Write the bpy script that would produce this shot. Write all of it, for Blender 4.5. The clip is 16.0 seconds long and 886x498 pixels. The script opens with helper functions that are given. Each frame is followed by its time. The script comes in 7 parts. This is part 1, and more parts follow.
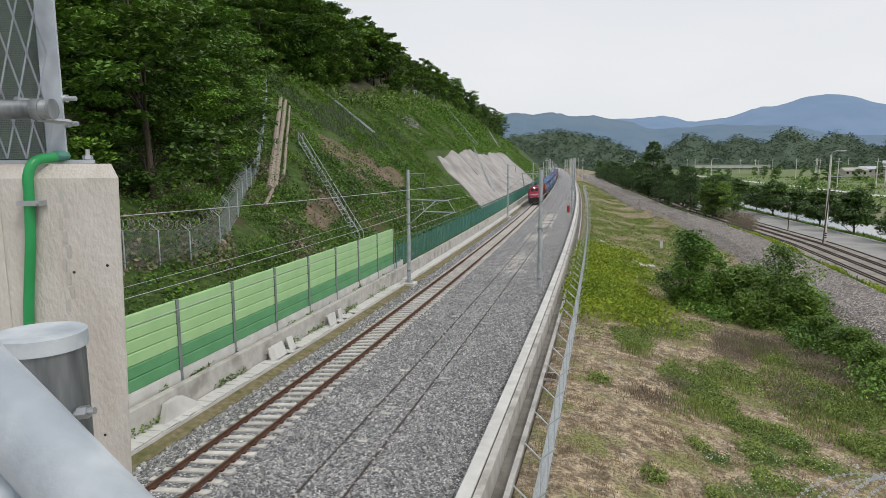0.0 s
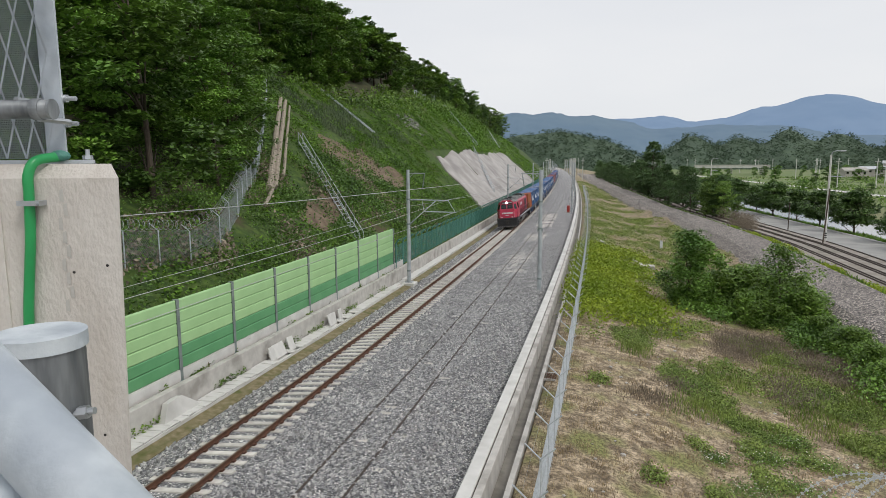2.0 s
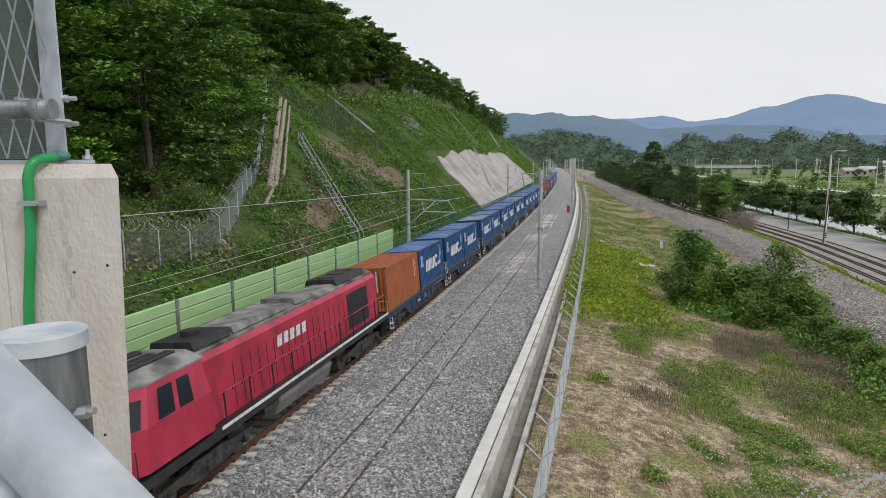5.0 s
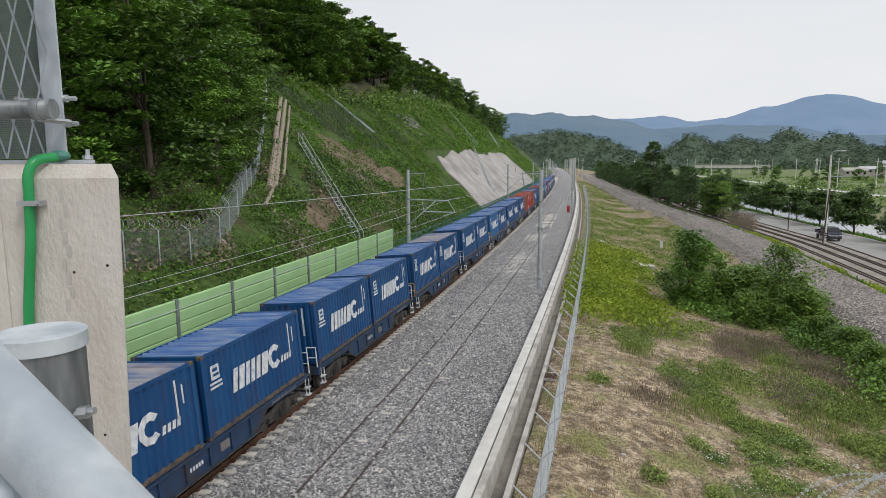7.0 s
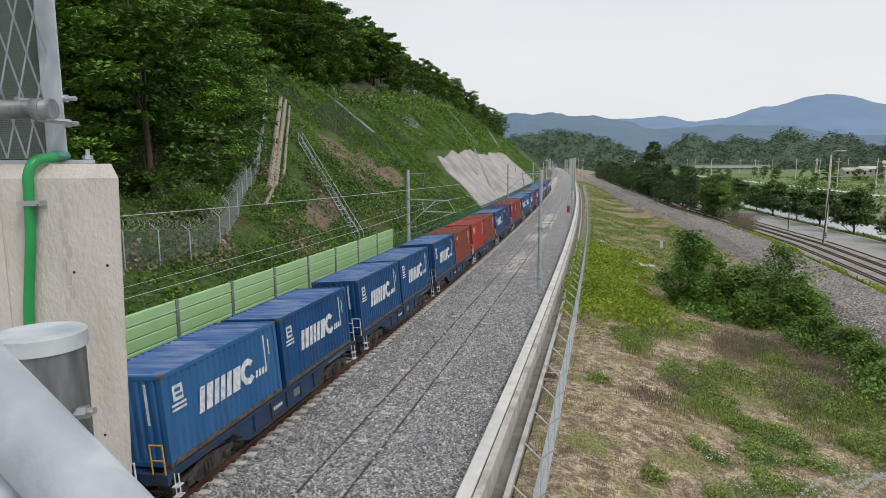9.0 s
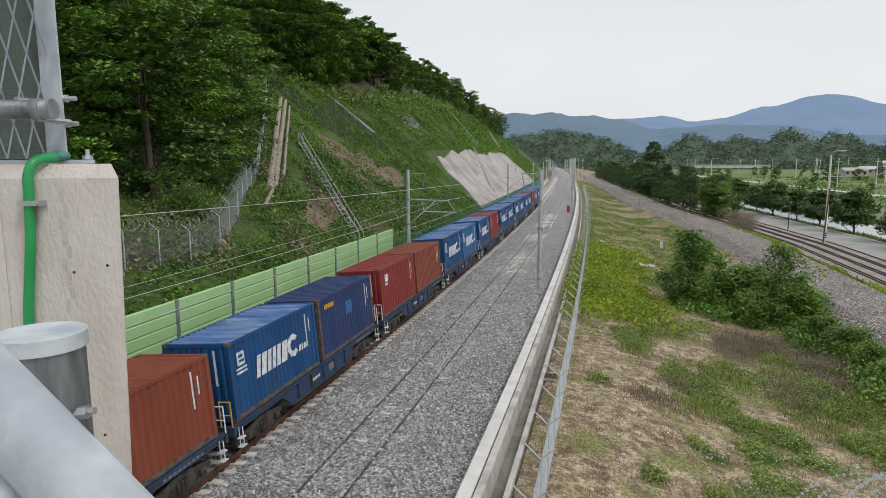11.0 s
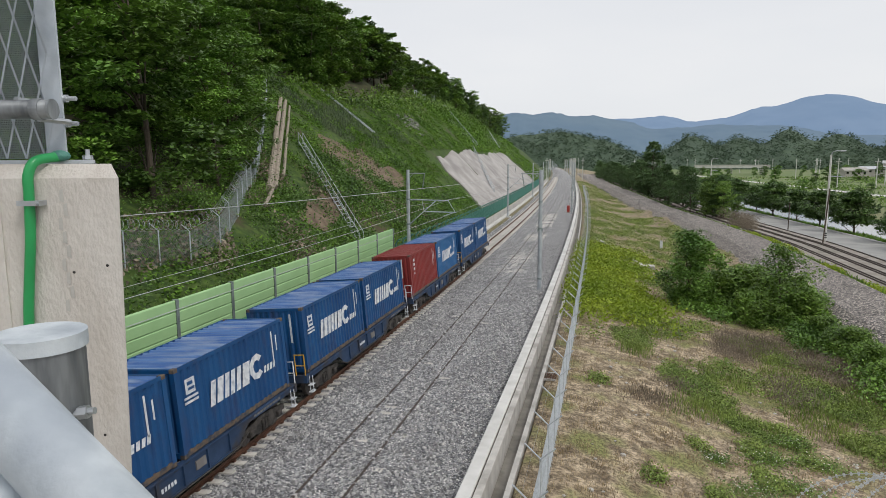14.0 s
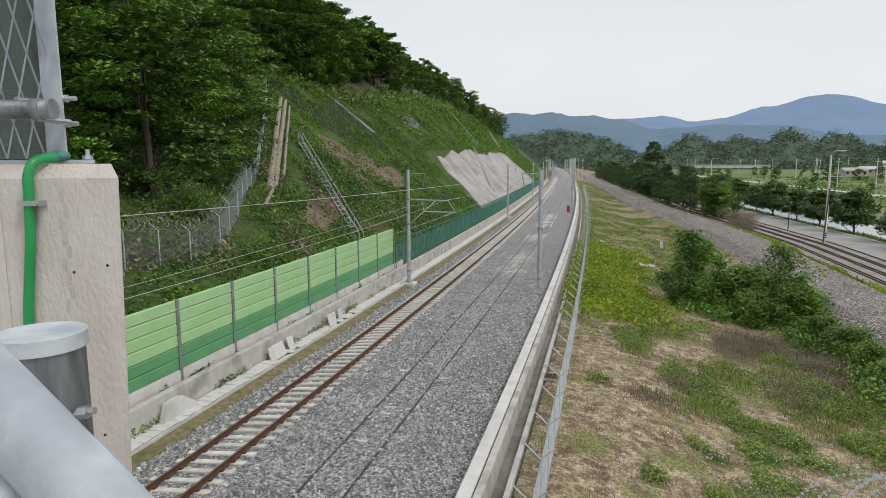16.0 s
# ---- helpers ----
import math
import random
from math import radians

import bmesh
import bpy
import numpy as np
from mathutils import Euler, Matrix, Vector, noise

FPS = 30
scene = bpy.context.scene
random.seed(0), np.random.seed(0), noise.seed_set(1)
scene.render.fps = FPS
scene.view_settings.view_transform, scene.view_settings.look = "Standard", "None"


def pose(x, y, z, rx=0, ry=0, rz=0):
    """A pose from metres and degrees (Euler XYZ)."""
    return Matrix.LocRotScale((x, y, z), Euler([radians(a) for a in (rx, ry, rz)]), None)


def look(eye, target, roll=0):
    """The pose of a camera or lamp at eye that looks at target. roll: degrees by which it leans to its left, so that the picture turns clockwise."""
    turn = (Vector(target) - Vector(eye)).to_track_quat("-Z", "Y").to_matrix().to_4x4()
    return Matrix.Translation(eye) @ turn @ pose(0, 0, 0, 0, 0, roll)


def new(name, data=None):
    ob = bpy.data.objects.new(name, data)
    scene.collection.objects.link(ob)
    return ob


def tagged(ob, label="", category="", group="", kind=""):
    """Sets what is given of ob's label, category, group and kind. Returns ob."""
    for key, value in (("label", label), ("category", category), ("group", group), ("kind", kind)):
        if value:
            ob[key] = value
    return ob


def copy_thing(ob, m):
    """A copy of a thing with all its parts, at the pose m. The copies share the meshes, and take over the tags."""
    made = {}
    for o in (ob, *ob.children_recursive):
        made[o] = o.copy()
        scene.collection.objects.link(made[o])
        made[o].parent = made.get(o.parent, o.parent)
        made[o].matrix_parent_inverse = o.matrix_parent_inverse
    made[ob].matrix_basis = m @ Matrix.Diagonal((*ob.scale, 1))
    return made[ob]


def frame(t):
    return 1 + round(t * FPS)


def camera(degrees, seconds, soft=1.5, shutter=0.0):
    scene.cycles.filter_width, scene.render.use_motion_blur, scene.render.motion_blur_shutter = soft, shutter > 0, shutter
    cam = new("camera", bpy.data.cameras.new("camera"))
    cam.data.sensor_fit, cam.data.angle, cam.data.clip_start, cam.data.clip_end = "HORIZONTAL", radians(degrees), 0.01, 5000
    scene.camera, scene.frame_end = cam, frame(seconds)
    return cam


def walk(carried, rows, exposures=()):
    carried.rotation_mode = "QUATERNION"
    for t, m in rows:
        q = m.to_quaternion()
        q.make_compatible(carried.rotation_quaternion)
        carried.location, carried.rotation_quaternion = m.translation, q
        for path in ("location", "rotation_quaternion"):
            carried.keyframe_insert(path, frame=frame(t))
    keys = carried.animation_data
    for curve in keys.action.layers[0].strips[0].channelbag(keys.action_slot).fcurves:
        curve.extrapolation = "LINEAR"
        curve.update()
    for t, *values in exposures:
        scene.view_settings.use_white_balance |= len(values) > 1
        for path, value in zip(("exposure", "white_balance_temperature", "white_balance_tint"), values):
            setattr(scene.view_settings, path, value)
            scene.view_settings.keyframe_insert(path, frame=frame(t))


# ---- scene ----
# ---- camera ----
cam = camera(69.86, 16.0, soft=0.55)
EYE_POSE = pose(12.389, 0, 9.518, 82.05, 0, 15.01) @ pose(0, 0, 0, 0, 0, -0.3)
walk(cam, [(0.0, EYE_POSE), (16.0, EYE_POSE)])

# ---- world, sun ----
SUN_EL, SUN_AZ = 52.0, 120.0          # degrees; azimuth clockwise from the line's +y
world = bpy.data.worlds.new("sky")
scene.world = world
world.use_nodes = True
wn, wl = world.node_tree.nodes, world.node_tree.links
wn.clear()
w_out, w_bg = wn.new("ShaderNodeOutputWorld"), wn.new("ShaderNodeBackground")
w_sky = wn.new("ShaderNodeTexSky")
w_sky.sky_type, w_sky.sun_disc = "NISHITA", False
w_sky.sun_elevation, w_sky.sun_rotation = radians(SUN_EL), radians(SUN_AZ)
w_gain = wn.new("ShaderNodeVectorMath")
w_gain.operation = "SCALE"
w_gain.inputs[3].default_value = 0.10
w_noise, w_map, w_co = wn.new("ShaderNodeTexNoise"), wn.new("ShaderNodeMapping"), wn.new("ShaderNodeTexCoord")
w_map.inputs["Scale"].default_value = (1.0, 1.0, 3.5)
w_noise.inputs["Scale"].default_value, w_noise.inputs["Detail"].default_value = 1.4, 5.0
w_ramp = wn.new("ShaderNodeValToRGB")
w_ramp.color_ramp.elements[0].position, w_ramp.color_ramp.elements[1].position = 0.3, 0.75
w_ramp.color_ramp.elements[0].color = (0.755, 0.78, 0.825, 1)
w_ramp.color_ramp.elements[1].color = (0.87, 0.875, 0.89, 1)
w_mix = wn.new("ShaderNodeMix")
w_mix.data_type = "RGBA"
w_mix.inputs[0].default_value = 0.93      # cloud cover
wl.new(w_co.outputs["Generated"], w_map.inputs["Vector"])
wl.new(w_map.outputs["Vector"], w_noise.inputs["Vector"])
wl.new(w_noise.outputs["Fac"], w_ramp.inputs["Fac"])
wl.new(w_sky.outputs["Color"], w_gain.inputs[0])
wl.new(w_gain.outputs["Vector"], w_mix.inputs[6])
wl.new(w_ramp.outputs["Color"], w_mix.inputs[7])
wl.new(w_mix.outputs[2], w_bg.inputs["Color"])
w_bg.inputs["Strength"].default_value = 1.0
wl.new(w_bg.outputs["Background"], w_out.inputs["Surface"])

sun = new("sun", bpy.data.lights.new("sun", "SUN"))
sun.data.energy, sun.data.angle, sun.data.color = 1.2, radians(14), (1.0, 0.96, 0.9)
az, el = radians(SUN_AZ), radians(SUN_EL)
sun.matrix_world = look((math.sin(az) * math.cos(el) * 100, math.cos(az) * math.cos(el) * 100, math.sin(el) * 100), (0, 0, 0))
scene.view_settings.exposure = 0.0


# ---- the line's curve: s metres along, o metres to its right ----
K0, K1, K2, S1 = 0.00046232, -1.49546e-06, 1.0e-4, 280.0
CANT = 0.0815


def heading(s):
    if s < 0:
        return K0 * s
    if s < S1:
        return K0 * s + 0.5 * K1 * s * s
    return K0 * S1 + 0.5 * K1 * S1 * S1 + K2 * (s - S1)


def centre_x(s):
    if s < 0:
        return -K0 * s * s / 2
    if s < S1:
        return -(K0 * s * s / 2 + K1 * s ** 3 / 6)
    a = s - S1
    return -(K0 * S1 ** 2 / 2 + K1 * S1 ** 3 / 6 + heading(S1) * a + K2 * a * a / 2)


def P(s, o, z=0.0):
    h = heading(s)
    return Vector((centre_x(s) + o * math.cos(h), s + o * math.sin(h), z))


def C(s, o, z=0.0):
    """A point in the canted plane of the track."""
    return P(s, o * math.cos(CANT) - z * math.sin(CANT), z * math.cos(CANT) + o * math.sin(CANT))


def on_line(s, o=0.0, z=0.0, canted=True):
    m = Matrix.Translation(P(s, o, z)) @ Matrix.Rotation(heading(s), 4, "Z")
    return m @ Matrix.Rotation(-CANT, 4, "Y") if canted else m


# ---- materials ----
def mat(name, c1, c2, scale=3.0, rough=0.8, metal=0.0, bump=0.0, bscale=40.0, c3=None, scale3=0.6, lo=0.35, hi=0.65,
        island=0.0, objrand=0.0, stretch=None, glow=None, detail=6.0, trans=0.0, span3=(0.5, 0.68)):
    m = bpy.data.materials.new(name)
    m.use_nodes = True
    nt = m.node_tree
    n, l = nt.nodes, nt.links
    b = n["Principled BSDF"]
    b.inputs["Roughness"].default_value, b.inputs["Metallic"].default_value = rough, metal
    co = n.new("ShaderNodeTexCoord")
    src = co.outputs["Object"]
    if stretch:
        mp = n.new("ShaderNodeMapping")
        mp.inputs["Scale"].default_value = stretch
        l.new(src, mp.inputs["Vector"])
        src = mp.outputs["Vector"]

    def noise_ramp(sc, a, z, det=detail):
        t, r = n.new("ShaderNodeTexNoise"), n.new("ShaderNodeMapRange")
        t.inputs["Scale"].default_value, t.inputs["Detail"].default_value = sc, det
        r.inputs["From Min"].default_value, r.inputs["From Max"].default_value = a, z
        l.new(src, t.inputs["Vector"])
        l.new(t.outputs["Fac"], r.inputs["Value"])
        return r.outputs["Result"]

    def mix(f, a, z, kind="MIX"):
        x = n.new("ShaderNodeMix")
        x.data_type, x.blend_type = "RGBA", kind
        for sock, v in ((x.inputs[0], f), (x.inputs[6], a), (x.inputs[7], z)):
            if isinstance(v, (int, float)):
                sock.default_value = v
            elif isinstance(v, tuple):
                sock.default_value = (*v, 1)
            else:
                l.new(v, sock)
        return x.outputs[2]
    col = mix(noise_ramp(scale, lo, hi), c1, c2)
    if c3:
        col = mix(noise_ramp(scale3, *span3), col, c3)
    for amount, node, out in ((island, "ShaderNodeNewGeometry", "Random Per Island"), (objrand, "ShaderNodeObjectInfo", "Random")):
        if amount:
            g, r = n.new(node), n.new("ShaderNodeMapRange")
            r.inputs["To Min"].default_value, r.inputs["To Max"].default_value = 1 - amount, 1 + amount
            hs = n.new("ShaderNodeHueSaturation")
            l.new(g.outputs[out], r.inputs["Value"])
            l.new(r.outputs["Result"], hs.inputs["Value"])
            l.new(col, hs.inputs["Color"])
            col = hs.outputs["Color"]
    l.new(col, b.inputs["Base Color"])
    if bump:
        bp = n.new("ShaderNodeBump")
        bp.inputs["Strength"].default_value, bp.inputs["Distance"].default_value = bump, 0.02
        l.new(noise_ramp(bscale, 0, 1), bp.inputs["Height"])
        l.new(bp.outputs["Normal"], b.inputs["Normal"])
    if glow:
        b.inputs["Emission Color"].default_value = (*glow[0], 1)
        b.inputs["Emission Strength"].default_value = glow[1]
    if trans:
        tr, ms = n.new("ShaderNodeBsdfTranslucent"), n.new("ShaderNodeMixShader")
        l.new(col, tr.inputs["Color"])
        ms.inputs[0].default_value = trans
        l.new(b.outputs[0], ms.inputs[1])
        l.new(tr.outputs[0], ms.inputs[2])
        l.new(ms.outputs[0], n["Material Output"].inputs["Surface"])
    return m


def ballast_material(name, gain, scale):
    """Crushed stone: cells of their own tone, the shade in the gaps painted dark."""
    m = bpy.data.materials.new(name)
    m.use_nodes = True
    n, l = m.node_tree.nodes, m.node_tree.links
    b = n["Principled BSDF"]
    b.inputs["Roughness"].default_value = 0.9
    co, vo, vd, no = (n.new(k) for k in ("ShaderNodeTexCoord", "ShaderNodeTexVoronoi", "ShaderNodeTexVoronoi", "ShaderNodeTexNoise"))
    for v in (vo, vd):
        v.inputs["Scale"].default_value = scale
        l.new(co.outputs["Object"], v.inputs["Vector"])
    vd.feature = "DISTANCE_TO_EDGE"
    no.inputs["Scale"].default_value, no.inputs["Detail"].default_value = 0.5, 4
    l.new(co.outputs["Object"], no.inputs["Vector"])
    sep, ramp, edge = n.new("ShaderNodeSeparateColor"), n.new("ShaderNodeValToRGB"), n.new("ShaderNodeMapRange")
    l.new(vo.outputs["Color"], sep.inputs["Color"])
    l.new(sep.outputs["Red"], ramp.inputs["Fac"])
    e = ramp.color_ramp.elements
    e[0].position, e[0].color = 0.0, (0.06, 0.062, 0.07, 1)
    e[1].position, e[1].color = 1.0, (0.7, 0.69, 0.67, 1)
    x = e.new(0.55)
    x.color = (0.3, 0.3, 0.31, 1)
    x = e.new(0.85)
    x.color = (0.45, 0.445, 0.435, 1)
    # darkens the base colour towards cell edges, as painted shade between stones
    edge.inputs["From Max"].default_value = 0.16
    edge.inputs["To Min"].default_value = 0.08
    l.new(vd.outputs["Distance"], edge.inputs["Value"])
    m1, m2 = n.new("ShaderNodeMix"), n.new("ShaderNodeMix")
    for q in (m1, m2):
        q.data_type, q.blend_type = "RGBA", "MULTIPLY"
        q.inputs[0].default_value = 1.0
    l.new(ramp.outputs["Color"], m1.inputs[6])
    l.new(edge.outputs["Result"], m1.inputs[7])
    big = n.new("ShaderNodeMapRange")
    big.inputs["From Min"].default_value, big.inputs["From Max"].default_value = 0.3, 0.7
    big.inputs["To Min"].default_value, big.inputs["To Max"].default_value = 0.85, 1.2
    l.new(no.outputs["Fac"], big.inputs["Value"])
    l.new(m1.outputs[2], m2.inputs[6])
    l.new(big.outputs["Result"], m2.inputs[7])
    m3 = n.new("ShaderNodeMix")
    m3.data_type, m3.blend_type = "RGBA", "MULTIPLY"
    m3.inputs[0].default_value = 1.0
    m3.inputs[7].default_value = (*gain, 1)
    l.new(m2.outputs[2], m3.inputs[6])
    l.new(m3.outputs[2], b.inputs["Base Color"])
    bp = n.new("ShaderNodeBump")
    bp.inputs["Strength"].default_value, bp.inputs["Distance"].default_value = 0.9, 0.03
    l.new(edge.outputs["Result"], bp.inputs["Height"])
    l.new(bp.outputs["Normal"], b.inputs["Normal"])
    return m


M_BALLAST = ballast_material("ballast", (1.5, 1.49, 1.48), 18.0)
M_STONE = mat("crushed stone", (0.22, 0.22, 0.23), (0.5, 0.49, 0.47), 5, 0.9, island=0.6)
M_CONC = mat("concrete", (0.46, 0.44, 0.41), (0.56, 0.54, 0.5), 2.5, 0.85, bump=0.25, bscale=30, c3=(0.33, 0.31, 0.28), scale3=0.9)
M_CONC_NEW = mat("pale concrete", (0.6, 0.59, 0.56), (0.7, 0.69, 0.66), 1.5, 0.85, bump=0.15, bscale=35, c3=(0.5, 0.49, 0.46), scale3=0.5)
M_SLEEPER = mat("sleeper concrete", (0.52, 0.49, 0.45), (0.68, 0.65, 0.6), 4, 0.9, bump=0.2, objrand=0.15)
M_RUST = mat("rusty rail steel", (0.085, 0.04, 0.026), (0.16, 0.078, 0.046), 6, 0.75, 0.3, bump=0.2)
M_RAILTOP = mat("worn rail head", (0.2, 0.13, 0.1), (0.3, 0.22, 0.18), 3, 0.45, 0.7)
M_RAIL_OLD = mat("dark rail steel", (0.06, 0.05, 0.045), (0.12, 0.095, 0.08), 6, 0.8, 0.3)
M_GALV = mat("galvanised steel", (0.42, 0.44, 0.46), (0.56, 0.58, 0.6), 9, 0.42, 0.75, bump=0.05, bscale=60, c3=(0.36, 0.37, 0.39), scale3=3)
M_GALV_LIGHT = mat("pale galvanised steel", (0.5, 0.54, 0.58), (0.62, 0.66, 0.7), 9, 0.45, 0.45, bump=0.06, bscale=50, c3=(0.42, 0.46, 0.5), scale3=7)
M_MAST = mat("mast zinc", (0.4, 0.43, 0.45), (0.5, 0.53, 0.55), 3, 0.55, 0.3, c3=(0.33, 0.35, 0.37), scale3=1.5)
M_PANEL = mat("light green panel", (0.37, 0.6, 0.28), (0.42, 0.66, 0.32), 0.8, 0.55)
M_PANEL_DARK = mat("mid green panel", (0.10, 0.31, 0.13), (0.13, 0.36, 0.16), 0.8, 0.55)
M_TEAL = mat("teal coated wire", (0.06, 0.21, 0.17), (0.085, 0.25, 0.2), 3, 0.55)
M_POST_GREY = mat("grey steel post", (0.2, 0.24, 0.23), (0.27, 0.31, 0.3), 3, 0.5, 0.3)
M_WIRE = mat("aluminium wire", (0.5, 0.5, 0.5), (0.6, 0.6, 0.6), 3, 0.5, 0.5)
M_DIRT = mat("dry earth", (0.12, 0.085, 0.058), (0.22, 0.165, 0.115), 1.5, 0.95, bump=0.5, bscale=12)
M_SHOT = mat("sprayed concrete", (0.35, 0.325, 0.305), (0.48, 0.455, 0.435), 0.5, 0.95, bump=0.9, bscale=2.5, c3=(0.28, 0.26, 0.25), scale3=0.28, stretch=(1.0, 0.5, 0.35))
M_GREEN_HOSE = mat("green hose", (0.015, 0.27, 0.075), (0.025, 0.34, 0.1), 8, 0.35)
M_WOODLOG = mat("split log", (0.2, 0.165, 0.125), (0.44, 0.385, 0.31), 1.2, 0.9, bump=0.4, stretch=(8, 8, 1))
M_BARK = mat("bark", (0.06, 0.045, 0.035), (0.12, 0.095, 0.075), 5, 0.95, bump=0.5, stretch=(3, 3, 0.6))
M_LEAF = mat("broad leaves", (0.062, 0.14, 0.019), (0.185, 0.325, 0.048), 0.25, 0.5, island=0.5, objrand=0.3, trans=0.12)
M_LEAF_B = mat("bright leaves", (0.085, 0.17, 0.02), (0.185, 0.3, 0.045), 0.3, 0.5, island=0.45, objrand=0.2, trans=0.12)
M_LEAF_D = mat("dark leaves", (0.045, 0.1, 0.018), (0.1, 0.185, 0.034), 0.35, 0.5, island=0.45, objrand=0.2, trans=0.1)
M_PINE = mat("pine needles", (0.05, 0.105, 0.032), (0.105, 0.18, 0.055), 0.5, 0.7, island=0.4, objrand=0.25, trans=0.1)
M_GRASS = mat("grass blades", (0.07, 0.165, 0.012), (0.155, 0.285, 0.026), 0.3, 0.7, island=0.45, trans=0.12)
M_GRASS_DRY = mat("dry grass", (0.27, 0.2, 0.11), (0.46, 0.37, 0.22), 0.9, 0.85, island=0.45, trans=0.1)
M_FIELD_WEED = mat("field weeds", (0.14, 0.21, 0.04), (0.26, 0.33, 0.075), 0.5, 0.65, island=0.45, trans=0.15)
M_TWIG = mat("dead brush", (0.19, 0.155, 0.115), (0.33, 0.275, 0.21), 0.6, 0.9, island=0.4)
M_GREY_GRASS = mat("grey green grass", (0.07, 0.11, 0.05), (0.14, 0.185, 0.09), 0.5, 0.7, island=0.4, trans=0.1)
M_RUBBLE = mat("lichened rubble", (0.13, 0.135, 0.115), (0.27, 0.27, 0.24), 1.5, 0.95, island=0.4)
M_WEED = mat("yellow green weed", (0.2, 0.29, 0.02), (0.32, 0.4, 0.035), 0.3, 0.65, island=0.3, trans=0.3)
M_FLOWER = mat("white blossom", (0.7, 0.7, 0.6), (0.8, 0.8, 0.7), 3, 0.8)
M_ASPHALT = mat("worn asphalt", (0.29, 0.29, 0.28), (0.37, 0.365, 0.35), 0.4, 0.9)
M_GRAVEL = ballast_material("brownish gravel", (1.2, 1.08, 0.98), 10.0)
# far crowns: green paled and greyed, distance haze put into the base colour
M_WOODS = mat("far foliage", (0.055, 0.092, 0.055), (0.085, 0.125, 0.074), 0.02, 0.9, island=0.3, trans=0.45)
M_PIPE = mat("matt zinc pipe", (0.44, 0.49, 0.53), (0.64, 0.685, 0.72), 14, 0.6, 0.1, bump=0.12, bscale=70, c3=(0.36, 0.4, 0.45), scale3=9, detail=9)
M_DULL = mat("dull zinc", (0.12, 0.13, 0.14), (0.24, 0.255, 0.265), 14, 0.5, 0.4, c3=(0.38, 0.4, 0.41), scale3=5, stretch=(3, 3, 0.5))
M_WHITE_ZINC = mat("bright zinc", (0.7, 0.72, 0.74), (0.82, 0.84, 0.85), 9, 0.45, 0.2)
M_WATER = mat("river water", (0.3, 0.31, 0.3), (0.36, 0.37, 0.35), 0.05, 0.12, bump=0.05, bscale=0.6)


# ---- mesh helpers ----
def box(bm, x0, x1, y0, y1, z0, z1, m=None):
    v = [bm.verts.new((m @ Vector(q)) if m else q) for q in ((x0, y0, z0), (x1, y0, z0), (x1, y1, z0), (x0, y1, z0), (x0, y0, z1), (x1, y0, z1), (x1, y1, z1), (x0, y1, z1))]
    for f in ((3, 2, 1, 0), (4, 5, 6, 7), (0, 1, 5, 4), (1, 2, 6, 5), (2, 3, 7, 6), (3, 0, 4, 7)):
        bm.faces.new([v[i] for i in f])


def prism(bm, poly, a, b, axis="x", m=None):
    """A polygon of two coordinates, extruded from a to b along an axis."""
    def at(u, v, w):
        q = {"x": (w, u, v), "y": (u, w, v), "z": (u, v, w)}[axis]
        return (m @ Vector(q)) if m else q
    lo = [bm.verts.new(at(u, v, a)) for u, v in poly]
    hi = [bm.verts.new(at(u, v, b)) for u, v in poly]
    bm.faces.new(lo[::-1])
    bm.faces.new(hi)
    for i in range(len(poly)):
        j = (i + 1) % len(poly)
        bm.faces.new((lo[i], lo[j], hi[j], hi[i]))


def tube(bm, pts, r, n=8, r1=None, cap=True):
    pts = [Vector(p) for p in pts]
    rings = []
    up = None
    for i, p in enumerate(pts):
        d = (pts[min(i + 1, len(pts) - 1)] - pts[max(i - 1, 0)]).normalized()
        if up is None:
            up = Vector((0, 0, 1)) if abs(d.z) < 0.9 else Vector((1, 0, 0))
        a = d.cross(up).normalized()
        c = a.cross(d).normalized()
        up = c
        rr = r if r1 is None else r + (r1 - r) * i / (len(pts) - 1)
        rings.append([bm.verts.new(p + (a * math.cos(6.28319 * k / n) + c * math.sin(6.28319 * k / n)) * rr) for k in range(n)])
    for u, v in zip(rings, rings[1:]):
        for k in range(n):
            bm.faces.new((u[k], u[(k + 1) % n], v[(k + 1) % n], v[k]))
    if cap:
        bm.faces.new(rings[0][::-1])
        bm.faces.new(rings[-1])


def link(name, bm, material, smooth=False, bevel=0.0):
    if bevel:
        bmesh.ops.bevel(bm, geom=bm.edges[:], offset=bevel, segments=1, affect="EDGES", clamp_overlap=True)
    bmesh.ops.recalc_face_normals(bm, faces=bm.faces[:])
    me = bpy.data.meshes.new(name)
    bm.to_mesh(me)
    bm.free()
    me.materials.append(material)
    if smooth:
        for p in me.polygons:
            p.use_smooth = True
    return new(name, me)


def part(name, bm, material, parent, label="", smooth=False, bevel=0.0):
    ob = link(name, bm, material, smooth, bevel)
    ob.parent = parent
    if label:
        ob["label"] = label
    return ob


def again(ob, parent, m=None):
    """The same piece once more, on the same mesh."""
    q = new(ob.name.split(".")[0], ob.data)
    q.parent = parent
    if m is not None:
        q.matrix_basis = m
    if "label" in ob:
        q["label"] = ob["label"]
    return q


def raw(name, verts, faces, material, smooth=False):
    me = bpy.data.meshes.new(name)
    me.from_pydata(verts, [], faces)
    me.materials.append(material)
    if smooth:
        for p in me.polygons:
            p.use_smooth = True
    me.update()
    return new(name, me)


def thing(name, label, category, group="", m=None):
    e = new(name)
    e.empty_display_size = 0.3
    if m is not None:
        e.matrix_basis = m
    return tagged(e, label, category, group)


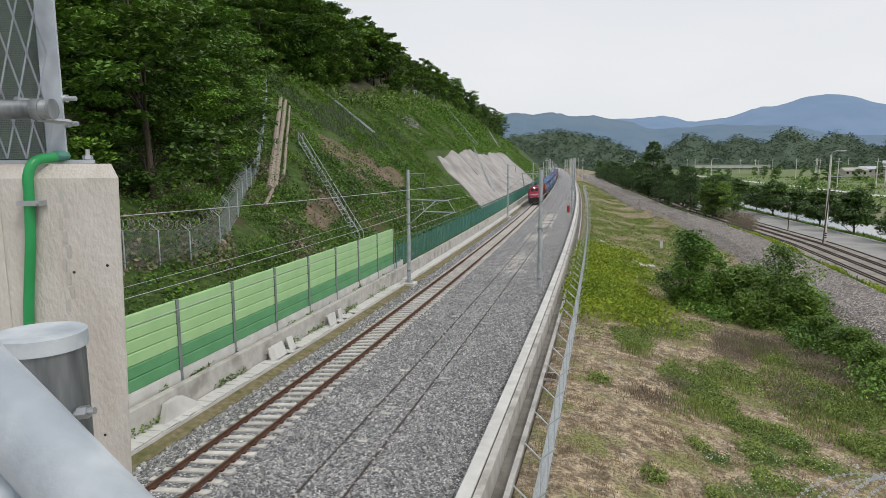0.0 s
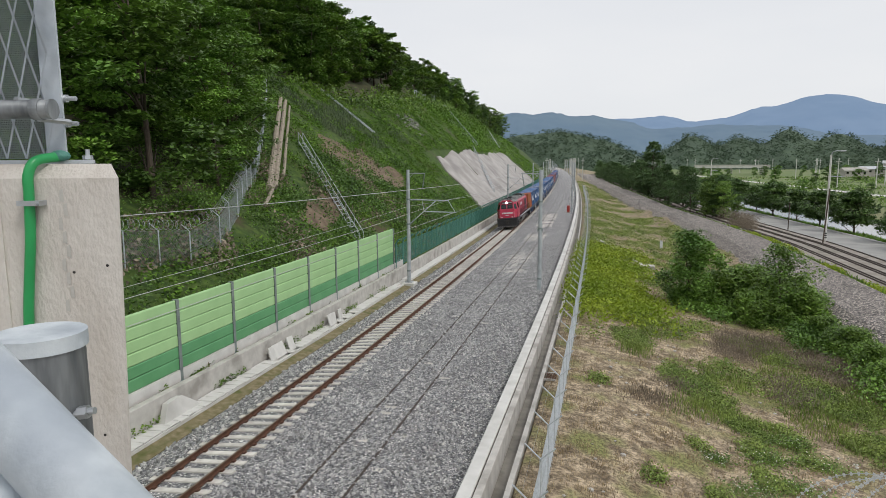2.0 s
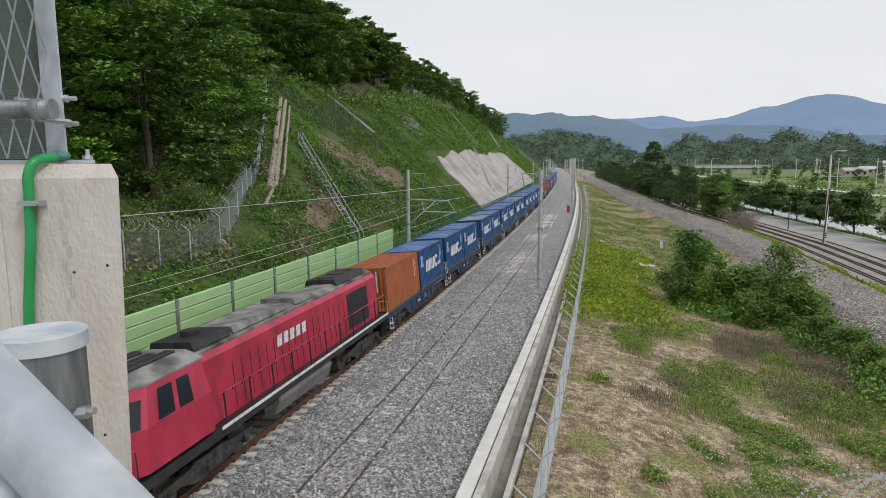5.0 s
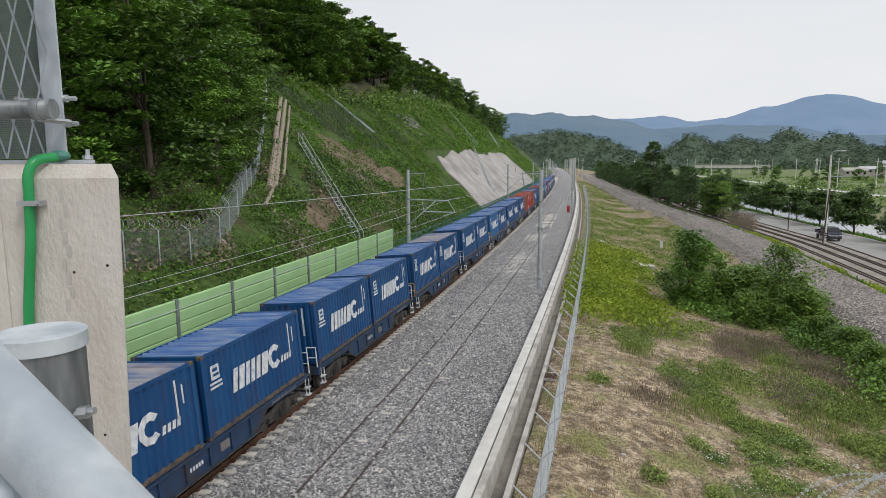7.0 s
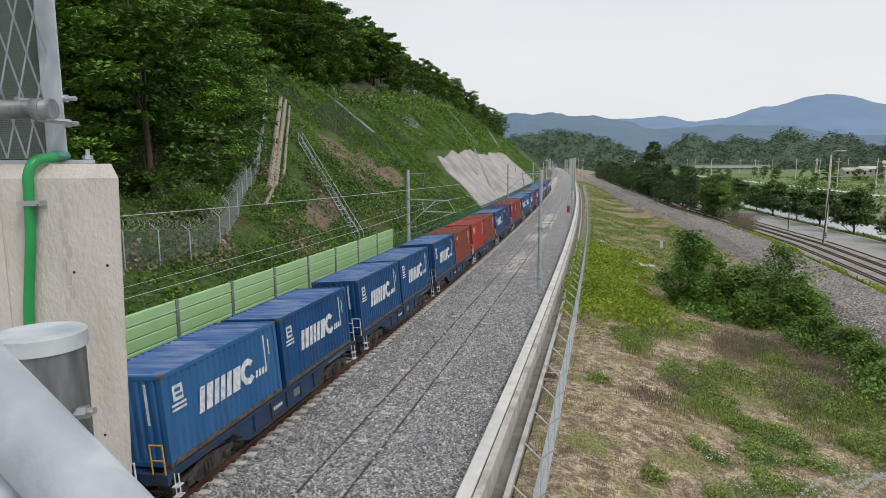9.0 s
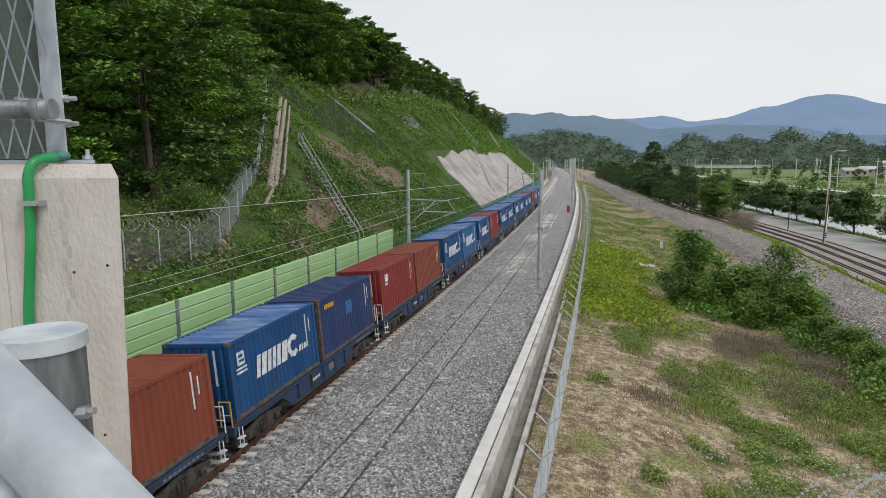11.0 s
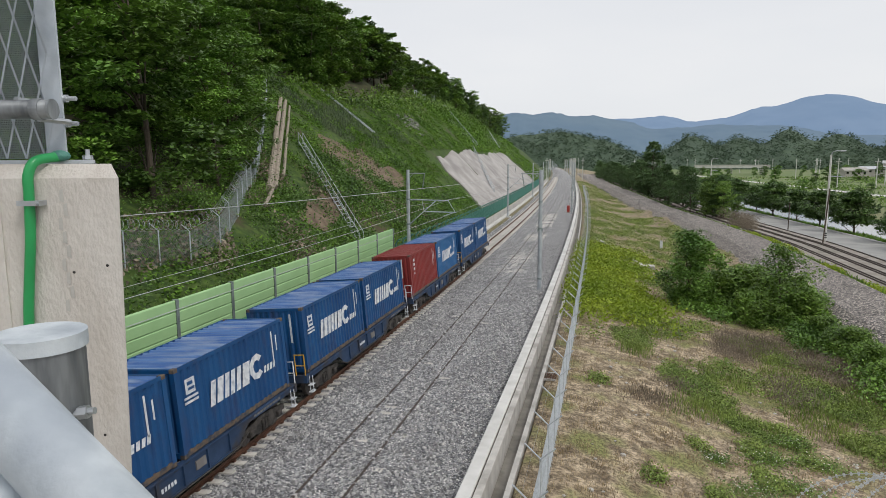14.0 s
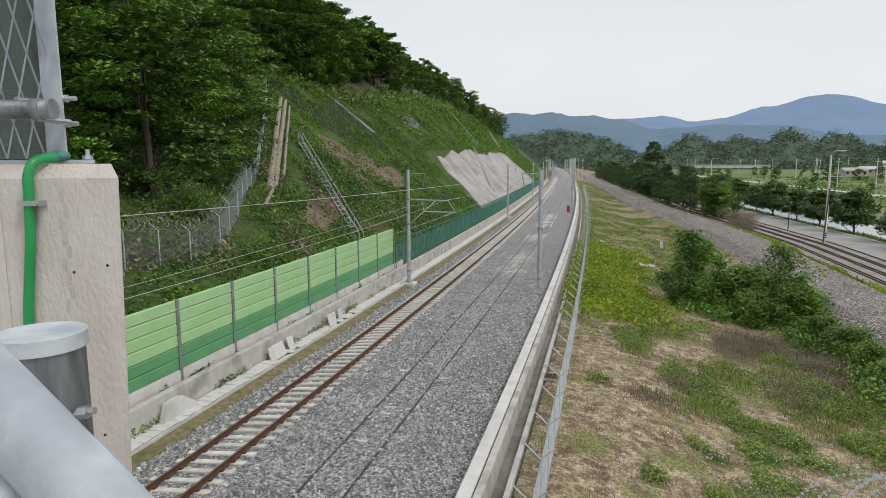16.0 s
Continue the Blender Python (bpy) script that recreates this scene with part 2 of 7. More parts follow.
def ribbon(name, outline, s_list, material, label, category="", canted=False, kind="structure", closed=True, smooth=False, shift=None):
    """A cross-section (o, z) swept along the line."""
    k = len(outline)
    place = C if canted else P
    verts = [tuple(place(s, o + (shift(s) if shift else 0), z)) for s in s_list for o, z in outline]
    faces = []
    for i in range(len(s_list) - 1):
        for j in range(k if closed else k - 1):
            a, b = i * k + j, i * k + (j + 1) % k
            faces.append((a, b, b + k, a + k))
    if closed:
        faces.append(tuple(range(k))[::-1])
        faces.append(tuple(range((len(s_list) - 1) * k, len(s_list) * k)))
    ob = raw(name, verts, faces, material, smooth)
    return tagged(ob, label, category, kind=kind)


def steps(a, b, d):
    n = max(1, round((b - a) / d))
    return [a + (b - a) * i / n for i in range(n + 1)]


LINE = steps(-320, 0, 16) + steps(4, 200, 4) + steps(210, 420, 10) + steps(440, 1100, 30)
NEAR = [s for s in LINE if -20 <= s <= 420]


# ---- ground ----
def lerp_table(x, table):
    for (a, u), (b, v) in zip(table, table[1:]):
        if x <= b:
            t = max(0.0, min(1.0, (x - a) / (b - a)))
            return u + (v - u) * t
    return table[-1][1]


CREST = ((-40, -11.0), (27, -12.5), (42, -14.0), (64, -24.5), (76, -30.5), (90, -30.0), (106, -26.0), (130, -26.0), (150, -28.5), (190, -30.0), (290, -27.0), (420, -16.0), (520, -12))
RIGHT = ((8.0, -0.7), (9.78, -0.6), (9.9, -0.3), (12.0, -0.5), (16.0, -1.25), (21.0, -2.1), (26.0, -2.2), (29.0, -1.0), (33.5, -1.0), (35.0, -1.62), (42.0, -1.62),
         (49.0, -1.62), (50.2, -1.8), (53.0, -2.2), (56.0, -3.4), (57.5, -4.4), (72.0, -4.4), (76.0, -2.2), (100.0, -2.0), (160, -1.8), (600.0, -1.0), (3000, -1.0))


def crest(s):
    return lerp_table(s, CREST)


def drift(s):
    """How far the old line, the road and the river draw in towards the railway."""
    return lerp_table(s, ((90, 0), (115, -2), (150, -5), (320, -10), (600, -14)))


def ground_z(s, o):
    if o > 8:
        o = o - drift(s) * max(0.0, min(1.0, (o - 13) / 9))
        z = lerp_table(o, RIGHT)
        n = noise.noise(Vector((s * 0.09, o * 0.09, 0))) * 0.35 + noise.noise(Vector((s * 0.4, o * 0.4, 3))) * 0.1
        amp = max(0.0, min(1, (o - 11) / 3)) * (0.25 if 28 < o < 51 else 1.0)
        return z + n * amp * (0.3 if 53 < o < 72 else 1)
    if o > -4.4:
        return -0.95
    if o > -6:
        return 0.5
    m = lerp_table(s, ((60, 0.8), (95, 0.82), (118, 1.0), (600, 1.0)))
    oc = crest(s)
    z = 0.5 + m * min(-6 - o, -6 - oc)
    if o < oc:
        far = oc - o
        z += lerp_table(s, ((60, 0.62), (95, 0.61), (200, 0.66), (300, 0.6))) * min(far, 55) * lerp_table(s, ((-40, 1.0), (200, 1.0), (430, 0.35), (560, 0.1))) + 0.2 * max(0, min(far - 55, 150))
    a = min(1, (-6 - o) / 4)
    z += a * (noise.noise(Vector((s * 0.07, o * 0.07, 7))) * 0.9 + noise.noise(Vector((s * 0.3, o * 0.3, 9))) * 0.3)
    return z * lerp_table(s, ((400, 1.0), (560, 0.1), (700, 0.0)))


def ground_material():
    """Crumbly dry soil with litter, pebbles and thin green growth in patches."""
    m = mat("soil and growth", (0.2, 0.15, 0.095), (0.46, 0.37, 0.255), 2.2, 0.95, bump=0.9, bscale=9, c3=(0.2, 0.2, 0.075), scale3=0.55, detail=13, span3=(0.5, 0.62), lo=0.38, hi=0.62)
    n, l = m.node_tree.nodes, m.node_tree.links
    b = n["Principled BSDF"]
    col = b.inputs["Base Color"].links[0].from_socket
    co = n.new("ShaderNodeTexCoord")
    for scale, a, z, lo, hi in ((9.0, 0.42, 0.58, 0.6, 1.22), (1.1, 0.42, 0.56, 0.86, 1.1)):
        t, r, x = n.new("ShaderNodeTexNoise"), n.new("ShaderNodeMapRange"), n.new("ShaderNodeMix")
        t.inputs["Scale"].default_value, t.inputs["Detail"].default_value = scale, 5.0
        r.inputs["From Min"].default_value, r.inputs["From Max"].default_value = a, z
        r.inputs["To Min"].default_value, r.inputs["To Max"].default_value = lo, hi
        x.data_type, x.blend_type = "RGBA", "MULTIPLY"
        x.inputs[0].default_value = 1.0
        l.new(co.outputs["Object"], t.inputs["Vector"])
        l.new(t.outputs["Fac"], r.inputs["Value"])
        l.new(col, x.inputs[6])
        l.new(r.outputs["Result"], x.inputs[7])
        col = x.outputs[2]
    l.new(col, b.inputs["Base Color"])
    return m


M_SOIL = ground_material()
M_FIELD = mat("green field", (0.1, 0.16, 0.045), (0.16, 0.2, 0.07), 0.05, 0.9, c3=(0.2, 0.2, 0.1), scale3=0.02)
M_SLOPE = mat("grassed slope", (0.028, 0.06, 0.01), (0.08, 0.13, 0.022), 1.6, 0.95, bump=0.8, bscale=5, c3=(0.085, 0.065, 0.036), scale3=0.25, detail=10, span3=(0.56, 0.68))
M_FLOOR = mat("forest floor", (0.04, 0.05, 0.02), (0.08, 0.075, 0.035), 0.6, 0.95, bump=0.6, bscale=4)

ss = steps(-330, -40, 29) + steps(-35, 10, 5) + steps(12, 130, 1.5) + steps(133, 300, 4) + steps(310, 620, 20) + steps(680, 4300, 300)
oo = steps(-900, -220, 85) + steps(-200, -70, 10) + steps(-66, -34, 2.5) + steps(-32, -6.05, 1.3) + [-6.0, -5.98, -4.42, -4.38] + [0, 8.01] + \
    [9.79, 9.9, 10.2, 10.8] + steps(11.5, 36, 1.0) + steps(37, 56, 1.7) + steps(60, 80, 4) + steps(90, 300, 30) + steps(400, 3400, 300)
gv = [tuple(P(s, o, ground_z(s, o))) for s in ss for o in oo]
gf, gm = [], []
for i in range(len(ss) - 1):
    for j in range(len(oo) - 1):
        a = i * len(oo) + j
        gf.append((a, a + 1, a + 1 + len(oo), a + len(oo)))
        o, s = (oo[j] + oo[j + 1]) / 2, ss[i]
        gm.append(1 if o > 50 + drift(s) else (0 if o > -4.4 else (2 if o > crest(s) - 2 else 3)))
ground = raw("ground", gv, gf, M_SOIL, True)
for q in (M_FIELD, M_SLOPE, M_FLOOR):
    ground.data.materials.append(q)
for poly, k in zip(ground.data.polygons, gm):
    poly.material_index = k
tagged(ground, "dry sandy soil, green field and grassed hillside along the railway", "ground", kind="structure")

# ballast bed under both tracks
ribbon("ballast", ((-2.72, -0.9), (-2.68, -0.6), (-2.2, -0.5), (-1.5, -0.335), (1.5, -0.095), (2.3, -0.12), (3.3, -0.2), (5.6, -0.2), (8.51, -0.27), (8.51, -0.9)),
       LINE, M_BALLAST, "grey crushed stone ballast bed under the tracks", "ballast")
ribbon("verge", ((-3.215, -0.9), (-3.215, -0.47), (-2.6, -0.56), (-2.6, -0.9)), LINE, mat("mossy verge", (0.15, 0.13, 0.055), (0.27, 0.22, 0.14), 3.5, 0.95, bump=0.8, bscale=14, c3=(0.1, 0.11, 0.03), scale3=1.1, detail=10),
       "narrow strip of mossy earth beside the ballast", "verge")


# ---- tracks ----
def rail_outline(x, top=0.0, h=0.16):
    return ((x - 0.07, top - h), (x - 0.07, top - h + 0.02), (x - 0.012, top - h + 0.035), (x - 0.012, top - 0.045), (x - 0.036, top - 0.035), (x - 0.036, top - 0.004),
            (x + 0.036, top - 0.004), (x + 0.036, top - 0.035), (x + 0.012, top - 0.045), (x + 0.012, top - h + 0.035), (x + 0.07, top - h + 0.02), (x + 0.07, top - h))


track = thing("railway_track", "rusty steel rails on pale concrete sleepers in grey ballast", "railway track")
for side in (-0.753, 0.753):
    r = ribbon("rail", rail_outline(side), LINE, M_RUST, "rust-brown steel rail", canted=True, kind="")
    r.parent = track
    t = ribbon("rail_head", ((side - 0.034, -0.004), (side - 0.034, 0.0), (side + 0.034, 0.0), (side + 0.034, -0.004)), LINE, M_RAILTOP, "dull brown running surface", canted=True, kind="")
    t.parent = r

old = thing("unused_track", "dark rails of an unused track sunk in the ballast", "railway track")
for side in (3.68, 5.12):
    r = ribbon("rail", rail_outline(side, -0.165, 0.14), [s for s in LINE if -30 <= s <= 240], M_RAIL_OLD, "dark unpolished rail", kind="")
    r.parent = old

# ---- right-hand kerb and cable channel ----
ribbon("kerb", ((8.51, -0.9), (8.51, 0.37), (8.54, 0.40), (8.89, 0.40), (8.92, 0.37), (8.92, -0.9)), NEAR, M_CONC_NEW, "long pale concrete kerb wall beside the ballast", "kerb")
ribbon("joint", ((8.922, -0.9), (8.922, 0.3), (8.958, 0.3), (8.958, -0.9)), NEAR, M_RAIL_OLD, "dark open joint beside the kerb", "joint")
ribbon("cable_trough", ((8.96, -0.9), (8.96, 0.33), (8.98, 0.35), (9.18, 0.35), (9.2, 0.33), (9.2, -0.9)), NEAR, M_CONC, "weathered pale concrete cable trough beside the kerb", "cable trough")
M_WET = mat("damp silty concrete", (0.15, 0.14, 0.12), (0.28, 0.26, 0.225), 1.2, 0.6, c3=(0.1, 0.09, 0.07), scale3=0.5)
ribbon("drain_floor", ((9.203, -0.9), (9.203, -0.5), (9.63, -0.5), (9.63, -0.9)), NEAR, M_WET, "damp dark floor of the drainage channel", "drain")
ribbon("drain_lip", ((9.633, -0.9), (9.633, -0.17), (9.8, -0.2), (9.8, -0.9)), NEAR, M_CONC, "rough pale lip of the drainage channel", "drain")

# ---- left-hand low wall and trough ----
WALL = [s for s in LINE if -20 <= s <= 330]
ribbon("low_wall", ((-4.3, -0.9), (-4.3, 0.64), (-4.05, 0.64), (-4.02, 0.61), (-4.02, -0.9)), WALL, M_CONC, "low weathered concrete retaining wall", "wall")
ribbon("trough_body", ((-3.95, -0.9), (-3.95, -0.36), (-3.6, -0.36), (-3.6, -0.46), (-3.35, -0.46), (-3.35, -0.36), (-3.22, -0.36), (-3.22, -0.9)), WALL, M_CONC_NEW,
       "pale concrete cable trough along the wall", "cable trough")
ribbon("wall_footing", ((-5.98, 0.2), (-5.98, 0.5), (-4.76, 0.5), (-4.76, 1.0), (-4.54, 1.0), (-4.54, 0.2)), [s for s in LINE if -20 <= s <= 52], M_CONC_NEW, "pale concrete footing under the noise barrier", "footing")
ribbon("soil_strip", ((-4.538, 0.1), (-4.538, 0.52), (-4.302, 0.5), (-4.302, 0.1)), [s for s in LINE if -20 <= s <= 52], M_DIRT, "dark soil strip between wall and barrier", "soil")

# ---- train ----
def paint(name, c, d, rough=0.45, rust=(0.1, 0.05, 0.03)):
    return mat(name, c, d, 1.1, rough, bump=0.08, bscale=8, c3=tuple(0.82 * a + 0.18 * b for a, b in zip(c, rust)), scale3=2.2, stretch=(1.0, 1.0, 0.3), detail=9)


M_BLUE = paint("container blue", (0.003, 0.05, 0.165), (0.006, 0.078, 0.225))
M_BLUE_LIGHT = paint("faded blue", (0.014, 0.1, 0.27), (0.03, 0.14, 0.32), 0.55)
M_NAVY = paint("navy blue", (0.01, 0.03, 0.11), (0.018, 0.045, 0.145), 0.55)
M_RED = paint("container red", (0.2, 0.022, 0.02), (0.25, 0.03, 0.027))
M_BRIGHT_RED = paint("bright red", (0.34, 0.03, 0.02), (0.4, 0.04, 0.027))
M_BROWN = paint("red brown", (0.2, 0.045, 0.022), (0.25, 0.06, 0.03), 0.55)
M_ORANGE = paint("orange brown", (0.33, 0.09, 0.03), (0.39, 0.115, 0.04), 0.55)
M_ROOF_BLUE = mat("dusty blue roof", (0.045, 0.12, 0.33), (0.1, 0.2, 0.42), 1.6, 0.5, c3=(0.24, 0.31, 0.45), scale3=1.3, stretch=(0.4, 2.0, 1), detail=9)
M_ROOF_WORN = mat("worn roof paint", (0.14, 0.19, 0.32), (0.42, 0.39, 0.38), 1.4, 0.6, c3=(0.24, 0.12, 0.08), scale3=0.9, stretch=(0.4, 1, 1))
M_EDGE = mat("scuffed steel edge", (0.03, 0.04, 0.06), (0.16, 0.11, 0.07), 5, 0.7, bump=0.1, detail=9)
M_WHITE = mat("white paint", (0.6, 0.62, 0.65), (0.78, 0.79, 0.8), 4, 0.55, c3=(0.4, 0.43, 0.5), scale3=5)
M_YELLOW = mat("yellow paint", (0.55, 0.3, 0.02), (0.65, 0.37, 0.03), 3, 0.5)
M_WAGON = mat("wagon steel", (0.012, 0.035, 0.085), (0.025, 0.055, 0.12), 2, 0.6, bump=0.15, c3=(0.04, 0.035, 0.035), scale3=1.2, detail=9)
M_BOGIE = mat("grimy steel", (0.022, 0.02, 0.019), (0.085, 0.075, 0.066), 5, 0.75, 0.2, bump=0.3)
M_WHEEL = mat("wheel steel", (0.09, 0.08, 0.075), (0.16, 0.145, 0.135), 5, 0.5, 0.7)
M_LOCO = mat("locomotive red", (0.40, 0.022, 0.058), (0.50, 0.034, 0.078), 1.2, 0.4, c3=(0.30, 0.022, 0.045), scale3=1.6, detail=9, stretch=(1, 1, 0.4))
M_LOCO_GREY = mat("sooty grey roof", (0.10, 0.10, 0.098), (0.3, 0.295, 0.285), 1.5, 0.75, c3=(0.04, 0.039, 0.037), scale3=0.7, detail=9)
M_BLACK = mat("black paint", (0.014, 0.014, 0.015), (0.03, 0.03, 0.032), 3, 0.5)
M_GLASS = mat("dark window glass", (0.008, 0.01, 0.012), (0.012, 0.014, 0.016), 2, 0.06)
M_LAMP = mat("lit headlight", (0.9, 0.9, 0.9), (0.9, 0.9, 0.9), 2, 0.3, glow=((1.0, 0.98, 0.94), 30.0))
M_TANK = mat("dusty fuel tank", (0.16, 0.15, 0.145), (0.24, 0.225, 0.21), 2, 0.7)
CL, CW, CH = 6.058, 1.219, 2.591


def waves(length, pitch, depth):
    """Trapezoid corrugation: positions along and depths."""
    n = int(length / pitch)
    p = length / n
    out = [(-length / 2, 0.0)]
    for i in range(n):
        a = -length / 2 + i * p
        out += [(a + p * 0.32, 0.0), (a + p * 0.5, -depth), (a + p * 0.82, -depth), (a + p, 0.0)]
    return out


def corrugated(place, w, lo, hi):
    bm = bmesh.new()
    rows = [[bm.verts.new(place(a, d, h)) for h in (lo, hi)] for a, d in w]
    for u, v in zip(rows, rows[1:]):
        bm.faces.new((u[0], v[0], v[1], u[1]))
    return bm


def slab(bm, pts, out, t=0.01):
    """A thin plate on a four-cornered outline, standing t off it."""
    lo = [bm.verts.new(Vector(q)) for q in pts]
    hi = [bm.verts.new(Vector(q) + Vector(out) * t) for q in pts]
    bm.faces.new(lo[::-1])
    bm.faces.new(hi)
    for i in range(len(pts)):
        j = (i + 1) % len(pts)
        bm.faces.new((lo[i], lo[j], hi[j], hi[i]))


def side_mark(c, quads, material, label, x=CW - 0.012):
    bm = bmesh.new()
    for q in quads:
        slab(bm, [(x, y, z) for y, z in q], (1, 0, 0), 0.006)
    return part("marking", bm, material, c, label)


def bars(y, z, w, h, n, gap, lean=0.0):
    return [[(y + lean * k * 0, z - k * (h + gap)), (y + w, z - k * (h + gap)), (y + w, z - k * (h + gap) + h), (y, z - k * (h + gap) + h)] for k in range(n)]


def container(body, label, style, roof=None):
    c = thing("shipping_container", label, "container", "containers on the train")
    w = waves(CL - 0.3, 0.278, 0.055)
    part("side_panel", corrugated(lambda a, d, h: (CW - 0.012 + d, a, h), w, 0.16, CH - 0.11), body, c)
    part("side_panel", corrugated(lambda a, d, h: (-CW + 0.012 - d, a, h), w, 0.16, CH - 0.11), body, c)
    part("roof_sheet", corrugated(lambda a, d, h: (h, a, CH - 0.012 + d), waves(CL - 0.3, 0.3, 0.075), -CW + 0.06, CW - 0.06), roof or body, c, "corrugated steel roof" if roof is not M_ROOF_WORN else "scraped and bleached steel roof")
    part("end_wall", corrugated(lambda a, d, h: (a, -CL / 2 + 0.02 - d, h), waves(2 * CW - 0.24, 0.25, 0.04), 0.16, CH - 0.11), body, c)
    for x0, x1 in ((-CW + 0.12, -0.005), (0.005, CW - 0.12)):
        bm = bmesh.new()
        box(bm, x0, x1, CL / 2 - 0.09, CL / 2 - 0.04, 0.17, CH - 0.12)
        d = part("door", bm, body, c)
        for f in (0.3, 0.72):
            bm = bmesh.new()
            x = x0 + (x1 - x0) * f
            tube(bm, [(x, CL / 2 - 0.02, 0.12), (x, CL / 2 - 0.02, CH - 0.08)], 0.018, 6)
            part("lock_rod", bm, M_GALV, d)
    for sx in (-1, 1):
        for sy in (-1, 1):
            bm = bmesh.new()
            x0, y0 = sx * (CW - 0.075), sy * (CL / 2 - 0.085)
            box(bm, x0 - 0.073, x0 + 0.073, y0 - 0.084, y0 + 0.084, 0.118, CH - 0.12)
            part("corner_post", bm, body if style != "dark" else M_EDGE, c)
            for z0 in (0.0, CH - 0.118):
                bm = bmesh.new()
                box(bm, x0 - 0.075, x0 + 0.076, y0 - 0.086, y0 + 0.086, z0, z0 + 0.118)
                part("corner_casting", bm, M_EDGE, c, bevel=0.008)
        bm = bmesh.new()
        box(bm, sx * (CW - 0.04) - 0.035, sx * (CW - 0.04) + 0.035, -CL / 2 + 0.17, CL / 2 - 0.17, 0.02, 0.165)
        part("bottom_rail", bm, M_EDGE, c)
        bm = bmesh.new()
        box(bm, sx * (CW - 0.035) - 0.03, sx * (CW - 0.035) + 0.03, -CL / 2 + 0.17, CL / 2 - 0.17, CH - 0.115, CH - 0.005)
        part("top_rail", bm, body, c)
    for sy in (-1, 1):
        for z0, z1 in ((0.02, 0.165), (CH - 0.12, CH - 0.005)):
            bm = bmesh.new()
            box(bm, -CW + 0.15, CW - 0.15, sy * (CL / 2 - 0.07) - 0.06, sy * (CL / 2 - 0.07) + 0.06, z0, z1)
            part("end_rail", bm, body, c)
    bm = bmesh.new()
    box(bm, -CW + 0.08, CW - 0.08, -CL / 2 + 0.1, CL / 2 - 0.1, 0.1, 0.16)
    part("floor", bm, M_EDGE, c)
    if style in ("line", "dark"):
        q = []
        y, z, h = -1.62, 0.98, 0.74
        if style == "line":
            ln = 0.16
            def bar(y0, y1, z0, z1, l0=None):
                return [(y0 + ln * (z0 - z) / h, z0), (y1 + ln * (z0 - z) / h, z0), (y1 + ln * (z1 - z) / h, z1), (y0 + ln * (z1 - z) / h, z1)]
            for wide, tall in ((0.24, 1.0), (0.3, 1.0), (0.22, 1.0), (0.22, 1.0), (0.24, 1.0), (0.4, 1.0)):
                q.append(bar(y, y + wide, z, z + h * tall))
                y += wide + 0.1
            y -= 0.02
            for k in range(1, 8):        # open ring
                a, b = radians(40 * k), radians(40 * (k + 1))
                cy, cz, r0, r1 = y + 0.46, z + 0.4, 0.22, 0.44
                q.append([(cy + r0 * math.cos(a), cz + r0 * math.sin(a)), (cy + r1 * math.cos(a), cz + r1 * math.sin(a)), (cy + r1 * math.cos(b), cz + r1 * math.sin(b)), (cy + r0 * math.cos(b), cz + r0 * math.sin(b))])
            y += 0.86
            for k in range(4):
                q.append(bar(y + 0.2 * k, y + 0.2 * k + 0.13, z + 0.04, z + 0.27))
            side_mark(c, q, M_WHITE, "white brand shapes on the side")
        # square emblem with dark centre, and two lines of small print
        e = [[(-2.62, 1.72), (-2.2, 1.72), (-2.2, 2.16), (-2.62, 2.16)]]
        if style == "line":
            side_mark(c, e, M_WHITE, "white square emblem")
            side_mark(c, [[(-2.52, 1.82), (-2.24, 1.82), (-2.24, 1.9), (-2.52, 1.9)], [(-2.54, 1.97), (-2.3, 1.97), (-2.3, 2.07), (-2.54, 2.07)]], body, "", CW - 0.005)
            side_mark(c, bars(-2.72, 1.58, 0.62, 0.07, 2, 0.06), M_WHITE, "small white print")
        else:
            side_mark(c, [[(-2.45 + 0.2 * k, 2.05), (-2.3 + 0.2 * k, 2.05), (-2.27 + 0.2 * k, 2.25), (-2.42 + 0.2 * k, 2.25)] for k in range(5)], M_YELLOW, "yellow brand shapes")
            side_mark(c, [[(-0.25, 1.35), (0.45, 1.35), (0.45, 1.95), (-0.25, 1.95)]], M_BLUE_LIGHT, "paler blue paint patch")
    elif style == "vertical":
        side_mark(c, [[(-2.35, 2.1 - 0.27 * k), (-2.05, 2.1 - 0.27 * k), (-2.05, 2.26 - 0.27 * k), (-2.35, 2.26 - 0.27 * k)] for k in range(3)] +
                  [[(-2.28, 1.3), (-2.12, 1.3), (-2.12, 1.42), (-2.28, 1.42)]], M_WHITE, "white brand shapes down the side")
    elif style == "emblem":
        side_mark(c, [[(-2.3, 1.8), (-1.8, 1.8), (-1.8, 2.2), (-2.3, 2.2)], [(-2.3, 1.62), (-1.95, 1.62), (-1.95, 1.74), (-2.3, 1.74)]], M_WHITE, "white square emblem")
    elif style == "flag":
        side_mark(c, [[(-2.4, 1.95), (-1.8, 1.95), (-1.8, 2.2), (-2.25, 2.1)]], M_YELLOW, "yellow wedge emblem")
        side_mark(c, [[(-2.4, 1.72), (-1.8, 1.72), (-1.8, 1.9), (-2.4, 1.9)]], M_BLACK, "dark brand shape")
    # number strips by the far corner
    side_mark(c, [[(2.12, 1.2), (2.19, 1.2), (2.19, 2.3), (2.12, 2.3)], [(2.4, 1.55), (2.46, 1.55), (2.46, 2.1), (2.4, 2.1)]], M_WHITE, "thin white print strips")
    bm = bmesh.new()
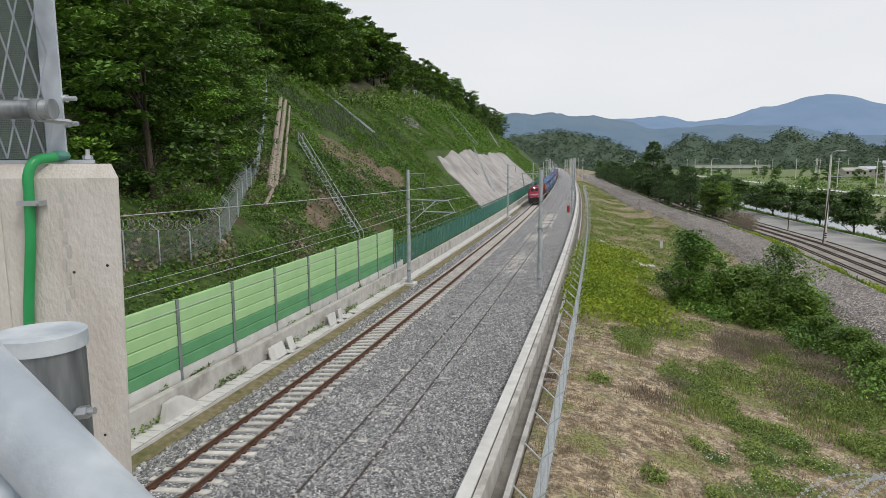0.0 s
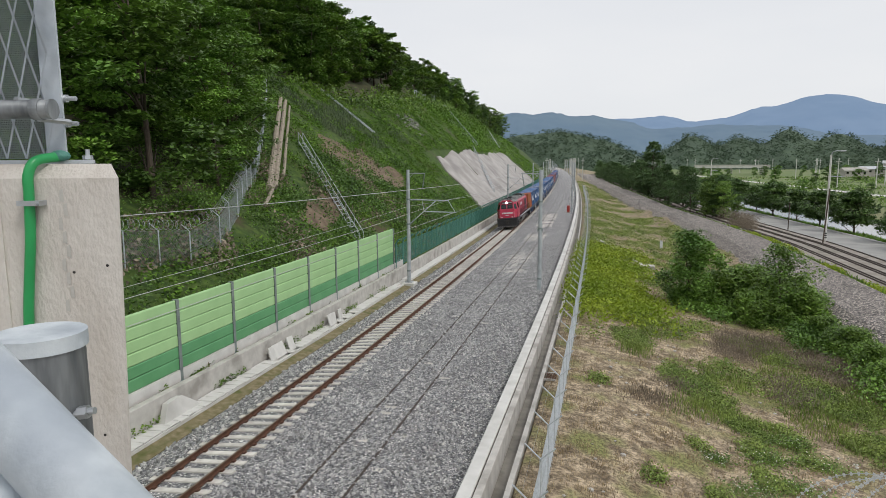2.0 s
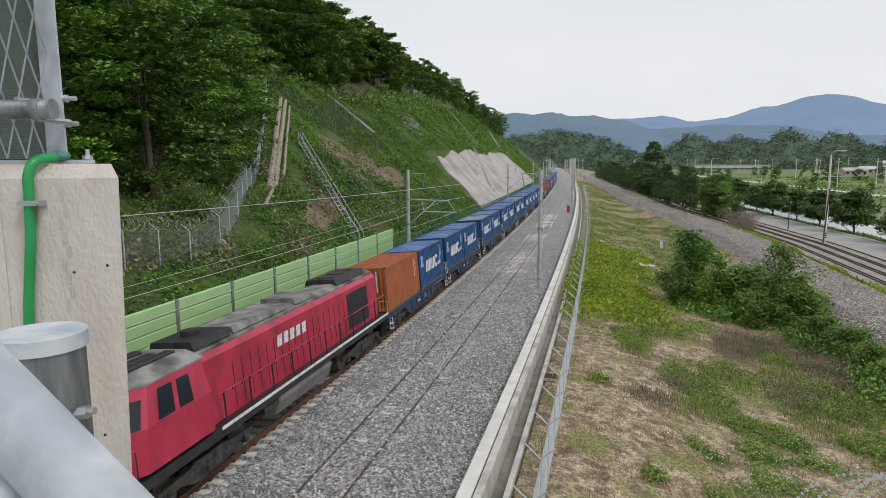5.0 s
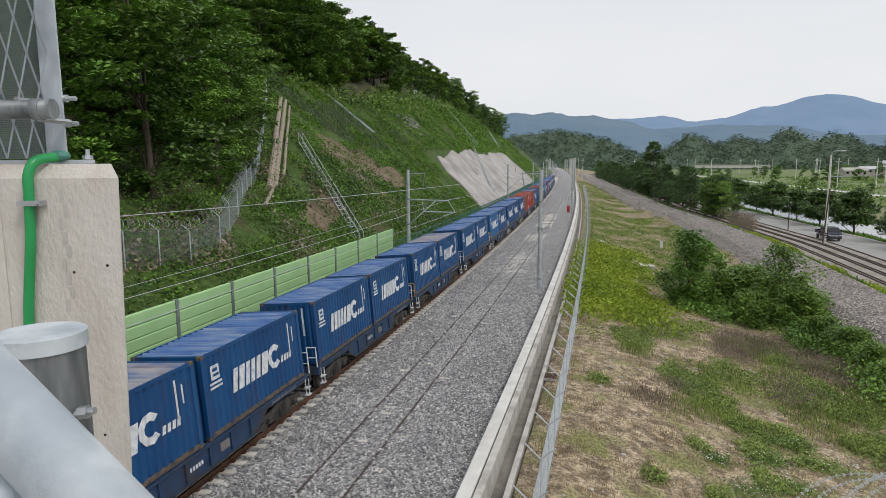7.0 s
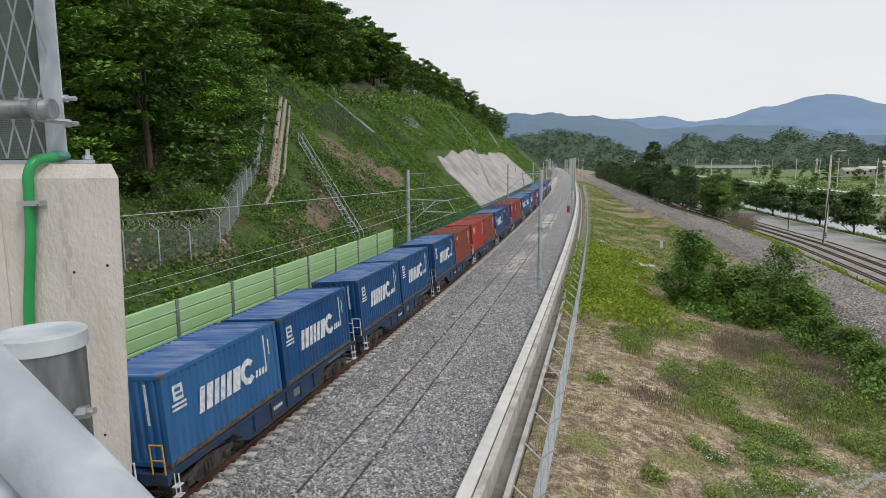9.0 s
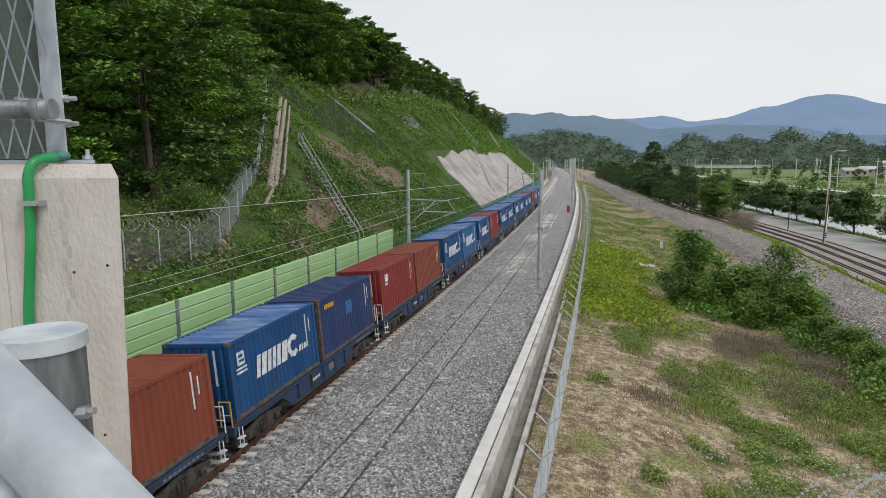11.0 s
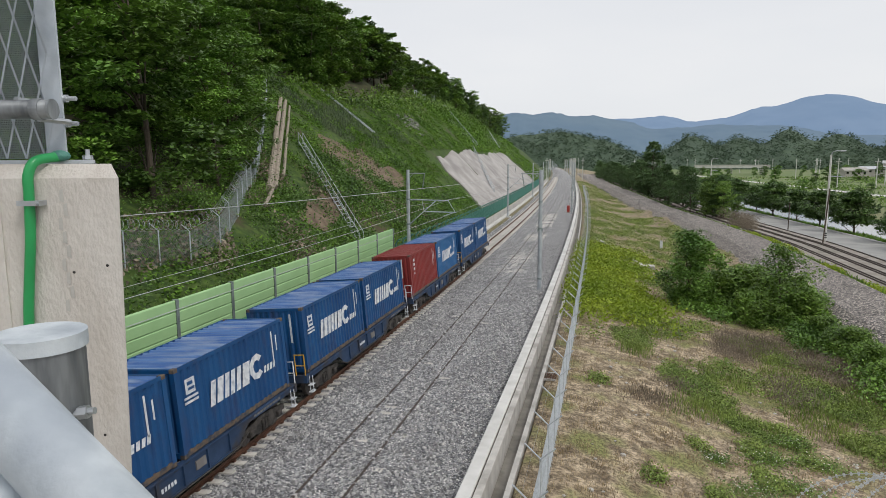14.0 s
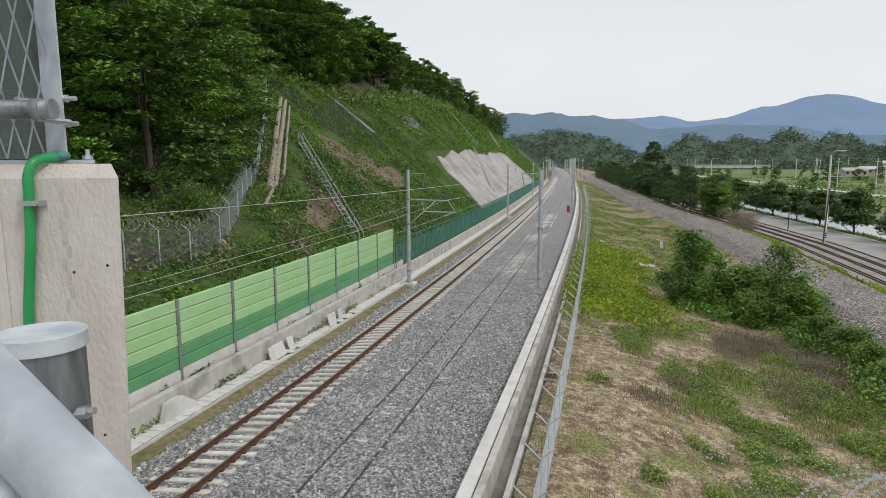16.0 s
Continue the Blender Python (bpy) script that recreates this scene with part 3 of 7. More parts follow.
    slab(bm, [(0.62, -CL / 2 + 0.02, 1.2), (0.7, -CL / 2 + 0.02, 1.2), (0.7, -CL / 2 + 0.02, 2.35), (0.62, -CL / 2 + 0.02, 2.35)], (0, -1, 0), 0.008)
    part("marking", bm, M_WHITE, c, "thin white print strip")
    return c


def bogie(parent, y, axles, r, gauge=0.753, heavy=False):
    b = new("bogie")
    b.parent = parent
    b.location = (0, y, 0)
    half = (axles[-1] - axles[0]) / 2 + 0.45
    wheel = None
    for sx in (-1, 1):
        bm = bmesh.new()
        prof = [(-half, r + 0.02), (-half, r + 0.2), (-half * 0.45, r + 0.28), (-half * 0.3, r + 0.36), (half * 0.3, r + 0.36), (half * 0.45, r + 0.28), (half, r + 0.2), (half, r + 0.02),
                (half * 0.6, r - 0.02), (half * 0.35, r - 0.22), (-half * 0.35, r - 0.22), (-half * 0.6, r - 0.02)]
        x0 = sx * (1.0 if not heavy else 1.08)
        prism(bm, prof, x0 - 0.06, x0 + 0.06, "x")
        part("side_frame", bm, M_BOGIE, b)
        for k in (-0.16, 0, 0.16):
            bm = bmesh.new()
            tube(bm, [(x0 + sx * 0.075, k, r - 0.18), (x0 + sx * 0.075, k, r + 0.2)], 0.06, 8)
            part("spring", bm, M_BOGIE, b)
        for a in axles:
            bm = bmesh.new()
            xa = sx * gauge
            tube(bm, [(xa - 0.065, a, r), (xa + 0.065, a, r)], r, 20)
            tube(bm, [(xa - sx * 0.065, a, r), (xa - sx * 0.095, a, r)], r + 0.028, 20)
            part("wheel", bm, M_WHEEL, b)
            bm = bmesh.new()
            box(bm, x0 - 0.1 + sx * 0.06, x0 + 0.1 + sx * 0.06, a - 0.14, a + 0.14, r - 0.12, r + 0.12)
            part("axle_box", bm, M_BOGIE, b, bevel=0.03)
    bm = bmesh.new()
    box(bm, -1.0, 1.0, -0.2, 0.2, r, r + 0.3)
    for a in axles:
        tube(bm, [(-0.8, a, r), (0.8, a, r)], 0.08, 10)
    part("bolster", bm, M_BOGIE, b)
    return b


WAGON_HALF = 6.5


def flat_wagon(rail_material, label):
    w = thing("flat_wagon", label, "railway wagon", "container wagons of the train")
    for sx in (-1, 1):
        bm = bmesh.new()
        prism(bm, [(-6.45, 1.16), (-6.45, 0.93), (-3.35, 0.93), (-2.75, 0.5), (2.75, 0.5), (3.35, 0.93), (6.45, 0.93), (6.45, 1.16)], sx * 1.2 - 0.02, sx * 1.2 + 0.02, "x")
        part("side_sill", bm, M_WAGON, w)
        bm = bmesh.new()
        box(bm, sx * 1.2 - 0.09, sx * 1.2 + 0.09, -6.45, 6.45, 1.10, 1.165)
        box(bm, sx * 1.2 - 0.08, sx * 1.2 + 0.08, -2.7, 2.7, 0.46, 0.5)
        part("sill_flange", bm, M_WAGON, w)
        for y in (-2.2, -1.1, 0, 1.1, 2.2):
            bm = bmesh.new()
            box(bm, sx * 1.25 - 0.03, sx * 1.25 + 0.03, y - 0.02, y + 0.02, 0.5, 1.1)
            part("rib", bm, M_WAGON, w)
        bm = bmesh.new()
        for k in range(5):
            slab(bm, [(sx * 1.222, -0.9 + 0.13 * k, 0.72), (sx * 1.222, -0.82 + 0.13 * k, 0.72), (sx * 1.222, -0.82 + 0.13 * k, 0.84), (sx * 1.222, -0.9 + 0.13 * k, 0.84)], (sx, 0, 0), 0.006)
        part("marking", bm, M_WHITE, w, "small white print bars")
        bm = bmesh.new()
        for k in range(9):
            slab(bm, [(sx * 1.222, 3.7 + 0.2 * k, 0.98), (sx * 1.222, 3.84 + 0.2 * k, 0.98), (sx * 1.222, 3.84 + 0.2 * k, 1.06), (sx * 1.222, 3.7 + 0.2 * k, 1.06)], (sx, 0, 0), 0.006)
        part("marking", bm, M_TANK, w, "faded print bars")
        for y in (-6.2, -0.25, 0.25, 6.2):
            bm = bmesh.new()
            box(bm, sx * 1.13 - 0.1, sx * 1.13 + 0.1, y - 0.09, y + 0.09, 1.04, 1.176)
            part("twist_lock", bm, M_BOGIE, w)
    bm = bmesh.new()
    box(bm, -0.3, 0.3, -6.45, 6.45, 0.7, 1.12)
    part("centre_sill", bm, M_WAGON, w)
    for y in (-5.6, -4.4, -3.2, -2, -0.7, 0.7, 2, 3.2, 4.4, 5.6):
        bm = bmesh.new()
        box(bm, -1.17, 1.17, y - 0.06, y + 0.06, 0.9, 1.1)
        part("cross_beam", bm, M_WAGON, w)
    bm = bmesh.new()
    tube(bm, [(0.6, -1.6, 0.75), (0.6, -0.6, 0.75)], 0.16, 12)
    part("brake_cylinder", bm, M_BOGIE, w)
    for sx in (-1, 1):
        bm = bmesh.new()
        box(bm, sx * 1.24 - 0.02, sx * 1.24 + 0.02, 0.55, 1.0, 0.68, 0.94)
        part("label_plate", bm, M_TANK, w, "small grey plate on the sill")
        bm = bmesh.new()
        tube(bm, [(sx * 1.27, -3.3, 0.72), (sx * 1.27, -2.6, 0.42), (sx * 1.27, 2.6, 0.42), (sx * 1.27, 3.3, 0.72)], 0.025, 6)
        part("brake_pipe", bm, M_BOGIE, w)
    for sy in (-1, 1):
        bm = bmesh.new()
        box(bm, -1.3, 1.3, sy * 6.5 - 0.06, sy * 6.5 + 0.06, 0.85, 1.16)
        part("end_beam", bm, M_WAGON, w)
        bm = bmesh.new()
        tube(bm, [(0, sy * 6.5, 0.88), (0, sy * 6.86, 0.88)], 0.08, 8)
        box(bm, -0.14, 0.14, sy * 6.8 - 0.12, sy * 6.8 + 0.12, 0.74, 1.02)
        part("coupler", bm, M_BOGIE, w, bevel=0.02)
        bm = bmesh.new()
        for x in (0.85, 1.25):
            tube(bm, [(x, sy * 6.54, 1.15), (x, sy * 6.54, 2.0)], 0.022, 6)
        tube(bm, [(0.85, sy * 6.54, 1.98), (1.25, sy * 6.54, 1.98)], 0.022, 6)
        tube(bm, [(0.85, sy * 6.54, 1.55), (1.25, sy * 6.54, 1.55)], 0.02, 6)
        part("handrail", bm, rail_material if sy < 0 else M_WHITE, w, "tubular end handrail")
        bm = bmesh.new()
        for x in (1.22, 1.36):
            tube(bm, [(x, sy * 6.2, 1.05), (x, sy * 6.2, 0.38)], 0.018, 6)
        for z in (0.42, 0.7):
            box(bm, 1.2, 1.38, sy * 6.2 - 0.14, sy * 6.2 + 0.14, z - 0.015, z + 0.015)
        part("step_iron", bm, M_WHITE, w, "pale footsteps below the sill")
        bm = bmesh.new()
        tube(bm, [(-0.9, sy * 6.6, 0.7), (-0.5, sy * 6.7, 0.5), (-0.3, sy * 6.85, 0.7)], 0.03, 6)
        part("brake_hose", bm, M_BLACK, w)
        bogie(w, sy * 4.55, [-0.9, 0.9], 0.43)
    return w


LONG = 1.05
LOCO_HALF = 9.35 * LONG


def locomotive():
    g = thing("locomotive", "red diesel freight locomotive with black pilot and grey roof", "locomotive")
    bm = bmesh.new()
    box(bm, -1.42, 1.42, -8.7, 9.0, 1.18, 1.46)
    part("underframe", bm, M_BLACK, g)
    bm = bmesh.new()
    for sx in (-1, 1):
        box(bm, sx * 1.43 - 0.012, sx * 1.43 + 0.012, -5.3, 9.0, 1.4, 1.5)
    part("edge_stripe", bm, M_WHITE, g, "white walkway edge")
    # pilot
    bm = bmesh.new()
    prism(bm, [(-1.42, 0.38), (-1.42, 1.5), (1.42, 1.5), (1.42, 0.38), (1.1, 0.28), (-1.1, 0.28)], -9.1, -8.7, "y")
    part("pilot", bm, M_BLACK, g, "black front pilot plate", bevel=0.04)
    bm = bmesh.new()
    box(bm, -1.3, 1.3, -9.2, -8.95, 1.3, 1.5)
    part("buffer_beam", bm, M_BLACK, g, bevel=0.03)
    bm = bmesh.new()
    for k in range(8):
        x = -1.25 + 0.32 * k
        slab(bm, [(x, -9.1, 0.3), (x + 0.16, -9.1, 0.3), (x + 0.28, -9.1, 0.46), (x + 0.12, -9.1, 0.46)], (0, -1, 0), 0.008)
    part("hazard_stripe", bm, M_TANK, g, "dull slanted stripes")
    bm = bmesh.new()
    tube(bm, [(0, -8.9, 0.88), (0, -9.3, 0.88)], 0.1, 8)
    box(bm, -0.17, 0.17, -9.45, -9.22, 0.7, 1.06)
    part("coupler", bm, M_BOGIE, g, bevel=0.03)
    for x in (-0.75, -0.5, 0.5, 0.75):
        bm = bmesh.new()
        tube(bm, [(x, -9.12, 1.0), (x, -9.25, 0.85), (x * 0.9, -9.22, 0.6)], 0.03, 6)
        part("air_hose", bm, M_BLACK, g)
    for x in (-0.72, 0.72):
        bm = bmesh.new()
        tube(bm, [(x, -9.0, 1.66), (x, -9.13, 1.66)], 0.08, 14)
        part("marker_light", bm, M_WHITE, g, "round white marker light")
    # cab shell, lower and upper
    low = [(-1.42, -5.6), (-1.42, -8.25), (-0.98, -9.0), (0.98, -9.0), (1.42, -8.25), (1.42, -5.6)]
    mid = [(-1.44, -5.6), (-1.44, -8.15), (-0.98, -8.88), (0.98, -8.88), (1.44, -8.15), (1.44, -5.6)]
    top = [(-1.22, -5.6), (-1.22, -7.75), (-0.86, -8.4), (0.86, -8.4), (1.22, -7.75), (1.22, -5.6)]
    bm = bmesh.new()
    rings = [[bm.verts.new((x, y, z)) for x, y in pl] for pl, z in ((low, 1.56), (mid, 2.72), (top, 3.72))]
    for u, v in zip(rings, rings[1:]):
        for i in range(6):
            j = (i + 1) % 6
            bm.faces.new((u[i], u[j], v[j], v[i]))
    bm.faces.new(rings[0][::-1])
    bm.faces.new(rings[2])
    cab = part("cab", bm, M_LOCO, g)
    roof_hi = [(-0.75, -5.6), (-0.75, -7.6), (-0.5, -8.05), (0.5, -8.05), (0.75, -7.6), (0.75, -5.6)]
    over = [(-1.24, -5.5), (-1.24, -7.77), (-0.88, -8.43), (0.88, -8.43), (1.24, -7.77), (1.24, -5.5)]
    bm = bmesh.new()
    rings = [[bm.verts.new((x, y, z)) for x, y in pl] for pl, z in ((over, 3.70), (over, 3.76), (roof_hi, 4.02))]
    for u, v in zip(rings, rings[1:]):
        for i in range(6):
            j = (i + 1) % 6
            bm.faces.new((u[i], u[j], v[j], v[i]))
    bm.faces.new(rings[0][::-1])
    bm.faces.new(rings[2])
    part("cab_roof", bm, M_LOCO_GREY, g)

    bm = bmesh.new()
    prism(bm, [(-0.9, 3.42), (-0.9, 3.7), (-0.6, 3.98), (0.6, 3.98), (0.9, 3.7), (0.9, 3.42)], -8.52, -7.9, "y")
    part("brow", bm, M_LOCO, cab, "red brow over the front windows", bevel=0.04)

    def on_face(a, b, u0, u1, v0, v1):
        """A rectangle in parts of the sloping face over edge a-b of the cab's upper shell."""
        A, B, D, E = (Vector((*mid[a], 2.72)), Vector((*mid[b], 2.72)), Vector((*top[b], 3.72)), Vector((*top[a], 3.72)))
        f = lambda u, v: (A + (B - A) * u) * (1 - v) + (E + (D - E) * u) * v
        nrm = (B - A).cross(E - A).normalized()
        c = (A + B) / 2 - Vector((0, -6.5, 3))
        if nrm.dot(Vector((c.x, c.y, 0))) < 0:
            nrm = -nrm
        return [f(u0, v0), f(u1, v0), f(u1, v1), f(u0, v1)], nrm
    for spot in ((2, 3, 0.06, 0.47, 0.1, 0.66), (2, 3, 0.53, 0.94, 0.1, 0.66), (1, 2, 0.2, 0.86, 0.02, 0.7), (3, 4, 0.14, 0.8, 0.02, 0.7), (0, 1, 0.3, 0.52, 0.05, 0.8), (0, 1, 0.6, 0.84, 0.05, 0.8),
                 (4, 5, 0.16, 0.4, 0.05, 0.8), (4, 5, 0.48, 0.7, 0.05, 0.8)):
        q, nrm = on_face(*spot)
        bm = bmesh.new()
        slab(bm, q, nrm, 0.012)
        part("window", bm, M_GLASS, cab, "dark cab window")
    for x0, x1 in ((-0.72, -0.2), (0.2, 0.72)):
        bm = bmesh.new()
        box(bm, x0, x1, -8.62, -8.3, 3.5, 3.76)
        part("number_box", bm, M_BLACK, cab, "black number box with pale bars", bevel=0.02)
        bm = bmesh.new()
        for k in range(4):
            slab(bm, [(x0 + 0.06 + 0.11 * k, -8.62, 3.58), (x0 + 0.13 + 0.11 * k, -8.62, 3.58), (x0 + 0.13 + 0.11 * k, -8.62, 3.68), (x0 + 0.06 + 0.11 * k, -8.62, 3.68)], (0, -1, 0), 0.006)
        part("marking", bm, M_WHITE, cab, "pale bars")
    bm = bmesh.new()
    tube(bm, [(0, -8.45, 3.63), (0, -8.68, 3.63)], 0.16, 16)
    part("headlight_casing", bm, M_BLACK, cab)
    bm = bmesh.new()
    tube(bm, [(0, -8.68, 3.63), (0, -8.70, 3.63)], 0.12, 16)
    part("headlight", bm, M_LAMP, cab, "bright lit headlight")
    for x, y0, y1 in ((-0.55, -7.9, -6.0), (0.1, -7.6, -6.2), (0.5, -7.8, -5.9)):
        bm = bmesh.new()
        box(bm, x - 0.16, x + 0.16, y0, y1, 3.98, 4.1)
        part("roof_box", bm, M_BLACK, cab, "dark equipment box on the cab roof", bevel=0.03)
    for sx in (-1, 1):
        bm = bmesh.new()
        tube(bm, [(sx * 0.35, -8.9, 2.75), (sx * 0.35, -8.72, 3.1)], 0.012, 5)
        part("wiper", bm, M_BLACK, cab)
        bm = bmesh.new()
        tube(bm, [(sx * 1.0, -8.98, 1.6), (sx * 1.0, -9.03, 2.0), (sx * 1.0, -8.95, 2.4)], 0.018, 6)
        part("grab_rail", bm, M_WHITE, cab)
    bm = bmesh.new()
    box(bm, -0.35, 0.35, -9.24, -9.08, 1.12, 1.28)
    tube(bm, [(-1.2, -9.16, 1.2), (1.2, -9.16, 1.2)], 0.02, 6)
    part("coupling_lever", bm, M_BOGIE, g)
    # brand shapes on nose and hood
    bm = bmesh.new()
    for k, (a, b) in enumerate(((-0.72, -0.54), (-0.46, -0.18), (-0.1, 0.1), (0.16, 0.36), (0.42, 0.5), (0.56, 0.74))):
        slab(bm, [(a, -8.95, 2.13), (b, -8.95, 2.13), (b + 0.04, -8.93, 2.33), (a + 0.04, -8.93, 2.33)], (0, -1, 0), 0.01)
    part("marking", bm, M_WHITE, cab, "white brand shapes on the nose")
    bm = bmesh.new()
    for k in range(4):
        slab(bm, [(-0.2 + 0.11 * k, -8.98, 1.86), (-0.12 + 0.11 * k, -8.98, 1.86), (-0.12 + 0.11 * k, -8.968, 1.98), (-0.2 + 0.11 * k, -8.968, 1.98)], (0, -1, 0), 0.01)
    part("marking", bm, M_WHITE, cab, "small white bars")
    # hood
    bm = bmesh.new()
    prism(bm, [(-1.02, 1.46), (-1.02, 3.5), (-0.8, 3.74), (0.8, 3.74), (1.02, 3.5), (1.02, 1.46)], -5.6, 8.6, "y")
    hood = part("hood", bm, M_LOCO, g)
    bm = bmesh.new()
    for k in range(24):
        y = -4.4 + 0.5 * k
        if not (5.0 < y < 7.4):
            for sx in (-1, 1):
                box(bm, sx * 1.022 - 0.008, sx * 1.022 + 0.008, y, y + 0.025, 1.6, 3.1)
                box(bm, sx * 1.03 - 0.014, sx * 1.03 + 0.014, y + 0.36, y + 0.4, 2.2, 2.34)
    part("door_seams", bm, M_BLACK, hood, "dark seams and latches of the hood doors")
    for sx in (-1, 1):
        bm = bmesh.new()
        for k in range(12):
            box(bm, sx * 1.03 - 0.02, sx * 1.03 + 0.02, 5.1, 7.3, 1.75 + 0.12 * k, 1.82 + 0.12 * k)
        box(bm, sx * 1.02 - 0.01, sx * 1.02 + 0.01, 5.0, 7.4, 1.65, 3.3)
        part("radiator_grille", bm, M_BLACK, hood, "black slatted radiator grille")
        bm = bmesh.new()
        for k in range(5):
            slab(bm, [(sx * 1.036, -1.2 + 0.46 * k, 2.72), (sx * 1.036, -0.88 + 0.46 * k, 2.72), (sx * 1.036, -0.82 + 0.46 * k, 3.14), (sx * 1.036, -1.14 + 0.46 * k, 3.14)], (sx, 0, 0), 0.008)
        part("marking", bm, M_WHITE, hood, "white brand shapes on the hood")
        bm = bmesh.new()
        box(bm, sx * 1.05 - 0.05, sx * 1.05 + 0.05, -5.5, -4.4, 1.5, 3.2)
        part("equipment_locker", bm, M_LOCO, hood)
    bm = bmesh.new()
    prism(bm, [(-0.86, 3.68), (-0.86, 3.76), (-0.5, 3.92), (0.5, 3.92), (0.86, 3.76), (0.86, 3.68)], -5.5, 8.55, "y")
    part("hood_roof", bm, M_LOCO_GREY, hood, "soot-stained grey roof")
    for y0, y1, z, mtl in ((-5.3, -3.5, 4.12, M_BLACK), (-3.3, 0.2, 4.05, M_LOCO_GREY), (0.8, 2.2, 4.1, M_LOCO_GREY), (4.6, 7.8, 4.12, M_BLACK)):
        bm = bmesh.new()
        prism(bm, [(-0.8, 3.85), (-0.7, z), (0.7, z), (0.8, 3.85)], y0, y1, "y")
        part("roof_housing", bm, mtl, hood)
    for y in (5.2, 6.2, 7.2):
        bm = bmesh.new()
        tube(bm, [(0, y, 4.1), (0, y, 4.17)], 0.42, 20)
        part("cooling_fan", bm, M_BOGIE, hood)
    bm = bmesh.new()
    tube(bm, [(0, -4.4, 4.1), (0, -4.4, 4.28)], 0.3, 12)
    part("exhaust", bm, M_BLACK, hood)
    for sx in (-1, 1):
        rail = None
        bm = bmesh.new()
        for k in range(11):
            y = -5.0 + 1.37 * k
            tube(bm, [(sx * 1.4, y, 1.46), (sx * 1.4, y, 2.5)], 0.03, 6)
        part("stanchions", bm, M_BLACK, g)
        bm = bmesh.new()
        tube(bm, [(sx * 1.4, -5.3, 2.48), (sx * 1.4, 8.8, 2.48)], 0.02, 6)
        part("handrail", bm, M_LOCO, g)
        bm = bmesh.new()
        for y in (-9.0, -8.6):
            tube(bm, [(sx * 1.38, y, 1.3), (sx * 1.38, y, 2.3)], 0.018, 6)
        part("grab_rail", bm, M_BLACK, g)
        for y in (-8.5, 8.7):
            bm = bmesh.new()
            for z in (0.45, 0.75, 1.05):
                box(bm, sx * 1.3 - 0.14, sx * 1.3 + 0.14, y - 0.25, y + 0.25, z - 0.02, z + 0.02)
            for dy in (-0.25, 0.25):
                box(bm, sx * 1.3 - 0.14, sx * 1.3 + 0.14, y + dy - 0.015, y + dy + 0.015, 0.4, 1.2)
            part("steps", bm, M_BLACK, g)
    bm = bmesh.new()
    prism(bm, [(-1.35, 0.95), (-1.3, 1.2), (1.3, 1.2), (1.35, 0.95), (1.1, 0.4), (-1.1, 0.4)], -1.9, 2.3, "y")
    part("fuel_tank", bm, M_TANK, g, "dusty grey fuel tank", bevel=0.05)
    for sx in (-1, 1):
        bm = bmesh.new()
        tube(bm, [(sx * 1.15, -2.9, 0.95), (sx * 1.15, -2.1, 0.95)], 0.2, 14)
        part("air_tank", bm, M_BOGIE, g)
    bm = bmesh.new()
    box(bm, -1.35, 1.35, 8.95, 9.12, 0.5, 1.5)
    tube(bm, [(0, 9.1, 0.88), (0, 9.4, 0.88)], 0.1, 8)
    part("rear_beam", bm, M_BLACK, g)
    bm = bmesh.new()
    box(bm, -0.98, 0.98, 8.6, 8.66, 1.5, 3.5)
    part("rear_wall", bm, M_BLACK, hood)
    for o in g.children_recursive:
        if o.data:
            o.data.transform(Matrix.Diagonal((1, LONG, 1, 1)))
    bogie(g, -5.9, [-1.85, 0, 1.85], 0.5, heavy=True)
    bogie(g, 6.3, [-1.85, 0, 1.85], 0.5, heavy=True)
    return g


BLUE_L = "blue corrugated steel shipping container with white brand shapes"
STYLES = {
    "B": (M_BLUE, BLUE_L, "line", M_ROOF_BLUE), "L": (M_BLUE_LIGHT, "faded light blue shipping container with white brand shapes", "line", M_ROOF_BLUE),
    "W": (M_BLUE, "blue shipping container with a scraped pale roof", "line", M_ROOF_WORN), "N": (M_NAVY, "dark navy shipping container with yellow brand shapes", "dark", None),
    "R": (M_RED, "dark red shipping container with white shapes down its side", "vertical", None), "E": (M_BRIGHT_RED, "bright red shipping container with a white emblem", "emblem", None),
    "F": (M_BROWN, "red-brown shipping container with a yellow wedge emblem", "flag", None), "O": (M_ORANGE, "orange-brown shipping container with thin white print", "plain", None),
    "Q": (M_BROWN, "plain red-brown corrugated steel shipping container", "plain", None), "V": (M_RED, "dark red shipping container with a small white emblem", "emblem", None)}
TRAIN = ("OB", "BB", "WB", "BB", "BW", "BB", "LB", "BB", "BF", "EQ", "BN", "VQ", "BL", "BR", "BB", "BB", "BB", "RL", "BB")
PITCH = 13.853
moving = []
SLACK = ((0, -0.7), (1, -1.05), (2, -0.15), (3, -0.2), (4, -0.35), (5, 0.05), (6, 0.3), (8, 0.5), (10, -0.3), (12, -0.35), (14, -0.2), (16, 0.0), (17, 0.3), (18, 0.55))     # uneven wagon lengths
made = {}
ORIGIN = Matrix.Identity(4)
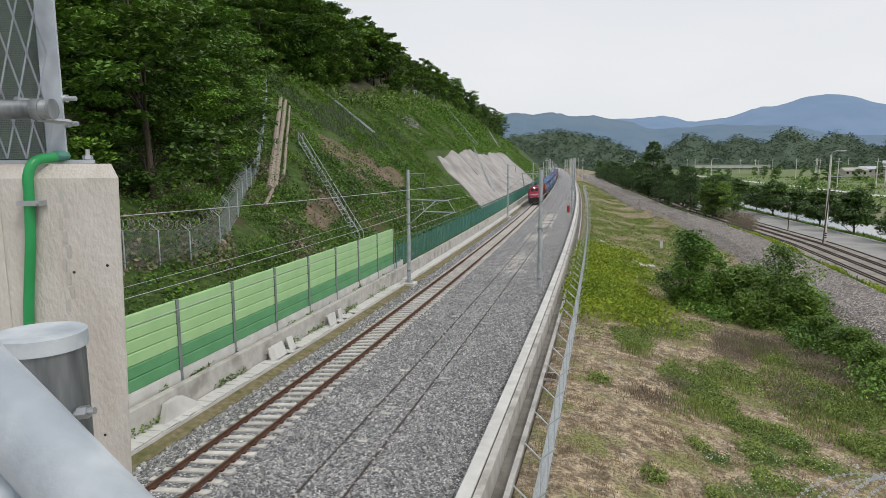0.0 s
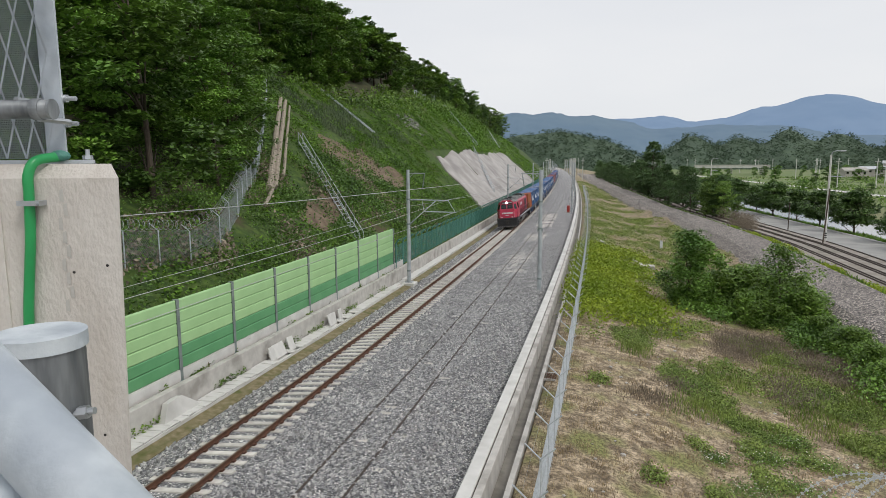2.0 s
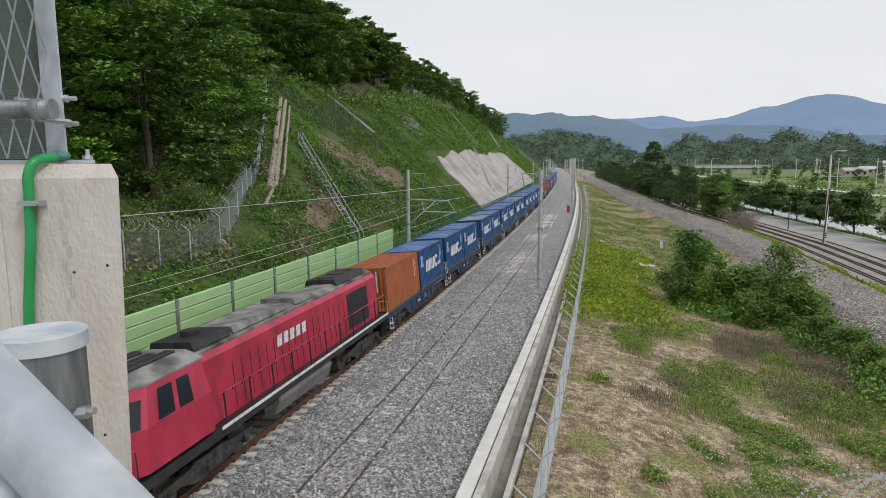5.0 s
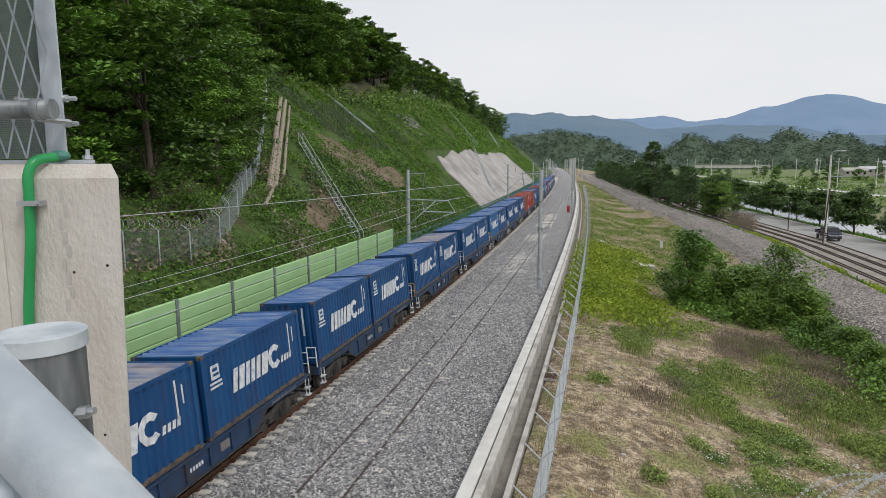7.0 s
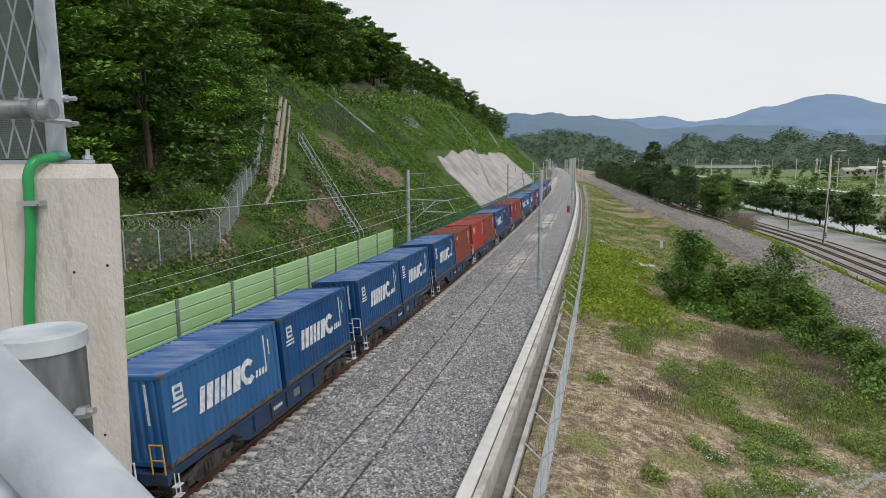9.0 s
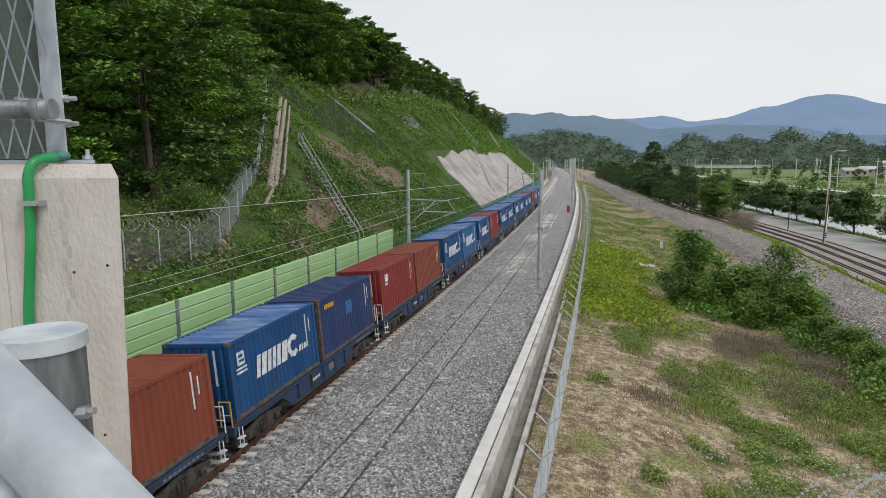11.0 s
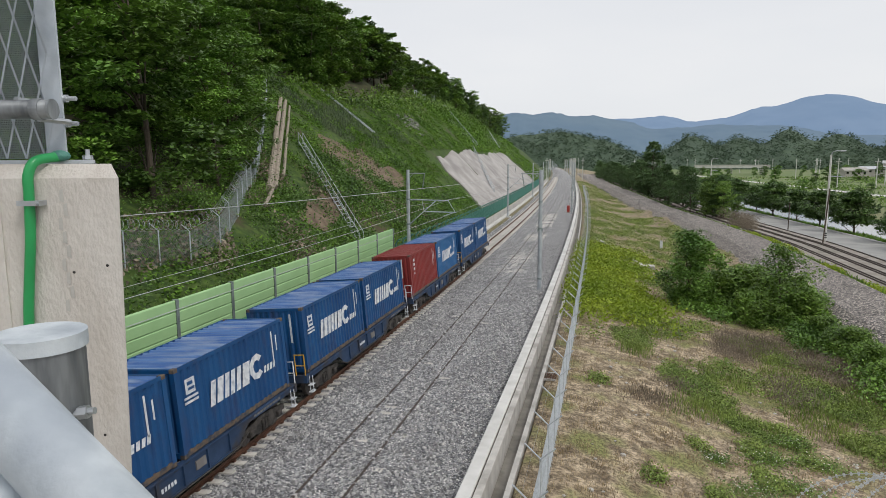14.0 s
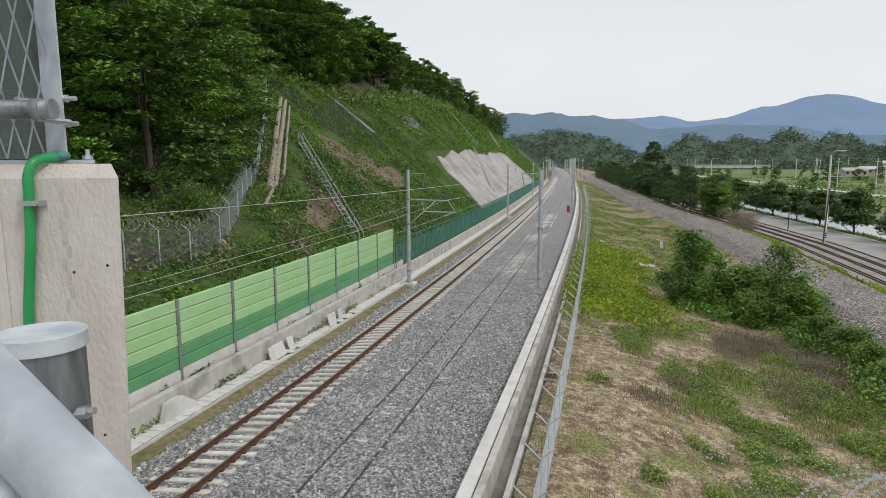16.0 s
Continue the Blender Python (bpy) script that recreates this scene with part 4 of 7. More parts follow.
for n, pair in enumerate(TRAIN):
    kind = "yellow" if n % 2 == 0 else "white"
    if kind not in made:
        made[kind] = flat_wagon(M_YELLOW if kind == "yellow" else M_WHITE, f"dark steel container wagon with {kind} end handrails")
        wg = made[kind]
    else:
        wg = copy_thing(made[kind], ORIGIN)
    at = n * PITCH + lerp_table(n, SLACK)
    moving.append((wg, at + 6.25, 0.0))
    for key, off in zip(pair, (0.03, 6.41)):
        if key not in made:
            cn = made[key] = container(*[STYLES[key][i] for i in (0, 1, 2, 3)])
        else:
            cn = copy_thing(made[key], ORIGIN)
        moving.append((cn, at + off + CL / 2, 1.177))
loco = locomotive()
moving.append((loco, -0.4 - 0.65 - LOCO_HALF, 0.0))


def train_s(off, t):
    a = t - 4.2
    return 52.39 + off - 25.148 * a - 0.06 * a * a


TIMES = [0, 0.1, 0.2, 0.5] + [k * 0.5 for k in range(2, 32)] + [15.8, 15.9, 16.0]


# ---- sleepers ----
def sleeper_mesh(half, z):
    bm = bmesh.new()
    prism(bm, [(-0.14, z - 0.2), (-0.115, z - 0.012), (-0.1, z), (0.1, z), (0.115, z - 0.012), (0.14, z - 0.2)], -half, half, "x")
    bmesh.ops.recalc_face_normals(bm, faces=bm.faces[:])
    me = bpy.data.meshes.new("sleeper")
    bm.to_mesh(me)
    bm.free()
    me.materials.append(M_SLEEPER)
    return me


SLEEPER = sleeper_mesh(1.27, -0.165)
clip_bm = bmesh.new()
box(clip_bm, -0.05, 0.05, -0.07, 0.07, -0.166, -0.115)
bmesh.ops.recalc_face_normals(clip_bm, faces=clip_bm.faces[:])
CLIP = bpy.data.meshes.new("rail_clip")
clip_bm.to_mesh(CLIP)
clip_bm.free()
CLIP.materials.append(M_RUST)
sv, sf = [], []
for k in range(-20, 560):
    s = 15.05 + 0.6278 * k
    if 0 <= k < 290:
        q = new("sleeper", SLEEPER)
        q.parent = track
        q.matrix_basis = on_line(s)
        if k < 72:
            for x in (-0.873, -0.633, 0.633, 0.873):
                c = new("rail_clip", CLIP)
                c.parent = q
                c.location = (x, 0, 0)
    else:
        m = on_line(s)
        a = len(sv)
        sv += [tuple(m @ v.co) for v in SLEEPER.vertices]
        sf += [tuple(a + i for i in p.vertices) for p in SLEEPER.polygons]
rest = raw("distant_sleepers", sv, sf, M_SLEEPER)
rest.parent = track
rest["kind"] = "stuff"
rnd = random.Random(5)
OLD_SLEEPER = sleeper_mesh(1.2, 0.0)
SHORT = sleeper_mesh(0.22, 0.0)
for k in range(0, 240):
    s = 14 + 0.625 * k
    if 53.5 < s < 66 or 76 < s < 84 or 92 < s < 116:
        q = new("sleeper", OLD_SLEEPER if rnd.random() < 0.85 else SHORT)
        q.matrix_basis = on_line(s, 4.4, -0.185 + rnd.uniform(-0.012, 0.008), False)
        q.parent = old
    elif rnd.random() < 0.16:
        q = new("sleeper", SHORT)
        q.matrix_basis = on_line(s, 4.4 + rnd.choice((-1.05, -0.2, 0.5, 1.05)), -0.188, False)
        q.parent = old

# loose stones lying on the ballast
rs = np.random.RandomState(3)
N = 9000
st = 14 + 60 * rs.rand(N) ** 1.5
ot = -2.6 + 11.0 * rs.rand(N)
cube = np.array([(x, y, z) for x in (-1, 1) for y in (-1, 1) for z in (-1, 1)], float)
cf = ((0, 1, 3, 2), (4, 6, 7, 5), (0, 4, 5, 1), (2, 3, 7, 6), (0, 2, 6, 4), (1, 5, 7, 3))
BED = ((-3.1, -0.62), (-2.2, -0.5), (-1.5, -0.335), (1.5, -0.095), (2.3, -0.12), (3.3, -0.2), (5.6, -0.2), (8.51, -0.27))
sv, sf = [], []
for k in range(N):
    if -1.3 < ot[k] < 1.3:
        continue
    c = np.array(P(st[k], ot[k], lerp_table(ot[k], BED) + 0.012))
    v = cube * (0.024 + 0.028 * rs.rand(3)) * (0.7 + 0.5 * rs.rand(8, 3))
    a = rs.rand() * 6.28
    r = np.array(((math.cos(a), -math.sin(a), 0), (math.sin(a), math.cos(a), 0.3), (0, -0.3, 1)))
    base = len(sv)
    sv += (v @ r.T + c).tolist()
    sf += [tuple(base + i for i in f) for f in cf]
tagged(raw("loose_stones", sv, sf, M_STONE), "loose grey crushed stones on the ballast", "stones", kind="stuff")


# ---- noise barrier ----
def noise_barrier():
    nb = thing("noise_barrier", "two-tone green panel noise barrier with grey posts", "noise barrier")
    edges = [49.5 - 3.97 * k for k in range(12, -1, -1)]
    post = None
    for s in edges:
        m = on_line(s, -4.65, 0.5, False)
        if post is None:
            bm = bmesh.new()
            box(bm, -0.09, 0.09, -0.065, 0.065, 0.0, 3.45)
            box(bm, 0.09, 0.11, -0.09, 0.09, 0.0, 3.45)
            box(bm, -0.13, 0.17, -0.15, 0.15, 0.0, 0.03)
            post = part("post", bm, M_POST_GREY, nb, "grey steel post")
            post.matrix_basis = m
        else:
            again(post, nb, m)
    z = 0.0
    for row in range(6):
        h = 0.487
        mtl = M_PANEL_DARK if row < 2 else M_PANEL
        for a, b in zip(edges, edges[1:]):
            bm = bmesh.new()
            w = b - a - 0.14
            prism(bm, [(-0.045, z + 0.008), (0.03, z + 0.008), (0.055, z + 0.05), (0.055, z + h - 0.05), (0.03, z + h - 0.008), (-0.045, z + h - 0.008)], -w / 2, w / 2, "y")
            q = part("panel", bm, mtl, nb)
            q.matrix_basis = on_line((a + b) / 2, -4.65, 1.01, False)
        z += h
    return nb


noise_barrier()


def triangle_wires(segments, r):
    """Thin three-sided wires between pairs of points, as raw lists."""
    v, f = [], []
    for p, q in segments:
        p, q = Vector(p), Vector(q)
        d = (q - p).normalized()
        a = d.cross(Vector((0.3, 0.9, 0.31))).normalized()
        b = d.cross(a)
        i = len(v)
        for c in (p, q):
            for k in range(3):
                v.append(tuple(c + (a * math.cos(2.0944 * k) + b * math.sin(2.0944 * k)) * r))
        for k in range(3):
            f.append((i + k, i + (k + 1) % 3, i + 3 + (k + 1) % 3, i + 3 + k))
    return v, f


def wire_mesh_data(name, segments, r, material):
    v, f = triangle_wires(segments, r)
    me = bpy.data.meshes.new(name)
    me.from_pydata(v, [], f)
    me.materials.append(material)
    me.update()
    return me


def diamond(w, h, pitch):
    """Crossing diagonal wires that fill w by h."""
    seg = []
    k = -h
    while k < w:
        for flip in (0, 1):
            y0, z0, y1, z1 = k, 0.0, k + h, h
            if y0 < 0:
                z0, y0 = -k, 0.0
            if y1 > w:
                z1, y1 = h - (k + h - w), w
            if y1 > y0:
                seg.append(((0, w - y0 if flip else y0, z0), (0, w - y1 if flip else y1, z1)))
        k += pitch
    return seg


# ---- teal mesh fence on the low wall ----
fence = thing("mesh_fence", "teal coated wire mesh fence with bent post tops", "fence")
bm = bmesh.new()
tube(bm, [(0, 0, 0), (0, 0, 1.85), (0.06, 0, 2.1), (0.3, 0, 2.4)], 0.06, 6)
fpost = part("post", bm, M_TEAL, fence)
fpost.matrix_basis = on_line(50.0, -4.55, 0.6, False)
seg = [((0, 0, z), (0, 2.0, z)) for z in (0.05, 0.25, 0.45, 0.65, 0.85, 1.05, 1.25, 1.45, 1.65, 1.85)] + [((0, y, 0.05), (0, y, 1.85)) for y in [0.1 * i for i in range(1, 20)]]
seg += [((0.1, 0, 2.15), (0.1, 2, 2.15)), ((0.2, 0, 2.27), (0.2, 2, 2.27)), ((0.3, 0, 2.4), (0.3, 2, 2.4))]
FMESH = wire_mesh_data("mesh_panel", seg, 0.011, M_TEAL)
s = 50.0
while s < 236:
    if s > 50:
        again(fpost, fence, on_line(s, -4.55, 0.6, False))
    q = new("mesh_panel", FMESH)
    q.parent = fence
    q.matrix_basis = on_line(s, -4.55, 0.6, False)
    s += 2.0

# ---- cable trough lids ----
lids = thing("trough_cover", "pale concrete cable trough lids laid unevenly in a row", "trough cover")
bm = bmesh.new()
box(bm, -0.36, 0.36, -0.235, 0.235, 0, 0.06)
lid = part("lid", bm, M_CONC_NEW, lids, bevel=0.012)
rnd = random.Random(9)
lid.matrix_basis = on_line(15.0, -3.59, -0.358, False)
for k in range(1, 290):
    s = 15.0 + 0.5 * k
    if 46.8 < s < 50 or 110 < s < 112 or rnd.random() < 0.03:
        continue
    if s in (27.5, 28.0, 28.5, 29.5, 34.0, 34.5, 35.0, 36.0):
        m = on_line(s, -3.72, -0.33, False) @ pose(0, 0, 0.28, 8, 72 + rnd.uniform(-10, 10), rnd.uniform(-8, 8))
    else:
        m = on_line(s, -3.59 + rnd.uniform(-0.05, 0.03), -0.358 + rnd.uniform(0, 0.02), False) @ pose(0, 0, 0, rnd.uniform(-2, 2), rnd.uniform(-3, 2), rnd.uniform(-4, 4))
    again(lid, lids, m)

# precast wedge leaning at the wall
bm = bmesh.new()
prism(bm, [(-1.15, -0.42), (-0.7, 0.36), (-0.2, 0.4), (0.15, 0.38), (1.15, -0.3), (1.15, -0.42)], -0.14, 0.14, "x")
wedge = link("concrete_block", bm, M_CONC_NEW, bevel=0.015)
wedge.matrix_basis = on_line(20.4, -3.78, 0.0, False) @ pose(0, 0, 0, 0, -8, 0)
tagged(wedge, "pale precast concrete block leaning against the low wall", "concrete block")


# ---- overhead line masts ----
def mast(side, full, label):
    g = thing("catenary_mast", label, "catenary mast", "masts along the railway")
    bm = bmesh.new()
    tube(bm, [(0, 0, 0.02), (0, 0, 9.1)], 0.16, 14, 0.13)
    part("pole", bm, M_MAST, g, smooth=False)
    bm = bmesh.new()
    box(bm, -0.3, 0.3, -0.3, 0.3, 0.0, 0.04)
    for a in (-0.24, 0.24):
        for b in (-0.24, 0.24):
            tube(bm, [(a, b, 0.03), (a, b, 0.14)], 0.022, 6)
    part("base_plate", bm, M_MAST, g)
    bm = bmesh.new()
    box(bm, -0.55, 0.55, -0.55, 0.55, -0.55, 0.0)
    part("foundation", bm, M_CONC_NEW, g, "concrete foundation", bevel=0.04)
    bm = bmesh.new()
    box(bm, -0.02, 1.42 * side if side > 0 else 0.02, -0.03, 0.03, 8.78, 8.85) if side > 0 else box(bm, -1.5, 0.02, -0.03, 0.03, 8.78, 8.85)
    tube(bm, [(side * 0.1, 0, 8.5), (side * 0.5, 0, 8.8)], 0.02, 6)
    part("top_arm", bm, M_MAST, g)
    bm = bmesh.new()
    tube(bm, [(side * 1.38, 0, 8.78), (side * 1.2, 0, 7.65)], 0.03, 6)
    for k in range(6):
        t = 0.25 + 0.1 * k
        c = Vector((side * (1.38 - 0.18 * t), 0, 8.78 - 1.13 * t))
        tube(bm, [c + Vector((0, 0, 0.02)), c - Vector((0, 0, 0.02))], 0.06, 8)
    part("insulator", bm, M_POST_GREY, g)
    bm = bmesh.new()
    for z in (0.9, 4.7, 6.7):
        tube(bm, [(0, 0, z), (0, 0, z + 0.12)], 0.17, 12)
    part("band", bm, M_POST_GREY, g)
    if full:
        for name, pts, r in (("upper_tube", [(0.12, 0, 6.72), (3.35, 0, 6.68)], 0.03), ("stay_tube", [(0.12, 0, 4.78), (2.3, 0, 6.66)], 0.032), ("registration_tube", [(1.25, 0, 5.78), (3.95, 0, 5.75)], 0.026),
                             ("drop_bracket", [(3.3, 0, 6.66), (3.85, 0, 5.78)], 0.018), ("drop_bracket", [(1.15, 0, 6.68), (1.3, 0, 5.8)], 0.018), ("steady_arm", [(3.7, 0, 5.72), (2.9, 0, 5.45)], 0.016)):
            bm = bmesh.new()
            tube(bm, pts, r * 1.25, 8)
            part(name, bm, M_GALV_LIGHT, g)
        for p, q in (((0.15, 0, 6.72), (0.75, 0, 6.71)), ((0.15, 0, 4.81), (0.6, 0, 5.2))):
            bm = bmesh.new()
            p, q = Vector(p), Vector(q)
            for k in range(7):
                c = p + (q - p) * (k / 6)
                d = (q - p).normalized() * 0.02
                tube(bm, [c - d, c + d], 0.065, 8)
            part("insulator", bm, M_POST_GREY, g)
    else:
        bm = bmesh.new()
        box(bm, -0.2, 0.2, -0.1, 0.1, 4.55, 4.75)
        part("bracket", bm, M_POST_GREY, g)
    return g


left = mast(1, True, "grey steel mast with cantilever arms beside the track")
left.matrix_basis = on_line(48.5, -2.95, -0.3, False)
LEFT_MASTS = [-14.0, 48.5, 111.0, 172.0, 235.0, 297.0, 360.0, 425.0, 490.0, 560.0]
for s in LEFT_MASTS[:1] + LEFT_MASTS[2:]:
    copy_thing(left, on_line(s, -2.98, -0.3, False))
right = mast(-1, False, "plain grey steel mast standing in the ballast edge")
right.matrix_basis = on_line(47.2, 7.7, -0.3, False)
for s, o in ((118.0, 7.95), (172.0, 8.0), (235.0, 8.0), (297.0, 8.0), (360.0, 8.2), (425.0, 8.2), (490, 8.2), (560, 8.2)):
    copy_thing(right, on_line(s, o, -0.3, False))


def wire(label, points, r, sag=0.25):
    bm = bmesh.new()
    pts = []
    for p, q in zip(points, points[1:]):
        for k in range(10):
            t = k / 10
            pts.append(p + (q - p) * t - Vector((0, 0, 4 * sag * t * (1 - t))))
    pts.append(points[-1])
    tube(bm, pts, r, 5)
    tagged(link("overhead_wire", bm, M_WIRE), label, "overhead wire")


wire("pale aluminium feeder wire slung between the masts", [P(-5, -15.7, 7.6)] + [P(s, -1.76, 7.32) for s in LEFT_MASTS[1:]], 0.02, 0.3)
wire("thin messenger wire above the track", [P(s, 0.25, 6.42) for s in LEFT_MASTS], 0.011, 0.5)
wire("thin contact wire above the track", [P(s, 0.1, 5.15) for s in LEFT_MASTS], 0.011, 0.03)
wire("thin earth wire along the masts", [P(s, -2.9, 5.9) for s in LEFT_MASTS], 0.009, 0.5)

# ---- galvanised security fence on the right ----
sec = thing("security_fence", "galvanised chain-link fence with forked post tops", "fence")
bm = bmesh.new()
tube(bm, [(0, 0, -0.1), (0, 0, 1.95)], 0.032, 8)
spost = part("post", bm, M_GALV_LIGHT, sec)
bm = bmesh.new()
tube(bm, [(0, 0, 1.93), (-0.44, 0, 2.33)], 0.022, 6)
arm_l = part("outrigger", bm, M_GALV_LIGHT, spost)
bm = bmesh.new()
tube(bm, [(0, 0, 1.93), (0.4, 0, 2.27)], 0.022, 6)
arm_r = part("outrigger", bm, M_GALV_LIGHT, spost)
LINK = wire_mesh_data("chain_link", diamond(2.27, 1.85, 0.095) + [((0, 0, z), (0, 2.27, z)) for z in (0.05, 0.95, 1.85)], 0.0045, M_GALV_LIGHT)
BARB = wire_mesh_data("barbed_wire", [((x, 0, 1.93 + abs(x) * 0.9), (x, 2.27, 1.93 + abs(x) * 0.9)) for x in (-0.4, -0.22, 0.2, 0.37)], 0.004, M_GALV)
for k in range(0, 84):
    s = 9.4 + 2.27 * k
    m = on_line(s, 10.78, ground_z(s, 10.78) - 0.02, False)
    if k == 0:
        p = spost
        p.matrix_basis = m
    else:
        p = again(spost, sec, m)
        for a in (arm_l, arm_r):
            again(a, p)
    for me in (LINK, BARB):
        q = new(me.name, me)
        q.parent = sec
        q.matrix_basis = m

# small trackside boxes near the right kerb
for s, o, w, h, mtl, lab in ((119.5, 7.3, 0.5, 1.3, M_BRIGHT_RED, "red steel equipment cabinet beside the kerb"), (160, 7.4, 0.9, 1.0, M_CONC_NEW, "grey trackside equipment cabinet on a slab")):
    cab2 = thing("equipment_cabinet", lab, "cabinet", m=on_line(s, o, -0.26, False))
    bm = bmesh.new()
    box(bm, -w / 2, w / 2, -0.3, 0.3, 0.15, h)
    body = part("body", bm, mtl, cab2, bevel=0.02)
    bm = bmesh.new()
    box(bm, -w / 2 - 0.05, w / 2 + 0.05, -0.35, 0.35, h, h + 0.05)
    part("lid", bm, mtl, cab2)
    bm = bmesh.new()
    box(bm, -w / 2 - 0.1, w / 2 + 0.1, -0.4, 0.4, -0.1, 0.15)
    part("plinth", bm, M_CONC, cab2)
    bm = bmesh.new()
    box(bm, -w / 2 + 0.05, w / 2 - 0.05, -0.32, -0.3, 0.2, h - 0.05)
    part("door", bm, mtl, cab2)


# ---- cut slope: sprayed concrete, stairs, rails, logs, upper fence ----
def shotcrete():
    rows, cols = 22, 90
    v, f = [], []
    for i in range(rows + 1):
        t = i / rows
        s0 = 105 + 4.5 * t + 1.2 * math.sin(7 * t)
        for j in range(cols + 1):
            u = j / cols
            s = s0 + (245 - 12 * t - s0) * u ** 1.3
            oo_ = -6.6 - (9.3 + 1.2 * u) * t - t * (0.45 * math.sin(s * 0.1) + 0.15 * math.sin(s * 0.31))
            b = 0.35 + 0.25 * noise.noise(Vector((s * 0.16, t * 1.3, 2))) + 0.15 * noise.noise(Vector((s * 0.5, t * 5, 4)))
            v.append(tuple(P(s, oo_, ground_z(s, oo_) + b)))
    for i in range(rows):
        for j in range(cols):
            a = i * (cols + 1) + j
            f.append((a, a + 1, a + cols + 2, a + cols + 1))
    ob = raw("sprayed_slope", v, f, M_SHOT, True)
    md = ob.modifiers.new("thickness", "SOLIDIFY")
    md.thickness = 0.3
    return tagged(ob, "grey sprayed concrete facing on the cut slope", "slope facing", kind="structure")


shotcrete()


def slope_point(s, o, lift=0.0):
    return P(s, o, ground_z(s, o) + lift)


def slope_stair(a, b, treads, width, label, rails=True, r=0.03):
    """Steel stair lying on the slope between two points (s, o)."""
    g = thing("slope_stair", label, "stair")
    n = 8
    line = [(a[0] + (b[0] - a[0]) * k / n, a[1] + (b[1] - a[1]) * k / n) for k in range(n + 1)]
    A, B = slope_point(*a, 0.4 if rails else 0.9), slope_point(*b, 0.4 if rails else 0.9)
    for sg in (-0.5, 0.5):
        bm = bmesh.new()
        off = Vector((0, width * sg, 0))
        tube(bm, [A + off, B + off], r * 1.4, 6)
        part("stringer", bm, M_GALV_LIGHT, g)
        if rails:
            bm = bmesh.new()
            up = Vector((0, 0, 0.95))
            tube(bm, [A + off + up, B + off + up], r, 6)
            for k in range(n + 1):
                q = A + (B - A) * (k / n) + off
                tube(bm, [q - Vector((0, 0, 0.5)), q + up], r * 0.8, 6)
            part("handrail", bm, M_GALV_LIGHT, g)
    bm0 = bmesh.new()
    box(bm0, -0.13, 0.13, -width / 2, width / 2, -0.015, 0.02)
    tread = None
    for k in range(treads):
        q = A + (B - A) * ((k + 0.5) / treads)
        if tread is None:
            tread = part("tread", bm0, M_GALV_LIGHT, g)
            tread.location = q
        else:
            again(tread, g, Matrix.Translation(q))
    return g


slope_stair((51.6, -8.2), (62.6, -19.0), 26, 0.9, "galvanised steel stair climbing the grassy slope")
slope_stair((92.5, -21.2), (95.0, -32.0), 4, 0.8, "pale pipe rails running up the grassy slope", False, 0.045)
slope_stair((172.0, -18.2), (187.0, -30.5), 30, 1.2, "galvanised stair with handrails high on the slope")
slope_stair((130.0, -8.0), (160.0, -17.5), 40, 0.8, "steel ladder stair fixed on the sprayed concrete")
slope_stair((230.0, -18.5), (262.0, -27.0), 4, 0.9, "pale pipe rails far up the slope", False, 0.05)


def logs():
    g = thing("timber_chute", "split pale timber logs laid up the slope beside the fence", "logs")
    rnd = random.Random(4)
    for d, a, b, r in ((0.0, (47.0, -14.4), (72.5, -26.2), 0.3), (0.75, (48.0, -14.8), (72.2, -25.8), 0.27), (0.2, (42.5, -12.4), (52.0, -16.2), 0.16), (1.45, (50.0, -15.4), (70.5, -24.8), 0.15)):
        bm = bmesh.new()
        pts = []
        for k in range(13):
            t = k / 12
            pts.append(slope_point(a[0] + (b[0] - a[0]) * t + d, a[1] + (b[1] - a[1]) * t, 0.5 + rnd.uniform(-0.12, 0.12)))
        tube(bm, pts, r, 9, r * 0.75)
        part("log", bm, M_WOODLOG, g)
    return g


logs()


